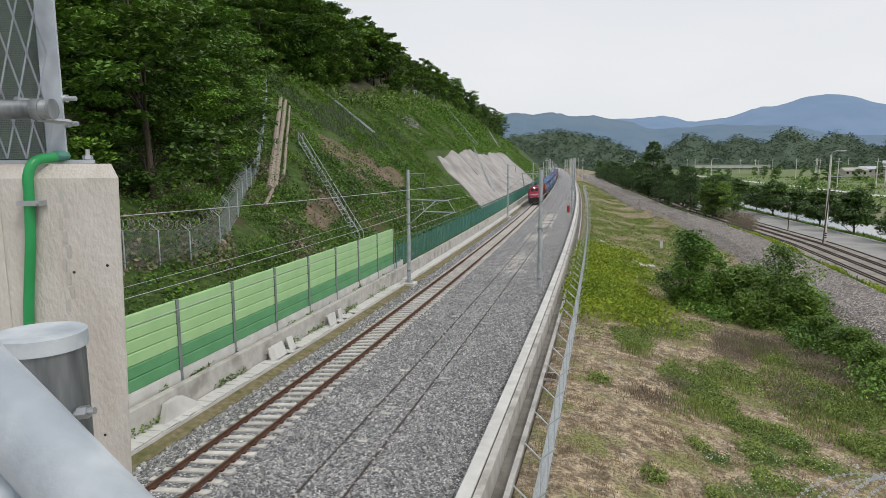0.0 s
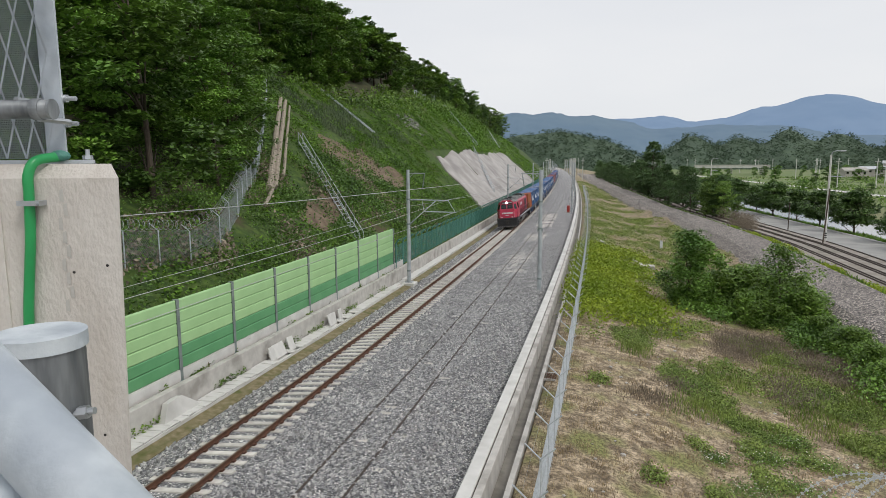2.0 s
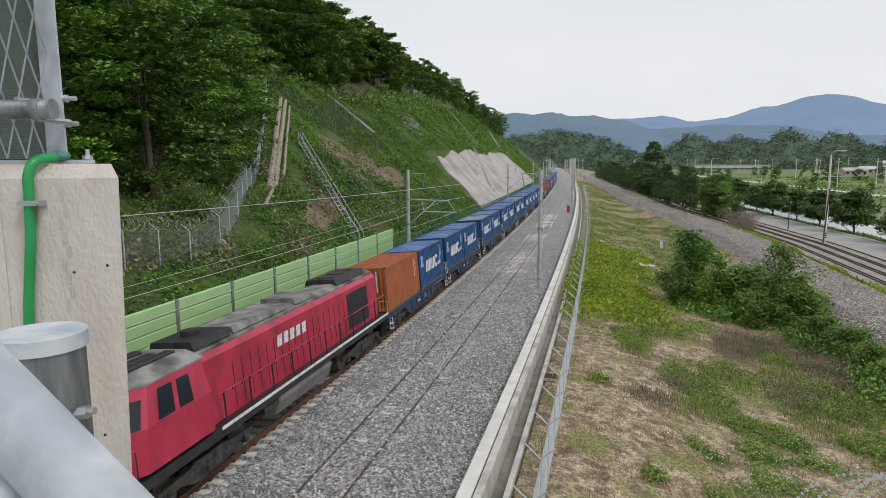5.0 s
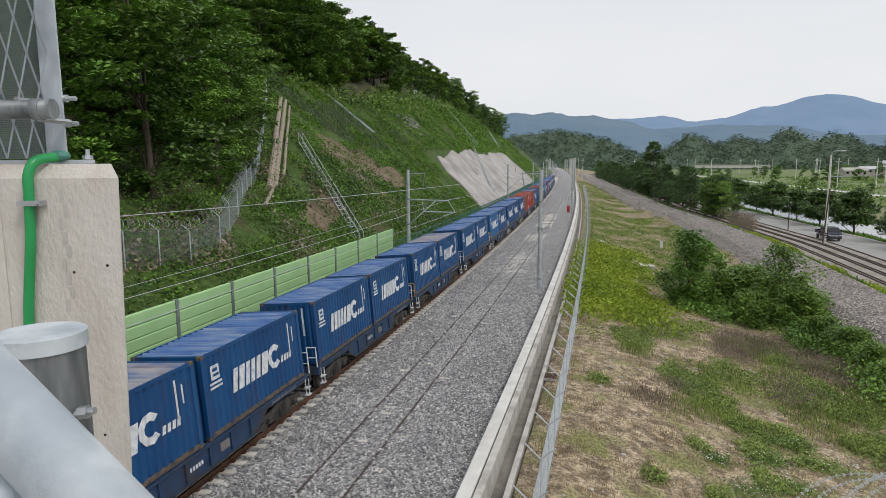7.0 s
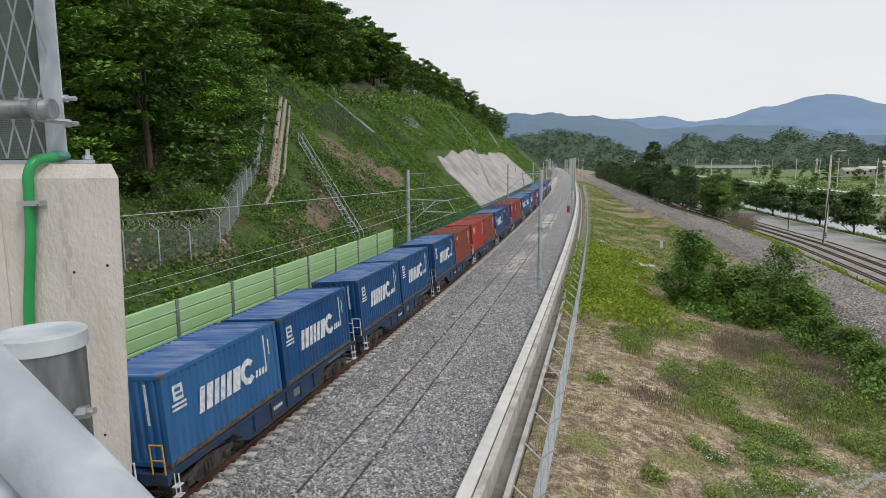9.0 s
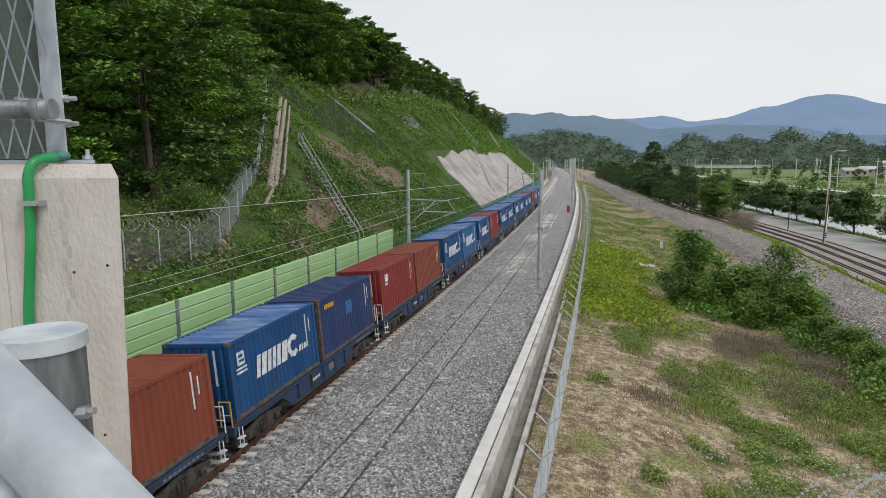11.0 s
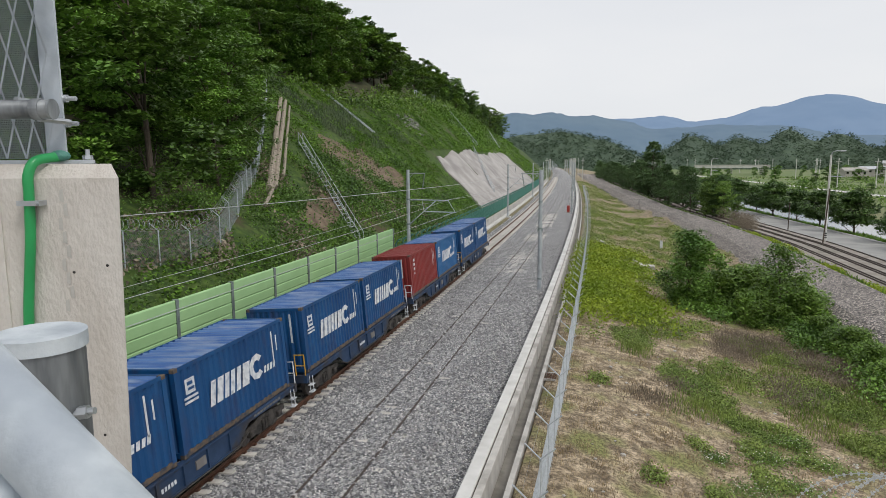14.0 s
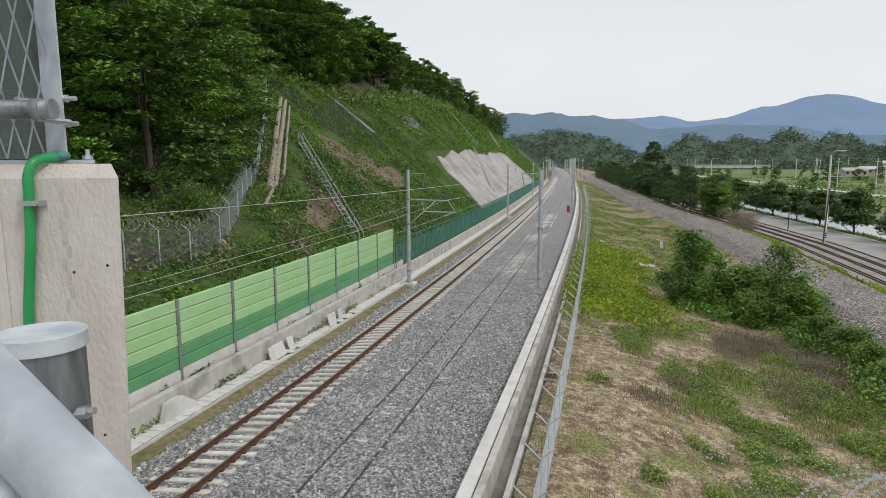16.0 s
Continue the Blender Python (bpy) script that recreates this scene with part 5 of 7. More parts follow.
def hill_fence():
    g = thing("hill_fence", "galvanised fence with coiled razor wire climbing the hill", "fence")
    way = [(10, -11.8), (22, -11.2), (26, -10.7), (30.5, -10.2), (34, -10.6), (39, -12.4), (47, -15.6), (55, -19.3), (62.5, -22.9), (70, -26.7)]
    posts = []
    for a, b in zip(way, way[1:]):
        n = max(1, round(math.dist(a, b) / 2.4))
        posts += [(a[0] + (b[0] - a[0]) * k / n, a[1] + (b[1] - a[1]) * k / n) for k in range(n)]
    posts.append(way[-1])
    pts = [slope_point(*q, 0.0) for q in posts]
    bm = bmesh.new()
    tube(bm, [(0, 0, -0.2), (0, 0, 1.9)], 0.035, 6)
    post = part("post", bm, M_GALV_LIGHT, g)
    post.location = pts[0]
    bm = bmesh.new()
    tube(bm, [(0, 0, 1.88), (-0.25, -0.35, 2.3)], 0.025, 6)
    arm = part("outrigger", bm, M_GALV_LIGHT, post)
    for q in pts[1:]:
        p = again(post, g, Matrix.Translation(q))
        again(arm, p)
    for p, q in zip(pts, pts[1:]):
        d = q - p
        seg = []
        n = int(d.length / 0.12)
        for k in range(n + 12):
            for sg in (1, -1):
                t0, t1 = (k - 12) / n, k / n
                z0, z1 = (0.05, 1.85) if sg > 0 else (1.85, 0.05)
                if t0 < 0:
                    z0, t0 = z0 + (z1 - z0) * (-t0) / (t1 - t0), 0.0
                if t1 > 1:
                    z1, t1 = z0 + (z1 - z0) * (1 - t0) / (t1 - t0), 1.0
                if t1 > t0:
                    seg.append((p + d * t0 + Vector((0, 0, z0)), p + d * t1 + Vector((0, 0, z1))))
        seg += [(p + Vector((0, 0, z)), q + Vector((0, 0, z))) for z in (0.05, 1.85)]
        v, f = triangle_wires(seg, 0.006)
        pn = raw("chain_link", v, f, M_POST_GREY)
        pn.parent = g
    coil = []
    for p, q in zip(pts[:14], pts[1:15]):
        n = 84
        for k in range(n):
            a = 6.28319 * k / 12
            coil.append(p + (q - p) * (k / n) + Vector((-0.1 + 0.28 * math.cos(a), -0.1, 2.2 + 0.28 * math.sin(a))))
    v, f = triangle_wires(list(zip(coil, coil[1:])), 0.008)
    c = raw("razor_wire", v, f, M_GALV_LIGHT)
    c.parent = g
    return g


hill_fence()
# fence along the bench at the top of the slope
g = thing("bench_fence", "pale post-and-rail fence along the slope's upper bench", "fence")
prev = None
for k in range(13):
    q = slope_point(148 + 3.2 * k, -29.5 - 0.3 * k, 0)
    bm = bmesh.new()
    tube(bm, [q, q + Vector((0, 0, 2.0))], 0.07, 6)
    part("post", bm, M_GALV_LIGHT, g)
    if prev is not None:
        bm = bmesh.new()
        for z in (0.9, 1.9):
            tube(bm, [prev + Vector((0, 0, z)), q + Vector((0, 0, z))], 0.05, 6)
        part("rail", bm, M_GALV_LIGHT, g)
    prev = q
# stone heap and bare earth scars on the slope
rnd = random.Random(12)
for name, lab, cs, co, n, rad, mtl in (("rubble_heap", "heap of grey rubble on the grassy slope", 116.0, -22.0, 70, 2.6, M_RUBBLE),):
    bm = bmesh.new()
    for k in range(n):
        q = slope_point(cs + rnd.gauss(0, rad * 0.6), co + rnd.gauss(0, rad * 0.35), 0.1)
        bmesh.ops.create_icosphere(bm, subdivisions=1, radius=rnd.uniform(0.2, 0.55), matrix=Matrix.Translation(q) @ Matrix.Diagonal((1, rnd.uniform(0.6, 1.4), rnd.uniform(0.5, 0.8), 1)))
    tagged(link(name, bm, mtl), lab, "rubble", kind="stuff")


def earth_scar(s0, o0, ls, lo):
    v, f, n = [], [], 16
    for i in range(n + 1):
        for j in range(n + 1):
            u, w = i / n * 2 - 1, j / n * 2 - 1
            k = math.sqrt(max(0, 1 - w * w * 0.9)) * (0.75 + 0.7 * noise.noise(Vector((w * 2, s0, 0))))
            s, o = s0 + ls * w + 0.25 * ls * u * 0.3, o0 + lo * u * k - w * lo * 0.4
            v.append(tuple(P(s, o, ground_z(s, o) + 0.12 + 0.15 * noise.noise(Vector((s, o, 5))))))
    for i in range(n):
        for j in range(n):
            a = i * (n + 1) + j
            f.append((a, a + 1, a + n + 2, a + n + 1))
    tagged(raw("bare_earth", v, f, M_DIRT, True), "bare brown earth scar on the slope", "earth", kind="structure")


earth_scar(71.0, -18.5, 5.0, 2.6)
earth_scar(79.0, -14.5, 5.5, 2.0)
earth_scar(52.0, -12.0, 4.5, 1.6)
earth_scar(75.2, -16.4, 4.5, 2.3)


# steel grating over the drain's side inlet, ditch edging and a marker post
grate = thing("drain_grating", "rusty steel grating beside the drainage channel", "grating", m=on_line(28.0, 10.0, -0.3, False))
bm = bmesh.new()
for y in (-0.45, 0.45):
    box(bm, -0.32, 0.32, y - 0.03, y + 0.03, 0.0, 0.09)
part("frame", bm, M_CONC, grate)
for k in range(7):
    bm = bmesh.new()
    box(bm, -0.3 + 0.1 * k - 0.02, -0.3 + 0.1 * k + 0.02, -0.43, 0.43, 0.03, 0.08)
    part("bar", bm, M_RUST, grate)
ditch = thing("ditch_edging", "weathered concrete edging of a small ditch", "ditch edging")
for k in range(9):
    a, b = (82 - 1.75 * k, 11.8 + 0.55 * k), (82 - 1.75 * (k + 0.9), 11.8 + 0.55 * (k + 0.9))
    bm = bmesh.new()
    p, q = P(*a, ground_z(*a)), P(*b, ground_z(*b))
    d = (q - p).normalized()
    m = Matrix.Translation((p + q) / 2) @ d.to_track_quat("X", "Z").to_matrix().to_4x4()
    half = (q - p).length / 2
    box(bm, -half, half, -0.12, 0.12, -0.2, 0.22, m)
    part("edging_block", bm, M_CONC, ditch)
bm = bmesh.new()
box(bm, -0.7, 0.7, -0.6, 0.6, -0.3, 0.45)
tagged(link("inlet_box", bm, M_CONC, bevel=0.04), "weathered concrete ditch inlet box", "inlet").matrix_basis = on_line(66.0, 16.9, ground_z(66.0, 16.9), False)
bm = bmesh.new()
box(bm, -0.16, 0.16, -0.1, 0.1, -0.2, 1.1)
tagged(link("marker_post", bm, M_WHITE, bevel=0.02), "short white marker post in the grass", "marker post").matrix_basis = on_line(84.0, 20.0, ground_z(84.0, 20.0), False)


# ---- the old line, yard, road and river on the right ----
FAR = [s for s in LINE if -20 <= s <= 520]
ribbon("gravel_bed", ((26.6, -2.3), (27.2, -1.72), (28.7, -0.9), (31.0, -0.84), (33.6, -0.9), (34.6, -1.5), (34.8, -2.3)), FAR, M_GRAVEL, "brown-grey gravel bed of a lifted railway line", "gravel bed", shift=drift)
ribbon("yard", ((34.85, -2.2), (34.85, -1.56), (42.6, -1.56), (42.6, -2.2)), FAR, mat("dusty yard", (0.25, 0.22, 0.19), (0.36, 0.33, 0.29), 0.6, 0.95, bump=0.4, c3=(0.2, 0.19, 0.15), scale3=0.2), "dusty pale yard ground between old rails", "yard", shift=drift)
for a in (35.2, 37.1, 39.0, 40.9):
    g = thing("yard_track", "old dark rails lying in the dusty yard", "railway track", "old yard tracks")
    for d in (0, 1.44):
        r = ribbon("rail", ((a + d - 0.05, -1.56), (a + d - 0.05, -1.45), (a + d + 0.05, -1.45), (a + d + 0.05, -1.56)), FAR, M_RAIL_OLD, "dark rail", kind="", shift=drift)
        r.parent = g
ribbon("road", ((42.65, -2.2), (42.65, -1.53), (48.8, -1.53), (48.8, -2.2)), FAR, M_ASPHALT, "pale worn asphalt road beside the yard", "road", shift=drift)
ribbon("road_kerb", ((48.82, -2.2), (48.82, -1.42), (49.05, -1.42), (49.05, -2.2)), FAR, M_CONC_NEW, "pale road kerb", "kerb", shift=drift)
ribbon("river", ((55.5, -3.45), (74.0, -3.45)), FAR, M_WATER, "pale calm river reflecting the overcast sky", "river", closed=False, shift=drift)
ribbon("field_road", ((104.0, -1.75), (108.0, -1.75)), FAR, M_CONC_NEW, "pale farm road across the fields", "road", closed=False, shift=drift)


def lamp_post(label, h):
    g = thing("street_lamp", label, "street lamp")
    bm = bmesh.new()
    tube(bm, [(0, 0, -0.2), (0, 0, h)], 0.2, 10, 0.11)
    part("pole", bm, M_CONC_NEW, g)
    bm = bmesh.new()
    tube(bm, [(0, 0, h - 0.05), (0.1, -0.15, h + 0.35), (0.55, -0.3, h + 0.55), (1.1, -0.45, h + 0.5)], 0.06, 8)
    part("arm", bm, M_GALV, g)
    bm = bmesh.new()
    box(bm, 0.95, 1.6, -0.62, -0.32, h + 0.4, h + 0.55)
    part("lamp_head", bm, M_GALV, g, bevel=0.05)
    bm = bmesh.new()
    box(bm, -0.1, 1.8, -0.06, 0.06, h - 2.9, h - 2.78)
    part("cross_arm", bm, M_GALV, g)
    bm = bmesh.new()
    for k in range(3):
        tube(bm, [(0, 0, 0.5 + 0.3 * k), (0, 0, 0.65 + 0.3 * k)], 0.205, 10)
    part("warning_bands", bm, M_BLACK, g, "dark painted bands")
    return g


lamp = lamp_post("tall concrete lamp post with curved arm by the road", 11.6)
lamp.matrix_basis = on_line(93.5, 41.9, -1.6, False)
copy_thing(lamp, on_line(190, 45.5, -2.4, False))
bm = bmesh.new()
tube(bm, [(0, 0, 0), (0.35, 0, 7.2)], 0.09, 8)
tagged(link("utility_pole", bm, M_BARK), "short dark leaning utility pole by the road", "utility pole").matrix_basis = on_line(92, 41.2, -1.6, False)
bm = bmesh.new()
tube(bm, [(0, 0, 0), (0, 0, 4.2)], 0.08, 8)
tagged(link("utility_pole", bm, M_BARK), "thin dark post by the yard", "utility pole").matrix_basis = on_line(108, 41.5, -1.6, False)

# distant poles, road bridge and houses
rnd = random.Random(21)
bm = bmesh.new()
tube(bm, [(0, 0, -1), (0, 0, 11)], 0.2, 6, 0.14)
box(bm, -1.0, 1.0, -0.08, 0.08, 9.6, 9.8)
far_pole = tagged(link("utility_pole", bm, M_CONC_NEW), "pale concrete utility pole with a cross-arm", "utility pole", "distant utility poles")
far_pole.matrix_basis = on_line(380, 130, -1.5, False)
for k in range(26):
    s, o = rnd.uniform(260, 620), rnd.uniform(40, 250)
    copy_thing(far_pole, on_line(s, o, -1.5, False))
for k in range(22):
    copy_thing(far_pole, on_line(330 + 17 * k, rnd.choice((-4.5, 10.5, 14.0)), -0.5, False))


def road_bridge():
    g = thing("road_bridge", "long low concrete road bridge across the valley", "bridge")
    bm = bmesh.new()
    box(bm, -25, 25, -4, 4, 4.5, 5.8)
    part("deck", bm, M_CONC_NEW, g)
    bm = bmesh.new()
    for y in (-4, 4):
        box(bm, -25, 25, y - 0.15, y + 0.15, 5.8, 6.8)
    part("parapet", bm, M_CONC, g)
    for x in range(-20, 21, 20):
        bm = bmesh.new()
        box(bm, x - 0.9, x + 0.9, -3, 3, -6, 4.5)
        part("pier", bm, M_CONC, g)
    g.matrix_basis = pose(94, 500, -1.5, 0, 0, -6)
    return g


road_bridge()
M_TILE = mat("clay roof", (0.25, 0.09, 0.05), (0.33, 0.13, 0.08), 1, 0.8)
M_BLUEROOF = mat("pale sheet roof", (0.45, 0.47, 0.5), (0.55, 0.56, 0.58), 1, 0.6)
M_PLASTER = mat("pale plaster", (0.38, 0.36, 0.33), (0.46, 0.44, 0.4), 0.5, 0.9)


def house(w, d, h, roofm, label, m):
    g = thing("house", label, "house", "distant houses", m)
    bm = bmesh.new()
    box(bm, -w / 2, w / 2, -d / 2, d / 2, -1, h)
    part("wall", bm, M_PLASTER, g)
    bm = bmesh.new()
    prism(bm, [(-d / 2 - 0.6, h), (0, h + 1.7), (d / 2 + 0.6, h), (d / 2 + 0.6, h - 0.2), (-d / 2 - 0.6, h - 0.2)], -w / 2 - 0.6, w / 2 + 0.6, "x")
    part("roof", bm, roofm, g)
    for k in range(int(w // 3)):
        bm = bmesh.new()
        x = -w / 2 + 1.5 + 3 * k
        box(bm, x - 0.6, x + 0.6, -d / 2 - 0.04, -d / 2 + 0.02, h - 2.0, h - 0.8)
        part("window", bm, M_GLASS, g)


for x, y, w, h, rm in ((182, 430, 18, 4, M_TILE), (165, 445, 14, 4.2, M_BLUEROOF), (150, 430, 12, 3.6, M_PLASTER), (205, 440, 22, 5, M_TILE), (222, 460, 12, 4, M_BLUEROOF), (190, 470, 20, 7.5, M_BLUEROOF), (238, 445, 16, 4.5, M_TILE)):
    house(w, 8, h, rm, {M_TILE.name: "low house with a red clay roof"}.get(rm.name, "low pale house with a light roof"), pose(x, y, -1.2, 0, 0, rnd.uniform(-20, 20)))


# ---- hills and mountains on the horizon ----
EX, EY = 12.389, 0.0


def ridge(name, dist, depth, peaks, base, az0, az1, n, rows, rough, material, label, kind="structure"):
    """A ridge seen along azimuths az0..az1 (degrees, clockwise from +y); peaks: (azimuth, height, width)."""
    v, f = [], []
    for i in range(rows + 1):
        t = i / rows
        for j in range(n + 1):
            a = az0 + (az1 - az0) * j / n
            h = sum(p[1] * math.exp(-((a - p[0]) / p[2]) ** 2) for p in peaks)
            fold = noise.noise(Vector((a * rough, t * 2.2, dist * 0.01))) * 0.5 + noise.noise(Vector((a * rough * 2.7, t * 5, dist * 0.02))) * 0.28 + noise.noise(Vector((a * rough * 9, t * 14, 1))) * 0.1
            r = dist - depth * (1 - t) + fold * depth * 0.2 * (1 - t * 0.4)
            z = base + h * (t ** 0.85) * (1 + (0.07 + 0.12 * (1 - t)) * fold + 0.025 * noise.noise(Vector((a * 5.5, t * 9, dist))) + 0.012 * noise.noise(Vector((a * 15, t * 9, dist))))
            v.append((EX + r * math.sin(radians(a)), EY + r * math.cos(radians(a)), z if i else -80))
    for i in range(rows):
        for j in range(n):
            a = i * (n + 1) + j
            f.append((a, a + 1, a + n + 2, a + n + 1))
    return tagged(raw(name, v, f, material, True), label, "hills", kind=kind)


# distance haze is put into these two: blue-grey base colour plus a faint glow
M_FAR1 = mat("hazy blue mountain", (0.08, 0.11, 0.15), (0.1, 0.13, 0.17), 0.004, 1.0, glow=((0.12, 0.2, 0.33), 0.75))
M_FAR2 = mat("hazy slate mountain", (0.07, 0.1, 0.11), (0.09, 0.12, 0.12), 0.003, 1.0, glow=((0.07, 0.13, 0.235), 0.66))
# hill green also paled in its base colour to carry some haze
M_HILL = mat("wooded hill", (0.05, 0.085, 0.052), (0.075, 0.115, 0.066), 0.06, 0.95, bump=1.0, bscale=0.15)
ridge("backdrop_far", 4700, 900, ((-10, 74, 1.5), (-8.4, 93, 1.5), (-6.8, 76, 1.5), (-3.6, 87, 1.5), (-2, 24, 1.5), (-0.4, 44, 1.5), (1.2, 40, 1.5), (2.8, 47, 1.5), (4.4, 54, 1.5), (6, 7, 1.5), (7.6, 25, 1.5), (9.2, 12, 1.5), (10.8, 51, 1.5), (12.4, 27, 1.5), (14, 71, 1.5), (15.6, 82, 1.5), (17.2, 100, 1.5), (18.8, 72, 1.5), (20.4, 110, 1.5), (22, 33, 1.5), (23.6, 20, 1.5), (-4, 100, 7), (4, 97, 7), (14, 194, 7), (-30, 300, 12), (45, 330, 12)), 75, -50, 60, 300, 26, 0.6, M_FAR1, "mountain range on the horizon in painted pale blue haze")
ridge("backdrop_mid", 3400, 800, ((-10, 132, 1.4), (-8.4, 137, 1.4), (-6.8, 112, 1.4), (-5.2, 115, 1.4), (-3.6, 59, 1.4), (-2, 61, 1.4), (-0.4, 21, 1.4), (1.2, 26, 1.4), (4.4, 30, 1.4), (6, 37, 1.4), (7.6, 52, 1.4), (9.2, 41, 1.4), (10.8, 36, 1.4), (12.4, 34, 1.4), (14, 36, 1.4), (15.6, 27, 1.4), (17.2, 27, 1.4), (18.8, 44, 1.4), (20.4, 41, 1.4), (0, 147, 6), (12, 88, 6), (-17, 170, 5), (-32, 230, 10), (42, 200, 12)), 20, -50, 60, 320, 26, 0.8, M_FAR2, "wooded mountains behind the valley in painted slate-blue haze")
HILLS = ((1150, 330, ((-10, 31, 1.7), (-8.3, 35, 1.7), (-6.6, 34, 1.7), (-4.9, 40, 1.7), (-3.2, 36, 1.7), (-1.5, 30, 1.7), (0.2, 28, 1.7), (1.9, 9, 1.7), (3.6, 13, 1.7), (-20, 55, 6)), -9, -40, 4.5, 1.1), (1050, 320, ((3, 17, 1.6), (4.7, 20, 1.6), (6.4, 42, 1.6), (8.1, 12, 1.6), (9.8, 41, 1.6), (11.5, 10, 1.6), (13.2, 52, 1.6), (14.9, 13, 1.6), (16.6, 41, 1.6), (18.3, 19, 1.6), (20, 10, 1.6), (21.7, 71, 1.6), (30, 40, 6), (42, 40, 8)), -9, 1.5, 58, 1.1))
for dist, depth, peaks, base, a0, a1, rough in HILLS:
    ridge("wooded_hill", dist, depth, peaks, base, a0, a1, 150, 22, rough, M_HILL, "low wooded hill across the valley", "structure")


# ---- leaves and grass ----
def leaf_faces(name, centre, axis_a, axis_b, material):
    """Four-cornered leaves at the centres, spanned by two half axes."""
    n = len(centre)
    v = np.empty((n, 4, 3), np.float32)
    v[:, 0], v[:, 1], v[:, 2], v[:, 3] = centre - axis_a, centre + axis_b, centre + axis_a, centre - axis_b
    me = bpy.data.meshes.new(name)
    me.vertices.add(4 * n)
    me.vertices.foreach_set("co", v.ravel())
    me.loops.add(4 * n)
    me.loops.foreach_set("vertex_index", np.arange(4 * n, dtype=np.int32))
    me.polygons.add(n)
    me.polygons.foreach_set("loop_start", np.arange(0, 4 * n, 4, dtype=np.int32))
    me.update(calc_edges=True)
    me.materials.append(material)
    return me


def leaf_cloud(name, centre, size, rs, material, flat=0.5, narrow=0.55):
    n = len(centre)
    nrm = rs.normal(size=(n, 3))
    nrm[:, 2] = np.abs(nrm[:, 2]) + flat
    nrm /= np.linalg.norm(nrm, axis=1)[:, None]
    a = np.cross(nrm, rs.normal(size=(n, 3)))
    a /= np.linalg.norm(a, axis=1)[:, None] + 1e-9
    b = np.cross(nrm, a)
    k = (size * (0.6 + 0.8 * rs.rand(n)))[:, None]
    return leaf_faces(name, centre.astype(np.float32), (a * k).astype(np.float32), (b * k * narrow).astype(np.float32), material)


def tree(name, label, category, group, seed, h, rad, clumps, leaves, size, material, low=0.25, trunk_r=0.16, shape="round", flat=0.6, squash=0.36):
    rs = np.random.RandomState(seed)
    g = thing(name, label, category, group)
    bm = bmesh.new()
    lean = rs.normal(0, 0.25, 2)
    pts = [Vector((lean[0] * t * t * 2 + 0.08 * math.sin(5 * t), lean[1] * t * t * 2, -0.4 + (h * 0.82 + 0.4) * t)) for t in (0, 0.15, 0.35, 0.55, 0.75, 1)]
    tube(bm, pts, trunk_r, 7, trunk_r * 0.2)
    cen = []
    for k in range(clumps):
        t = rs.rand()
        a = rs.rand() * 6.283
        if shape == "round":
            u = low + (1 - low) * t
            w = math.sin(math.pi * min(1, (0.12 + 0.83 * t))) ** 0.7
            r = rad * w * (0.35 + 0.65 * rs.rand() ** 0.5) * (0.8 + 0.35 * math.sin(3 * a + seed))
        elif shape == "pine":
            u = low + (1 - low) * t
            r = rad * (1.0 - t) ** 0.75 * (0.3 + 0.7 * rs.rand() ** 0.5) + 0.1
        else:                       # layered
            lay = rs.randint(0, 4)
            u = low + (1 - low) * (lay + 0.25 * rs.rand()) / 3.6
            r = rad * (1.0, 0.95, 0.75, 0.45)[lay] * rs.rand() ** 0.5
        cen.append((r * math.cos(a), r * math.sin(a), h * u))
    cen = np.array(cen)
    for k in range(0, clumps, max(1, clumps // 9)):
        c = Vector(cen[k])
        t0 = max(0.12, min(0.9, (c.z - c.xy.length * 0.5) / (h * 0.82)))
        j = min(4, int(t0 * 5))
        p = pts[j].lerp(pts[j + 1], 0.5)
        tube(bm, [p, p.lerp(c, 0.5) + Vector((0, 0, 0.15)), c], trunk_r * 0.4, 5, trunk_r * 0.1)
    part("trunk", bm, M_BARK, g, smooth=True)
    per = max(1, leaves // clumps)
    cr = rad * (0.33 if shape == "round" else 0.24)
    off = rs.normal(size=(clumps, per, 3))
    off /= np.linalg.norm(off, axis=2)[:, :, None]
    off *= (rs.rand(clumps, per, 1) ** 0.4) * cr * (0.6 + 0.8 * rs.rand(clumps, 1, 1))
    off[:, :, 2] *= squash
    allp = (cen[:, None, :] + off).reshape(-1, 3)
    crown = new("crown", leaf_cloud("crown", allp, np.full(len(allp), size), rs, material, flat))
    crown.parent = g
    return g


HG = "trees on the hillside"
edge_kinds = [tree("broadleaf_tree", "dense green broadleaf tree at the wood's edge", "tree", HG, 7 + k, h, r, 52, 11000, 0.15, mtl, 0.06, 0.2, flat=1.5, squash=0.3) for k, (h, r, mtl) in enumerate(((10.5, 3.6, M_LEAF), (12.0, 3.8, M_LEAF)))]
near_kinds = [tree("broadleaf_tree", "dense dark green broadleaf tree on the hillside", "tree", HG, 11 + k, h, r, 56, 9000, 0.18, mtl, 0.08, 0.2, flat=1.5, squash=0.3)
              for k, (h, r, mtl) in enumerate(((11.5, 3.6, M_LEAF), (9.5, 3.3, M_LEAF_B), (13.0, 3.9, M_LEAF), (10.5, 3.2, M_LEAF)))]
far_kinds = [tree("broadleaf_tree", "green broadleaf tree in the hillside wood", "tree", HG, 31 + k, h, r, 44, 2700, 0.29, mtl, 0.1, 0.2, flat=1.2)
             for k, (h, r, mtl) in enumerate(((11.0, 3.4, M_LEAF), (9.0, 3.2, M_LEAF_B), (12.5, 3.5, M_LEAF)))]
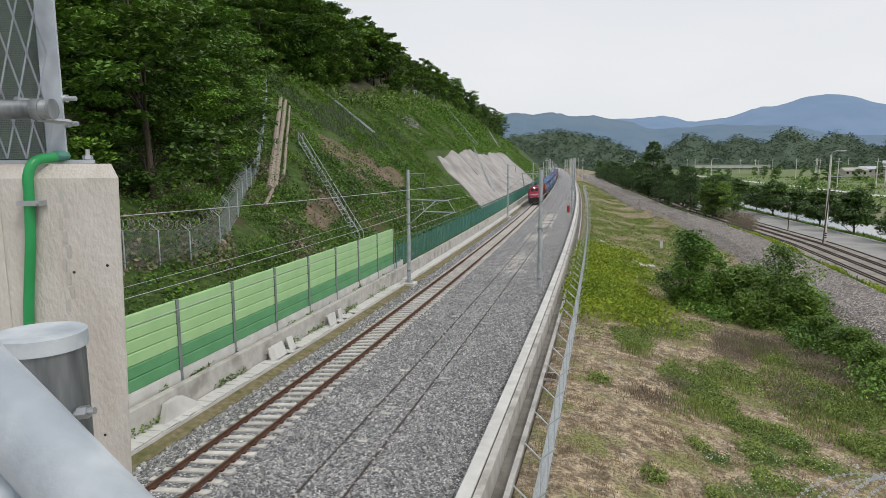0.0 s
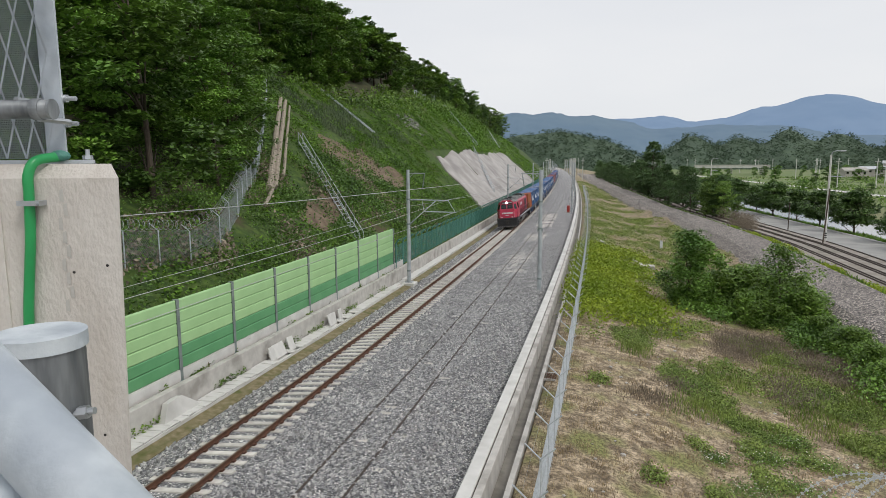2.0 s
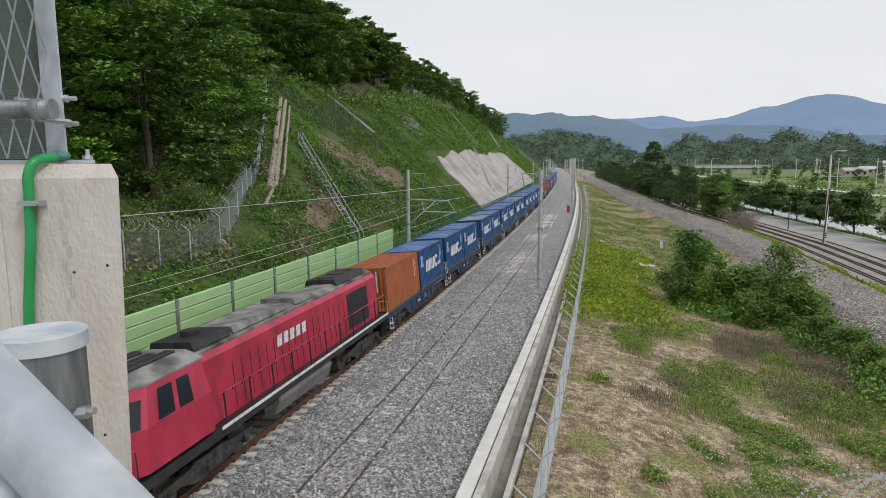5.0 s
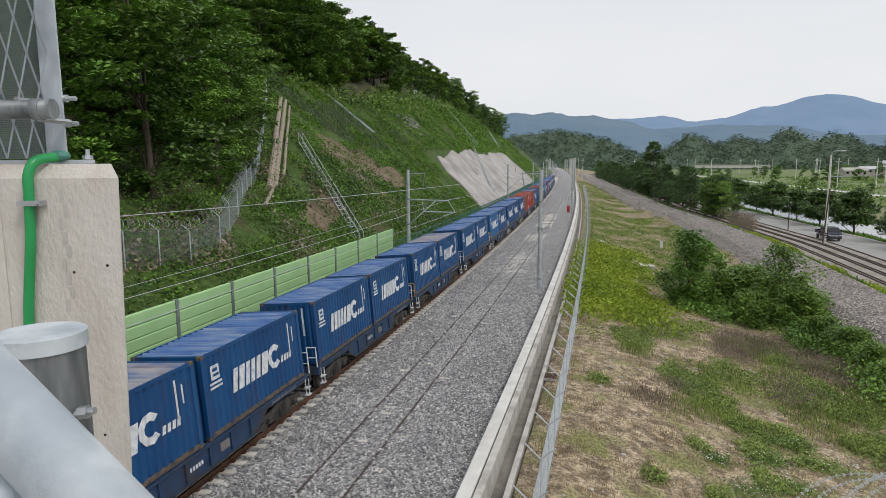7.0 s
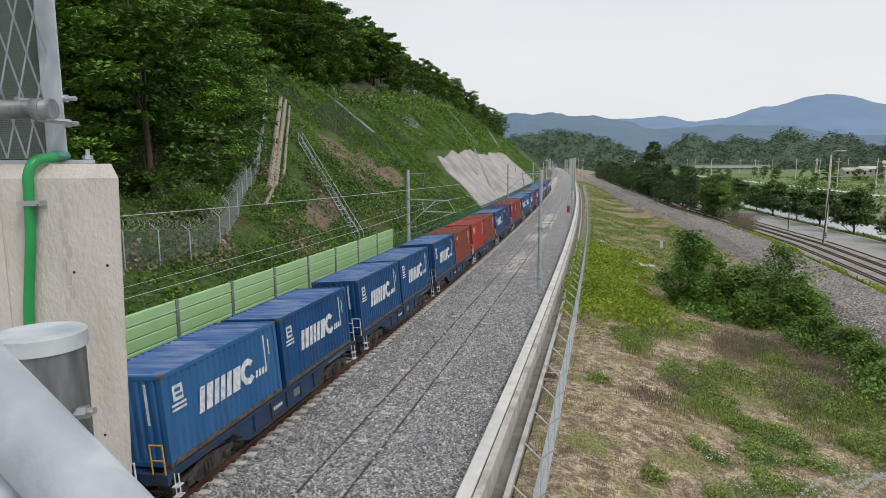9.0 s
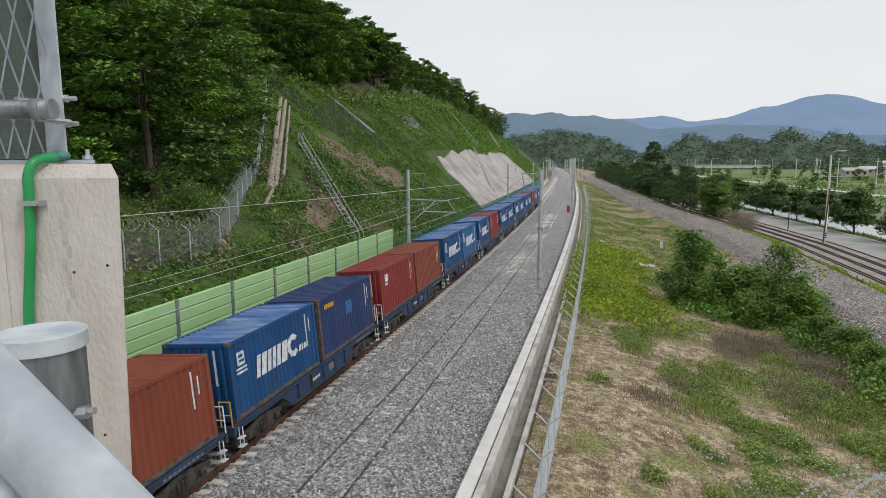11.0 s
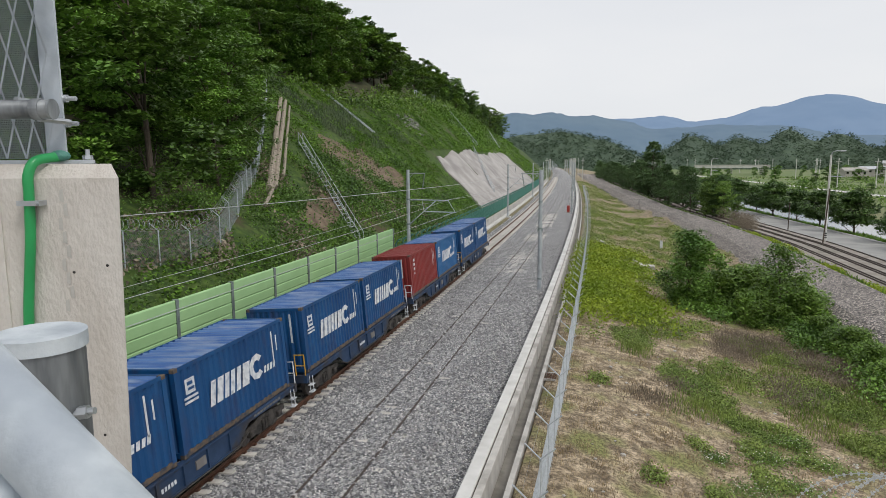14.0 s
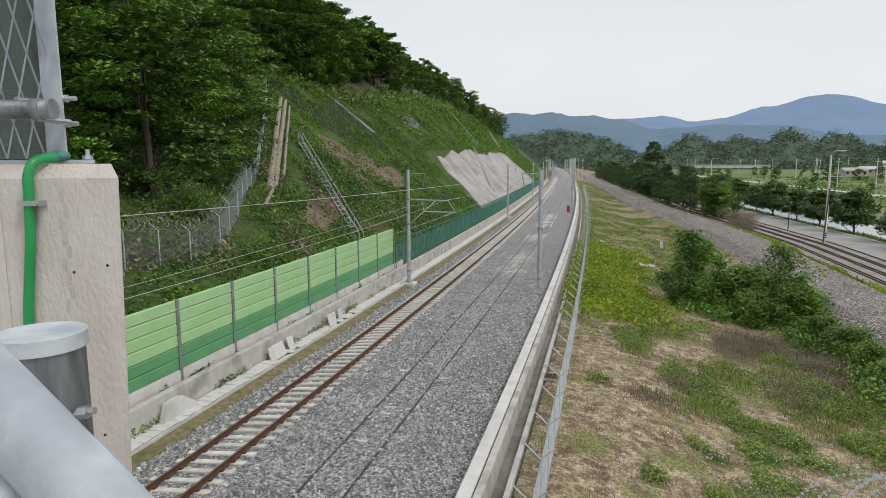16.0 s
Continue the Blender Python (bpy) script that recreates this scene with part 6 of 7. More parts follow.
pine_kinds = [tree("pine_tree", "dark green pine tree with a ragged crown", "tree", HG, 51 + k, h, r, 46, 2600, 0.28, M_PINE, 0.25, 0.2, "pine") for k, (h, r) in enumerate(((13.0, 3.4), (11.0, 3.0)))]
spots = []
rnd = random.Random(77)
for s in steps(22, 330, 4.4):
    for k in range(13):
        ss_ = s + rnd.uniform(-2, 2)
        o = crest(ss_) - 2.0 - 4.6 * k + rnd.uniform(-1.8, 1.8)
        if ss_ < 45:
            o += 0.6
        q = P(ss_, o)
        if q.x < 12.4 - 1.3 * q.y - 4 or (ss_ < 80 and k > 6) or (ss_ < 110 and k > 8) or (ss_ > 110 and k > 6) or (ss_ > 200 and k > 4):
            continue
        if ss_ > 100 and k == 0 and rnd.random() < 0.6:
            continue
        if ss_ < 80 and rnd.random() < 0.36:
            continue
        spots.append((ss_, o, k))
first = {}


def plant(kind, m, scale):
    kind_id = id(kind)
    if kind_id in first:
        q = copy_thing(kind, m @ Matrix.Scale(scale, 4))
        q.scale = (scale, scale, scale)
    else:
        first[kind_id] = True
        q = kind
        q.matrix_basis = m @ Matrix.Scale(scale, 4)
    return q


KIND_H = {id(q): h for q, h in zip(near_kinds + far_kinds + pine_kinds, (11.5, 9.5, 13.0, 10.5, 11.0, 9.0, 12.5, 13.0, 11.0))}
TREE_H = ((80, 12.0), (98, 12.5), (116, 12.5), (132, 11.0), (150, 9.2), (195, 9.2), (240, 10.0), (330, 10.5))
for s, o, k in spots:
    close = (s < 82 and k < 4) or (s < 118 and k < 2)
    pool = edge_kinds if s < 60 and k < 2 else near_kinds if close else far_kinds
    if k >= 1 and 125 < s and rnd.random() < 0.45:
        pool = pine_kinds
    kind = pool[rnd.randrange(len(pool))]
    if s > 80:
        sc = lerp_table(s, TREE_H) * (0.8 if k > 1 else 1.0) / KIND_H[id(kind)] * rnd.choice((0.5, 0.65, 0.8, 0.95, 1.1, 1.2))
    else:
        sc = rnd.uniform(0.95, 1.3) * (0.72 if k == 0 and s > 38 else 1.0)
    plant(kind, on_line(s, o, ground_z(s, o) - 0.2, False) @ pose(0, 0, 0, 0, 0, rnd.uniform(0, 360)), sc)

# pines and leafy trees beyond the gravel bed
RG = "trees beyond the old line"
row_pines = [tree("pine_tree", "dark green pine tree beside the old line", "tree", RG, 61 + k, h, r, 70, 5200, 0.2, M_PINE, 0.1, 0.2, sh) for k, (h, r, sh) in enumerate(((12.0, 3.6, "round"), (11.0, 4.0, "pine"), (9.5, 3.3, "round")))]
leafy = [tree("broadleaf_tree", "bright green leafy tree beside the yard", "tree", RG, 71, 9.5, 3.2, 60, 5200, 0.18, M_LEAF_B, 0.12, 0.15)]
rnd = random.Random(8)
for k in range(34):
    s = 132 + 8.2 * k + rnd.uniform(-3, 3)
    for lane in range(2):
        o = 36.5 + 4.0 * lane + rnd.uniform(-1.5, 1.5) + drift(s)
        sc = rnd.uniform(0.5, 0.95)
        plant(row_pines[rnd.randrange(3)], on_line(s, o, -1.8, False) @ pose(0, 0, 0, 0, 0, rnd.uniform(0, 360)), sc)
plant(row_pines[1], on_line(196, 30.5, -1.8, False), 1.5)
for s, o, sc in ((126, 38.5, 0.75), (130, 36.5, 0.7), (119, 38.5, 0.42), (136, 40, 0.85)):
    plant(leafy[0], on_line(s, o + drift(s), -1.8, False) @ pose(0, 0, 0, 0, 0, s * 40), sc)

# row of street trees along the river
SG = "street trees along the river road"
street = [tree("street_tree", "dark green layered street tree beside the road", "tree", SG, 81 + k, h, r, 80, 9000, 0.24, M_LEAF_D, 0.3, 0.2, "round", 1.0) for k, (h, r) in enumerate(((7.8, 4.4), (7.2, 4.1)))]
for k in range(26):
    s = 62 + 10.6 * k + rnd.uniform(-1.5, 1.5)
    o = 51.0 + drift(s) + rnd.uniform(-0.4, 0.4)
    plant(street[k % 2], on_line(s, o, -2.0, False) @ pose(0, 0, 0, 0, 0, rnd.uniform(0, 360)), rnd.uniform(0.7, 0.92))
# scattered field trees across the river
field_tree = tree("field_tree", "round green tree in the fields across the river", "tree", "trees in the far fields", 91, 7.0, 3.4, 34, 1500, 0.34, M_LEAF, 0.1, 0.15)
for k in range(120):
    s, o = rnd.uniform(150, 620), rnd.uniform(80, 330)
    plant(field_tree, on_line(s, o, ground_z(s, o) - 0.2, False) @ pose(0, 0, 0, 0, 0, rnd.uniform(0, 360)), rnd.uniform(0.35, 1.0))

# bushes in the dip
BG = "bushes in the dip beside the old line"
dark_bush = tree("bush", "tall dense dark green bush in the grassy dip", "bush", BG, 95, 5.6, 2.2, 95, 17000, 0.1, M_LEAF, 0.03, 0.08, flat=0.9, squash=0.85)
dark_bush.matrix_basis = on_line(50.0, 18.7, ground_z(50.0, 18.7) - 0.15, False)
airy_bush = tree("sapling", "airy bright green sapling with spreading twigs", "tree", BG, 96, 5.4, 2.3, 40, 5200, 0.11, M_LEAF_B, 0.15, 0.07, flat=0.9, squash=0.7)
airy_bush.matrix_basis = on_line(48.6, 24.6, ground_z(48.6, 24.6) - 0.15, False)
mound = tree("bush", "low spreading green bush in the grassy dip", "bush", BG, 97, 2.3, 2.1, 60, 8000, 0.1, M_LEAF_B, 0.02, 0.05, flat=0.9, squash=0.7)
for s, o, sc in ((51.5, 21.2, 1.15), (52.5, 22.9, 1.3), (48.4, 22.6, 0.85), (47.0, 23.6, 0.75), (48.8, 26.4, 0.95), (51.5, 25.4, 1.1), (44.8, 26.5, 0.55), (41.0, 26.6, 0.65), (38.2, 26.8, 0.55), (35.4, 27.0, 0.5)):
    plant(mound, on_line(s, o, ground_z(s, o) - 0.15, False) @ pose(0, 0, 0, 0, 0, s * 33), sc)


def scatter(name, n, s_range, o_range, want, size, material, label, seed, tall=1.0, clump=1, spread=0.25, lift=0.3, category="grass", flat=0.2, power=1.0):
    """Leaves or blades over a stretch of ground, thinned by want(s, o) in 0..1."""
    rs = np.random.RandomState(seed)
    pts = []
    tries = 0
    while len(pts) < n and tries < n * 6:
        tries += 1
        s = s_range[0] + (s_range[1] - s_range[0]) * rs.rand() ** power
        o = o_range[0] + (o_range[1] - o_range[0]) * rs.rand()
        if rs.rand() > want(s, o):
            continue
        z = ground_z(s, o)
        for k in range(clump):
            d = rs.normal(0, spread, 2)
            pts.append(tuple(P(s + d[0], o + d[1], z + lift * rs.rand() ** 1.5)))
    pts = np.array(pts)
    m = len(pts)
    if tall > 1.5:
        up = np.stack([rs.normal(0, 0.25, m), rs.normal(0, 0.25, m), np.ones(m)], 1) * (size * tall * (0.5 + 0.8 * rs.rand(m)))[:, None]
        ang = rs.rand(m) * 6.283
        side = np.stack([np.cos(ang), np.sin(ang), np.zeros(m)], 1) * size * 0.35
        me = leaf_faces(name, (pts + up * 0.6).astype(np.float32), up.astype(np.float32), side.astype(np.float32), material)
    else:
        me = leaf_cloud(name, pts, np.full(m, size), rs, material, flat)
    return tagged(new(name, me), label, category, kind="stuff")


def nz(s, o, f, seed):
    return noise.noise(Vector((s * f, o * f, seed)))


SCARS = ((71.0, -18.5, 5.0, 2.6), (75.2, -16.4, 4.5, 2.3), (79.0, -14.5, 5.5, 2.0), (52.0, -12.0, 4.5, 1.6))


def slope_on(s, o):
    for a, b, c, d in SCARS:
        u = (s - a) / c
        if u * u + ((o - b + u * d * 0.4) / d) ** 2 < 0.8:
            return 0.22
    return 1.0 if o > crest(s) - 1 and not (s > 105 and o > -17.0 and s < 240) else 0.0


def smooth(x, a, b):
    t = max(0.0, min(1.0, (x - a) / (b - a)))
    return t * t * (3 - 2 * t)


# left slope: bright grass high up, tangled vines and litter lower down
scatter("slope_grass", 170000, (22, 215), (-32, -6), lambda s, o: slope_on(s, o) * (0.35 + 0.65 * smooth(s, 50, 75)) * smooth(nz(s, o, 0.3, 1) + 0.4 * nz(s, o, 0.9, 2), -0.35, 0.15), 0.115, M_GRASS, "dense green grass and creepers covering the cut slope", 1, 1.0, 6, 0.3, 0.4, power=1.15, flat=0.7)
scatter("grey_grass", 14000, (76, 104), (-31, -19), lambda s, o: slope_on(s, o) * smooth(nz(s, o, 0.15, 8), -0.1, 0.2), 0.1, M_GREY_GRASS, "long grey-green grass high on the slope", 8, 3.0, 3, 0.3, 0.1)
scatter("slope_vines", 44000, (18, 110), (-20, -5.2), lambda s, o: slope_on(s, o) * smooth(nz(s, o, 0.3, 5) + 0.4 * nz(s, o, 0.9, 6), -0.3, 0.2) * (1 - 0.75 * smooth(s, 60, 90)), 0.095, M_LEAF, "leafy green vines over the lower slope", 2, 1.0, 3, 0.35, 0.5)
scatter("slope_shrubs", 16000, (46, 98), (-17, -6.5), lambda s, o: slope_on(s, o) * smooth(nz(s, o, 0.2, 25), 0.02, 0.2) * (1 - smooth(s, 84, 98)), 0.13, M_LEAF_D, "dark leafy shrubs on the lower slope", 25, 1.0, 4, 0.4, 0.9, "bush")
scatter("far_slope_growth", 22000, (150, 330), (-33, -6.5), lambda s, o: slope_on(s, o) * smooth(nz(s, o, 0.2, 3), -0.4, 0.1), 0.26, M_GRASS, "green growth on the far end of the cut slope", 9, 1.0, 4, 0.6, 0.6, flat=0.7)
scatter("slope_litter", 14000, (18, 80), (-19, -5.2), lambda s, o: slope_on(s, o) * smooth(nz(s, o, 0.2, 9), -0.05, 0.2), 0.14, M_TWIG, "dry brown stalks on the lower slope", 3, 1.2, 3, 0.3, 0.3)
scatter("undergrowth", 16000, (18, 80), (-34, -10), lambda s, o: (1.0 if crest(s) - 7 < o < crest(s) + 0.5 else 0.0) * smooth(nz(s, o, 0.15, 15), -0.4, 0.2), 0.1, M_LEAF, "dark leafy undergrowth at the wood's edge", 4, 1.0, 3, 0.5, 0.9)
scatter("crest_shrubs", 9000, (84, 260), (-36, -18), lambda s, o: (1.0 if crest(s) - 3 < o < crest(s) + 1.5 else 0.0), 0.24, M_LEAF_B, "low green shrubs along the top of the cut", 5, 1.0, 4, 0.7, 1.8)
scatter("wall_weeds", 2200, (16, 140), (-4.5, -4.32), lambda s, o: smooth(nz(s, 0, 0.5, 2), 0.0, 0.2), 0.07, M_LEAF_B, "small weeds behind the low wall", 6, 1.0, 2, 0.05, 0.22)
scatter("trough_weeds", 2600, (18, 48), (-4.0, -3.85), lambda s, o: smooth(nz(s, 0, 0.35, 6), 0.0, 0.2), 0.06, M_LEAF_B, "small weeds between wall and trough", 7, 1.0, 2, 0.06, 0.95)


# right field
def field(s, o):
    return 1.0 if o > 10.0 and o < 27.3 + drift(s) else 0.0


# patches of growth on the sandy soil: place along and across, half lengths
PATCHES = ((31.1, 16.9, 2.6, 1.2), (24.3, 15.9, 0.5, 0.45), (27.6, 18.3, 1.2, 0.8), (25.2, 18.3, 1.0, 0.7), (22.9, 18.1, 0.9, 0.6), (25.2, 19.9, 0.6, 0.6), (28.7, 12.2, 0.7, 0.5), (32.4, 15.9, 1.6, 0.9),
           (27.6, 19.8, 1.2, 0.9), (31.3, 23.6, 1.5, 1.4), (28.0, 23.3, 1.3, 1.2), (20.9, 14.1, 0.6, 0.4), (20.7, 16.0, 0.5, 0.4), (33.6, 22.6, 2.0, 1.2), (37.5, 14.1, 2.2, 1.2), (29.4, 17.9, 1.0, 0.6), (22.0, 20.8, 0.8, 0.8))
BRUSH = ((42.2, 21.5, 2.5, 2.2), (38.5, 24.3, 3.0, 1.6), (33.4, 21.5, 2.0, 1.3), (35.2, 25.4, 2.2, 1.4), (27.8, 14.4, 1.0, 0.8), (30.5, 15.6, 0.8, 0.6), (39.5, 20.0, 2.0, 1.2))


def in_patch(table, s, o):
    r = min(((s - a) / c) ** 2 + ((o - b) / d) ** 2 for a, b, c, d in table)
    return 1.0 - smooth(r + 1.1 * nz(s, o, 1.1, 4), 0.55, 1.2)


def far_cover(s, o):
    return smooth(s + 2.5 * (o - 16) * (o > 16), 32, 46) * smooth(nz(s, o, 0.22, 22) + 0.5 * nz(s, o, 0.7, 4), -0.05, 0.2)


scatter("dry_grass", 60000, (14, 90), (9.8, 28), lambda s, o: field(s, o) * (0.2 + 0.8 * smooth(nz(s, o, 0.5, 3) + 0.4 * nz(s, o, 1.6, 7), -0.15, 0.3)), 0.032, M_GRASS_DRY, "short dry straw-coloured grass on sandy soil", 11, 2.6, 3, 0.12, 0.03, power=1.5)
scatter("patch_weeds", 46000, (17, 44), (10.4, 28), lambda s, o: field(s, o) * in_patch(PATCHES, s, o), 0.05, M_FIELD_WEED, "patches of low green weeds on the dry field", 12, 1.0, 6, 0.13, 0.24, flat=0.7)
scatter("field_grass", 80000, (26, 130), (10.4, 28), lambda s, o: field(s, o) * far_cover(s, o), 0.075, M_FIELD_WEED, "green weeds and grass over the rough field", 19, 1.0, 6, 0.2, 0.26, power=1.3, flat=0.7)
scatter("dead_brush", 26000, (24, 50), (11, 27.5), lambda s, o: field(s, o) * in_patch(BRUSH, s, o), 0.04, M_TWIG, "grey-brown dead brush on the field", 13, 2.2, 5, 0.35, 0.3)
scatter("yellow_weeds", 30000, (38, 80), (9.9, 18.5), lambda s, o: (1.0 - smooth(o, 13.5, 18.5)) * smooth(nz(s, o, 0.2, 41) + 0.25, -0.1, 0.2) * smooth(s, 38, 46) * (1 - smooth(s, 68, 80)), 0.12, M_WEED, "yellow-green creeping weeds swallowing the fence foot", 14, 1.0, 3, 0.3, 0.55)
scatter("tall_weeds", 16000, (26, 62), (13, 28), lambda s, o: field(s, o) * smooth(nz(s, o, 0.3, 71) + 0.02 * (o - 21), 0.1, 0.3), 0.045, M_FIELD_WEED, "tall green weed stalks on the field", 18, 4.0, 4, 0.25, 0.1)
scatter("verge_grass", 34000, (75, 300), (10.2, 27), lambda s, o: field(s, o) * smooth(nz(s, o, 0.1, 51), -0.3, 0.1), 0.1, M_FIELD_WEED, "green grass along the railway embankment", 15, 1.0, 4, 0.3, 0.25)
scatter("bank_grass", 22000, (50, 300), (24, 62), lambda s, o: (1.0 if (49.3 + drift(s) < o < 55.5 + drift(s)) or (33.9 + drift(s) < o < 35.0 + drift(s)) else 0.0), 0.12, M_GRASS, "rough green grass on the road bank", 16, 2.2, 2, 0.25, 0.1)
scatter("far_meadow", 14000, (120, 420), (72, 200), lambda s, o: smooth(nz(s, o, 0.04, 61), -0.2, 0.15) * (1.0 if o > 74 + drift(s) else 0.0), 0.4, M_LEAF_B, "rough green meadow across the river", 17, 1.0, 3, 0.9, 0.9)
scatter("thicket", 22000, (44, 56), (18, 27.2), lambda s, o: field(s, o) * smooth(1.0 - abs(s - 50.5 + 0.3 * (o - 20)) / 4.0 + 0.6 * nz(s, o, 0.5, 81), 0.25, 0.6), 0.1, M_LEAF, "tangled green creepers between the bushes", 21, 1.0, 5, 0.35, 0.8, "bush")
scatter("verge_thicket", 12000, (27, 46), (23, 27.4), lambda s, o: field(s, o) * smooth(nz(s, o, 0.3, 85) + 0.25 * (o - 25), -0.1, 0.3), 0.09, M_LEAF, "low green shrubs along the gravel bed", 22, 1.0, 3, 0.35, 0.9, "bush")
scatter("roadside_brush", 9000, (106, 130), (35, 41), lambda s, o: (1.0 if 35 + drift(s) < o < 38.2 + drift(s) else 0.0) * smooth(nz(s, o, 0.3, 91), -0.2, 0.2), 0.06, M_TWIG, "bare brown brush at the end of the yard", 23, 2.0, 4, 0.5, 2.2, "bush")
scatter("gravel_edge_weeds", 5000, (45, 140), (33, 36), lambda s, o: (1.0 if 33.9 + drift(s) < o < 35.1 + drift(s) else 0.0) * smooth(nz(s, o, 0.25, 95), 0.05, 0.25), 0.11, M_WEED, "yellow-green weeds along the gravel edge", 24, 1.0, 3, 0.25, 0.5, "weeds")
rnd = random.Random(15)
for k, (s, o) in enumerate(((21.5, 17.2), (20.4, 18.5), (22.8, 18.9), (23.6, 16.4), (24.5, 18.2), (19.6, 16.9), (25.5, 20.6), (22.0, 20.5), (27, 19.5))):
    rs = np.random.RandomState(200 + k)
    g = thing("flowering_clump", "low green clump with small white blossoms on the field", "plant", "flowering clumps on the field")
    n = 900
    base = P(s, o, ground_z(s, o))
    q = rs.normal(size=(n, 3)) * (0.42, 0.3, 0.12) * rnd.uniform(0.7, 1.3)
    q[:, 2] = np.abs(q[:, 2])
    c = new("foliage", leaf_cloud("foliage", q, np.full(n, 0.04), rs, M_LEAF_B, 0.8))
    c.parent = g
    w = q[rs.choice(n, 110)] + (0, 0, 0.06)
    c = new("blossom", leaf_cloud("blossom", w, np.full(110, 0.022), rs, M_FLOWER, 1.5, 0.9))
    c.parent = g
    g.location = base
# pale stones on the field
bm = bmesh.new()
for k in range(160):
    s, o = 17 + 40 * rnd.random() ** 1.5, rnd.uniform(11.2, 24)
    bmesh.ops.create_icosphere(bm, subdivisions=1, radius=rnd.uniform(0.03, 0.12), matrix=Matrix.Translation(P(s, o, ground_z(s, o) + 0.02)) @ Matrix.Diagonal((1, 0.8, 0.6, 1)))
tagged(link("field_stones", bm, M_CONC), "small pale stones scattered on the field", "stones", kind="stuff")

# crowns of the far woods
for wi, (dist, depth, peaks, base, a0, a1, rough) in enumerate(HILLS):
    rs = np.random.RandomState(300 + wi)
    hill = [o for o in scene.objects if o.name.startswith("wooded_hill")][wi]
    co = np.empty(len(hill.data.vertices) * 3, np.float32)
    hill.data.vertices.foreach_get("co", co)
    co = co.reshape(23, 151, 3)
    i, j = rs.randint(1, 22, 3000), rs.randint(0, 150, 3000)
    t, u = rs.rand(3000, 1), rs.rand(3000, 1)
    c = (co[i, j] * (1 - t) + co[i + 1 - 1 * (i == 22), j] * t) * (1 - u) + co[i, j + 1] * u
    hh = 3 + 4 * rs.rand(3000, 1)
    pts = (c[:, None, :] + rs.normal(size=(3000, 14, 3)) * (2.2, 2.2, 1.6) + np.stack([0 * hh, 0 * hh, hh], 2)).reshape(-1, 3)
    tagged(new("far_woods", leaf_cloud("far_woods", pts, np.full(len(pts), 1.4), rs, M_WOODS, 1.6)), "dense green woods on the distant hill", "woods", kind="stuff")


# ---- the footbridge on which the eye stands: deck, parapet end, fence post, rails ----
STAND = pose(12.389, 0, 9.518, 0, 0, 15.01)      # x right, y ahead, z up from the eye


def local(ob):
    ob.matrix_basis = STAND
    return ob


bm = bmesh.new()
box(bm, -30, 14, -5.5, 0.25, -2.0, -1.25)
box(bm, -30, -0.8, 0.25, 2.1, -2.0, -1.25)
deck = tagged(local(link("bridge_deck", bm, M_CONC)), "grey concrete deck of the bridge over the railway", "bridge", kind="structure")
for x in (-20.5, 3.0):
    bm = bmesh.new()
    box(bm, x - 0.6, x + 0.6, -4.5, -1.5, -11.5, -2.0)
    tagged(local(link("bridge_pier", bm, M_CONC, bevel=0.05)), "plain concrete pier under the bridge deck", "bridge pier", kind="structure")
bm = bmesh.new()
box(bm, -30, 14, -5.5, -5.2, -1.25, -0.1)
tagged(local(link("parapet_wall", bm, M_CONC)), "plain concrete parapet along the bridge", "parapet", kind="structure")

M_PILLAR = mat("cast concrete", (0.58, 0.54, 0.495), (0.68, 0.64, 0.59), 5.0, 0.88, bump=0.35, bscale=60, c3=(0.5, 0.45, 0.395), scale3=2.6, stretch=(1.6, 1.6, 0.8), detail=9)
pillar = thing("parapet_pillar", "pale cast concrete parapet end with chamfered top", "parapet")
bm = bmesh.new()
w0, w1 = -0.775, -0.752       # slight batter on the right-hand edge
outline = [(-1.7, 1.5), (w1 - 0.012, 1.5), (w1 - 0.016, 1.512), (-1.12, 2.0), (-1.7, 2.0)]
rings = []
for z, dx, inset in ((-1.25, -0.035, 0.0), (-0.037, 0.0, 0.0), (-0.004, 0.0, 0.03)):
    rings.append([bm.verts.new((x + (dx - inset if x > -1.2 else 0), y + (inset if y < 1.6 else 0), z)) for x, y in outline])
for u, v in zip(rings, rings[1:]):
    for i in range(5):
        bm.faces.new((u[i], u[(i + 1) % 5], v[(i + 1) % 5], v[i]))
bm.faces.new(rings[2])
bm.faces.new(rings[0][::-1])
part("body", bm, M_PILLAR, pillar)
for x, z in ((-0.804, -0.245), (-0.885, -0.261), (-0.843, -0.672)):
    bm = bmesh.new()
    tube(bm, [(x, 1.499, z), (x, 1.502, z)], 0.0035, 8)
    part("pock_mark", bm, M_BOGIE, pillar, "small dark hole")
bm = bmesh.new()
for k in range(9):
    z = -0.09 - 0.033 * k
    x = -0.9 + 0.008 * math.sin(k * 2.1)
    slab(bm, [(x - 0.004, 1.4995, z), (x + 0.006, 1.4995, z - 0.004), (x + 0.005, 1.4995, z + 0.028), (x - 0.003, 1.4995, z + 0.024)], (0, -1, 0), 0.0012)
part("mortar_run", bm, M_CONC, pillar, "pale mortar run down the face")
bm = bmesh.new()
box(bm, -1.055, -1.045, 1.496, 1.502, -1.2, -0.05)
part("form_line", bm, M_PILLAR, pillar)
local(pillar)

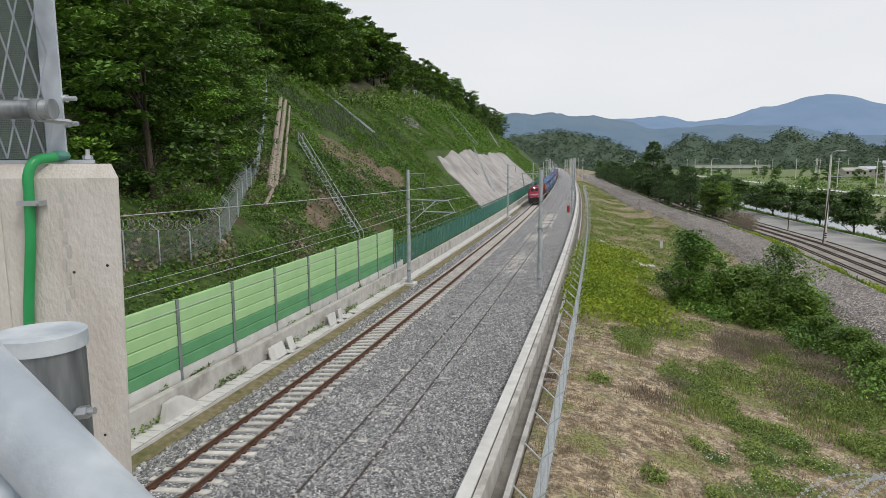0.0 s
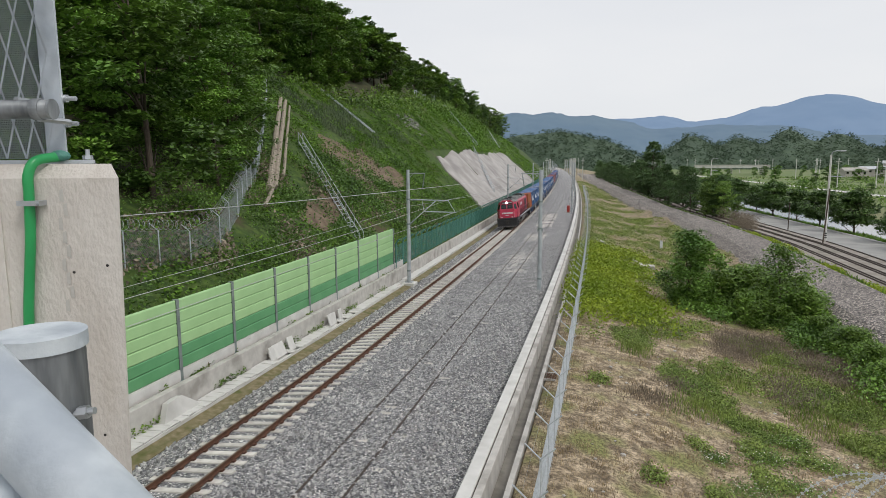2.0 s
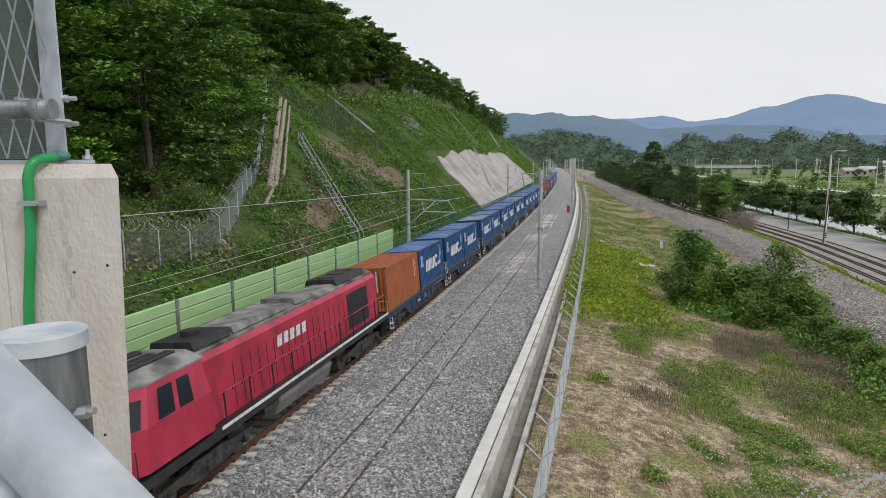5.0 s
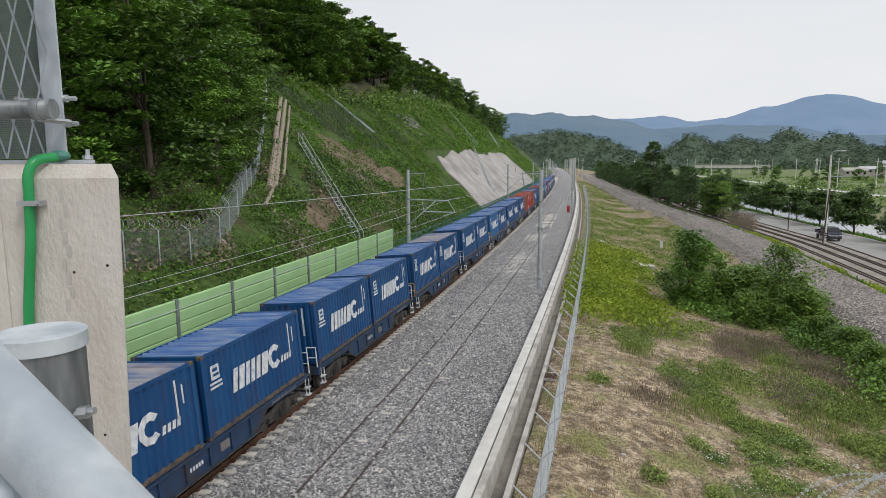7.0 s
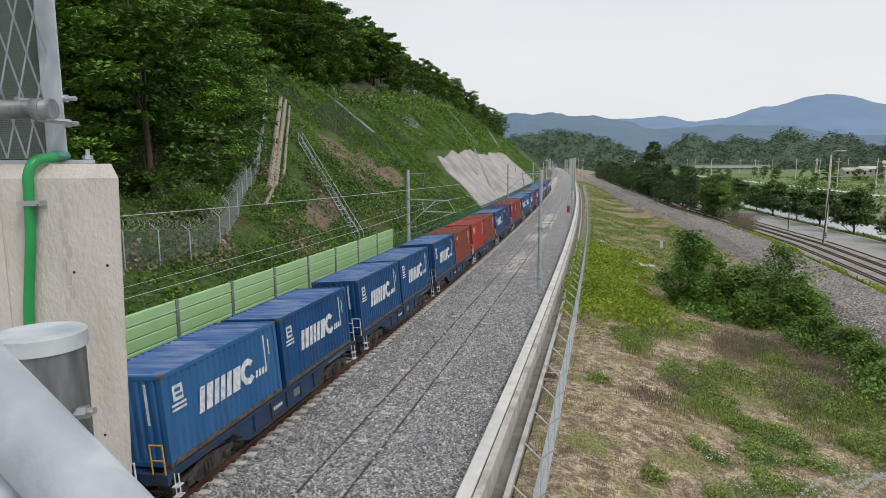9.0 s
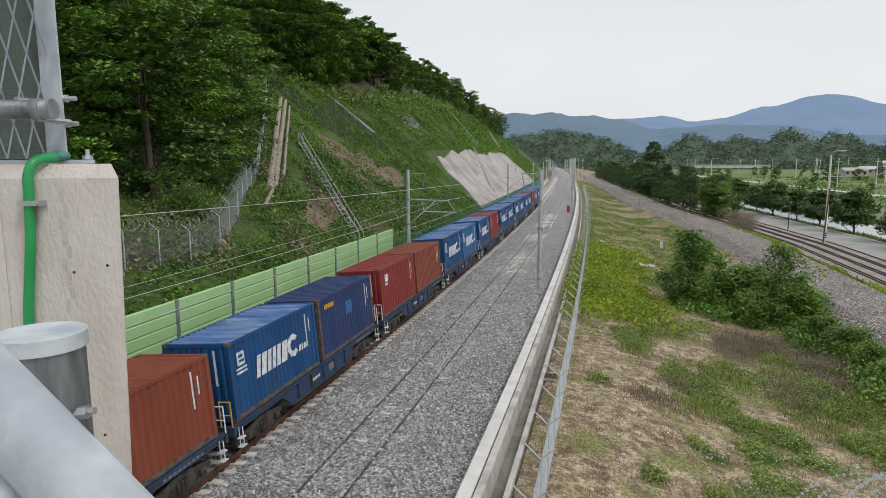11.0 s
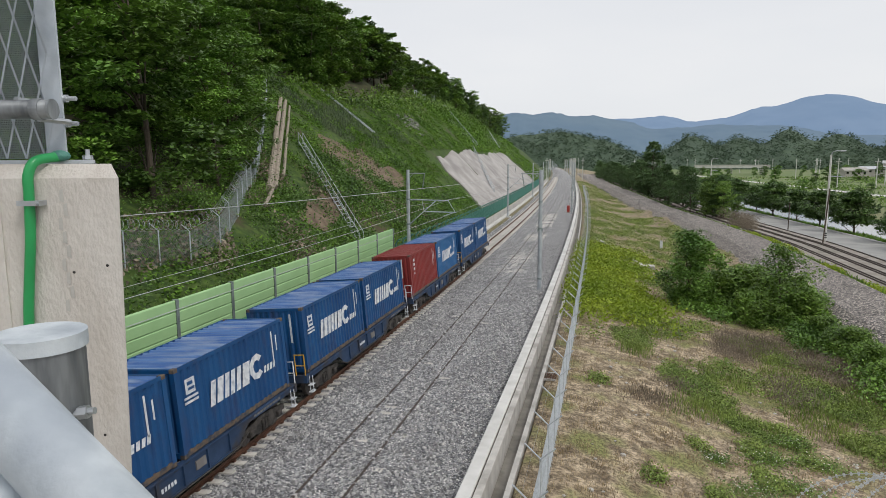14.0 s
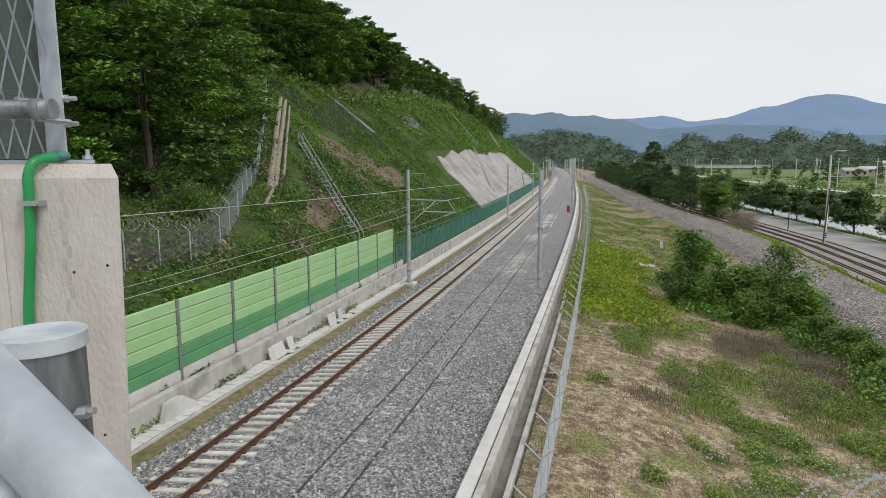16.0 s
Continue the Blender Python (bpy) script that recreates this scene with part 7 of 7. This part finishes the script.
post = thing("fence_post", "galvanised steel fence post bolted on the parapet", "fence post")
bm = bmesh.new()
prism(bm, [(-1.4, 1.56), (-0.846, 1.56), (-0.875, 1.6), (-1.0, 1.74), (-1.4, 1.74)], -0.003, 0.006, "z")
part("base_plate", bm, M_GALV_LIGHT, post)
bm = bmesh.new()
box(bm, -0.998, -0.95, 1.62, 1.627, 0.006, 0.8)
box(bm, -0.998, -0.991, 1.627, 1.69, 0.006, 0.8)
part("upright", bm, M_GALV_LIGHT, post, "blotchy galvanised upright")
bm = bmesh.new()
tube(bm, [(-0.885, 1.6, 0.007), (-0.885, 1.6, 0.032)], 0.0055, 8)
tube(bm, [(-0.885, 1.6, 0.007), (-0.885, 1.6, 0.017)], 0.012, 6)
part("anchor_bolt", bm, M_GALV, post)
for z in (0.097, 0.159):
    bm = bmesh.new()
    tube(bm, [(-0.97, 1.634, z), (-0.921, 1.634, z)], 0.0055, 8)
    tube(bm, [(-0.95, 1.634, z), (-0.943, 1.634, z)], 0.0105, 6)
    part("bolt", bm, M_GALV, post)
local(post)

panel = thing("barrier_panel", "galvanised expanded-metal fence panel on the parapet", "fence panel")
v, f = [], []
for k in range(11):
    for flip in (0, 1):
        for row in range(9):
            z0, z1 = 0.01 + 0.085 * row, 0.01 + 0.085 * (row + 1)
            mid_x = -1.42 + 0.048 * k
            d0 = 0.024 if row % 2 else 0.0
            x0, x1 = mid_x + d0 * (1 if flip else -1), mid_x + (0.024 - d0) * (1 if flip else -1)
            if max(x0, x1) > -0.952:
                continue
            i = len(v)
            v += [(x0 - 0.0045, 1.6, z0), (x0 + 0.0045, 1.594, z0), (x1 + 0.0045, 1.594, z1), (x1 - 0.0045, 1.6, z1), (x0 - 0.0045, 1.606, z0), (x1 - 0.0045, 1.606, z1)]
            f += [(i, i + 1, i + 2, i + 3), (i + 1, i + 4, i + 5, i + 2), (i + 4, i, i + 3, i + 5)]
strands = raw("expanded_metal", v, f, M_GALV_LIGHT)
strands.parent = panel
strands["kind"] = "stuff"
seg = [((-1.46 + 0.0045 * k, 1.66, 0.01), (-1.46 + 0.0045 * k, 1.66, 0.8)) for k in range(98)] + [((-1.46, 1.66, 0.01 + 0.0045 * k), (-1.02, 1.66, 0.01 + 0.0045 * k)) for k in range(175)]
v, f = triangle_wires(seg, 0.0011)
screen = raw("fine_screen", v, f, M_POST_GREY)
screen.parent = panel
screen["label"], screen["kind"] = "fine grey woven screen", "stuff"
local(panel)

rail = thing("handrail_stub", "short galvanised pipe rail in front of the mesh", "handrail")
bm = bmesh.new()
tube(bm, [(-1.4, 1.5, 0.122), (-0.905, 1.5, 0.122)], 0.022, 20)
part("pipe", bm, M_DULL, rail, "mid-grey zinc tube", smooth=True)
bm = bmesh.new()
tube(bm, [(-0.945, 1.5, 0.122), (-0.925, 1.5, 0.122)], 0.025, 20)
tube(bm, [(-0.9, 1.5, 0.122), (-0.906, 1.5, 0.122)], 0.0235, 20)
part("end_cap", bm, M_DULL, rail)
bm = bmesh.new()
tube(bm, [(-0.935, 1.5, 0.1), (-0.935, 1.56, 0.1), (-0.935, 1.62, 0.1)], 0.007, 8)
tube(bm, [(-0.985, 1.5, 0.145), (-0.985, 1.62, 0.145)], 0.006, 8)
part("bracket", bm, M_GALV, rail)
local(rail)

hose = thing("green_hose", "green plastic conduit clipped to the concrete", "conduit")
bm = bmesh.new()
ctrl = [Vector(q) for q in ((-1.0, 1.485, -0.5), (-0.995, 1.485, -0.378), (-0.985, 1.485, -0.283), (-0.972, 1.485, -0.176), (-0.966, 1.485, -0.072), (-0.964, 1.485, -0.03), (-0.955, 1.5, 0.002), (-0.938, 1.54, 0.012), (-0.925, 1.57, 0.014))]
fine = []
for k in range(len(ctrl) - 1):
    p0, p1, p2, p3 = ctrl[max(k - 1, 0)], ctrl[k], ctrl[k + 1], ctrl[min(k + 2, len(ctrl) - 1)]
    for t in (0, 0.25, 0.5, 0.75):
        fine.append(0.5 * ((2 * p1) + (p2 - p0) * t + (2 * p0 - 5 * p1 + 4 * p2 - p3) * t * t + (3 * p1 - p0 - 3 * p2 + p3) * t ** 3))
tube(bm, fine + [ctrl[-1]], 0.0115, 14)
part("conduit", bm, M_GREEN_HOSE, hose, smooth=True)
bm = bmesh.new()
box(bm, -0.988, -0.935, 1.470, 1.5, -0.1, -0.088)
tube(bm, [(-0.943, 1.472, -0.094), (-0.943, 1.462, -0.094)], 0.006, 6)
part("clip", bm, M_GALV, hose, "galvanised pipe clip")
bm = bmesh.new()
bmesh.ops.create_icosphere(bm, subdivisions=2, radius=0.02, matrix=Matrix.Translation((-0.93, 1.56, 0.016)) @ Matrix.Diagonal((1.2, 1, 0.7, 1)))
part("sealant", bm, M_TEAL, hose, "teal sealing putty")
local(hose)

stump = thing("capped_post", "galvanised round post with a flat steel cap", "post")
bm = bmesh.new()
tube(bm, [(-0.622, 0.95, -1.25), (-0.622, 0.95, -0.27)], 0.061, 40)
part("pipe", bm, M_DULL, stump, "dull streaked zinc tube")
bm = bmesh.new()
tube(bm, [(-0.622, 0.95, -0.282), (-0.622, 0.95, -0.262), (-0.622, 0.95, -0.2585)], 0.0655, 40)
part("cap", bm, M_PIPE, stump, "pale blotchy cap", bevel=0.0015)
bm = bmesh.new()
tube(bm, [(-0.57, 0.93, -0.383), (-0.535, 0.93, -0.377)], 0.0055, 8)
tube(bm, [(-0.56, 0.93, -0.381), (-0.545, 0.93, -0.379)], 0.0105, 6)
part("bolt", bm, M_GALV, stump)
local(stump)

for a, b, r, lab in (((-0.4935, 0.55, -0.098), (-0.148, 0.365, -0.294), 0.0285, "pale galvanised pipe handrail close by"), ((-0.494, 0.55, -0.188), (-0.12, 0.30, -0.345), 0.0285, "lower pale galvanised pipe rail")):
    bm = bmesh.new()
    tube(bm, [a, b], r, 40)
    tagged(local(link("pipe_rail", bm, M_PIPE, True)), lab, "handrail")


# coil of razor wire beside the deck, on a bracket
coil_thing = thing("razor_wire_coil", "bright galvanised razor wire coil beside the bridge", "razor wire")
pts, N_TURN = [], 40
for k in range(N_TURN * 7):
    a = 6.28319 * k / N_TURN
    c = Vector((1.9, 2.62, -1.74)) + Vector((0.11, 0.03, -0.006)) * (k / N_TURN)
    rr = 0.34 + 0.02 * math.sin(k * 0.21)
    pts.append(c + Vector((-0.9 * math.cos(a), 0.42 * math.cos(a), math.sin(a))) * rr)
bm = bmesh.new()
tube(bm, pts, 0.0016, 5)
part("core_wire", bm, M_GALV_LIGHT, coil_thing)
bm = bmesh.new()
for k in range(0, len(pts) - 1):
    p, q = pts[k], pts[k + 1]
    for f in (0.0, 0.5):
        d = (q - p).normalized()
        c = p + (q - p) * f
        n = d.cross(Vector((0.4, 0.9, 0.1))).normalized()
        slab(bm, [c - d * 0.006, c + n * 0.009 - d * 0.003, c + n * 0.009 + d * 0.004, c + d * 0.006, c - n * 0.009 + d * 0.004, c - n * 0.009 - d * 0.003], d.cross(n), 0.0008)
blades = part("blade_row", bm, M_WHITE_ZINC, coil_thing, "row of small bright blades")
blades["kind"] = "stuff"
bm = bmesh.new()
tube(bm, [(2.0, 0.2, -1.7), (2.05, 2.6, -2.0), (2.35, 2.75, -2.02)], 0.02, 8)
part("bracket", bm, M_GALV, coil_thing)
local(coil_thing)


# ---- the pickup truck on the river road ----
M_NAVY = mat("dark navy paint", (0.012, 0.017, 0.04), (0.018, 0.025, 0.055), 2, 0.25)
M_CARGLASS = mat("dark car glass", (0.012, 0.014, 0.016), (0.02, 0.022, 0.025), 2, 0.06)
M_TYRE = mat("tyre rubber", (0.015, 0.015, 0.015), (0.03, 0.03, 0.03), 6, 0.85)
M_LENS = mat("lamp lens", (0.6, 0.6, 0.6), (0.7, 0.7, 0.7), 4, 0.15)


def pickup_truck():
    g = thing("pickup_truck", "dark navy double-cab pickup truck driving on the road", "truck")
    bm = bmesh.new()
    prism(bm, [(-2.5, 0.38), (-2.5, 0.8), (-2.42, 1.05), (-2.0, 1.22), (-1.4, 1.7), (-1.2, 1.76), (0.3, 1.76), (0.52, 1.7), (0.66, 1.1), (0.66, 0.38)], -0.85, 0.85, "x")
    cab = part("cab", bm, M_NAVY, g, bevel=0.05)
    bm = bmesh.new()
    prism(bm, [(-2.0, 1.245), (-1.42, 1.695), (-1.45, 1.71), (-2.03, 1.26)], -0.72, 0.72, "x")
    part("windscreen", bm, M_CARGLASS, cab, "dark glass windscreen")
    for sx in (-1, 1):
        for y0, y1, f in ((-1.75, -0.72, 0.38), (-0.64, 0.42, 0.0)):
            bm = bmesh.new()
            prism(bm, [(y0, 1.22), (y0 + f * 0.8, 1.6), (y1, 1.6), (y1, 1.22)], sx * 0.853 - 0.008, sx * 0.853 + 0.008, "x")
            part("side_window", bm, M_CARGLASS, cab, "dark side window")
        bm = bmesh.new()
        box(bm, sx * 0.62 - 0.16, sx * 0.62 + 0.16, -2.53, -2.46, 0.72, 0.9)
        part("headlight", bm, M_LENS, cab, "clear headlight", bevel=0.015)
        bm = bmesh.new()
        box(bm, sx * 0.98 - 0.09, sx * 0.98 + 0.09, -1.82, -1.7, 1.22, 1.46)
        box(bm, sx * 0.87 - 0.06, sx * 0.87 + 0.06, -1.78, -1.74, 1.24, 1.28)
        part("side_mirror", bm, M_BLACK, cab, "black side mirror")
    bm = bmesh.new()
    box(bm, -0.84, 0.84, -2.6, -2.46, 0.36, 0.6)
    part("bumper", bm, M_BLACK, g, "black front bumper", bevel=0.03)
    bm = bmesh.new()
    box(bm, -0.42, 0.42, -2.53, -2.48, 0.68, 0.86)
    part("grille", bm, M_GALV, g, "bright grille")
    bm = bmesh.new()
    box(bm, -0.4, 0.4, 0.5, 2.5, 0.42, 0.62)
    part("chassis", bm, M_BLACK, g)
    bm = bmesh.new()
    box(bm, -0.86, 0.86, 0.72, 2.6, 0.72, 0.8)
    bed = part("cargo_bed", bm, M_NAVY, g)
    for x0, x1, y0, y1 in ((-0.88, -0.84, 0.72, 2.6), (0.84, 0.88, 0.72, 2.6), (-0.84, 0.84, 2.56, 2.6), (-0.84, 0.84, 0.72, 0.76)):
        bm = bmesh.new()
        box(bm, x0, x1, y0, y1, 0.8, 1.14)
        part("drop_side", bm, M_NAVY, bed)
    for x in (-0.8, 0.8):
        for y in (-1.55, 1.55):
            bm = bmesh.new()
            tube(bm, [(x - 0.11, y, 0.31), (x + 0.11, y, 0.31)], 0.31, 18)
            w = part("wheel", bm, M_TYRE, g)
            bm = bmesh.new()
            tube(bm, [(x - 0.12, y, 0.31), (x + 0.12, y, 0.31)], 0.18, 14)
            part("rim", bm, M_GALV, w, "grey steel rim")
    return g


pickup = pickup_truck()


def motions():
    for ob, off, z in moving:
        walk(ob, [(t, on_line(train_s(off, t)) @ Matrix.Translation((0, 0, z))) for t in TIMES])
    rows = []
    for t in TIMES:
        s = 96.0 - 19.0 * (t - 7) + (1.2 * (t - 8.2) ** 2 if t > 8.2 else 0.0)
        rows.append((t, on_line(s, 43.6 + drift(s), -1.53, False)))
    walk(pickup, rows)


motions()
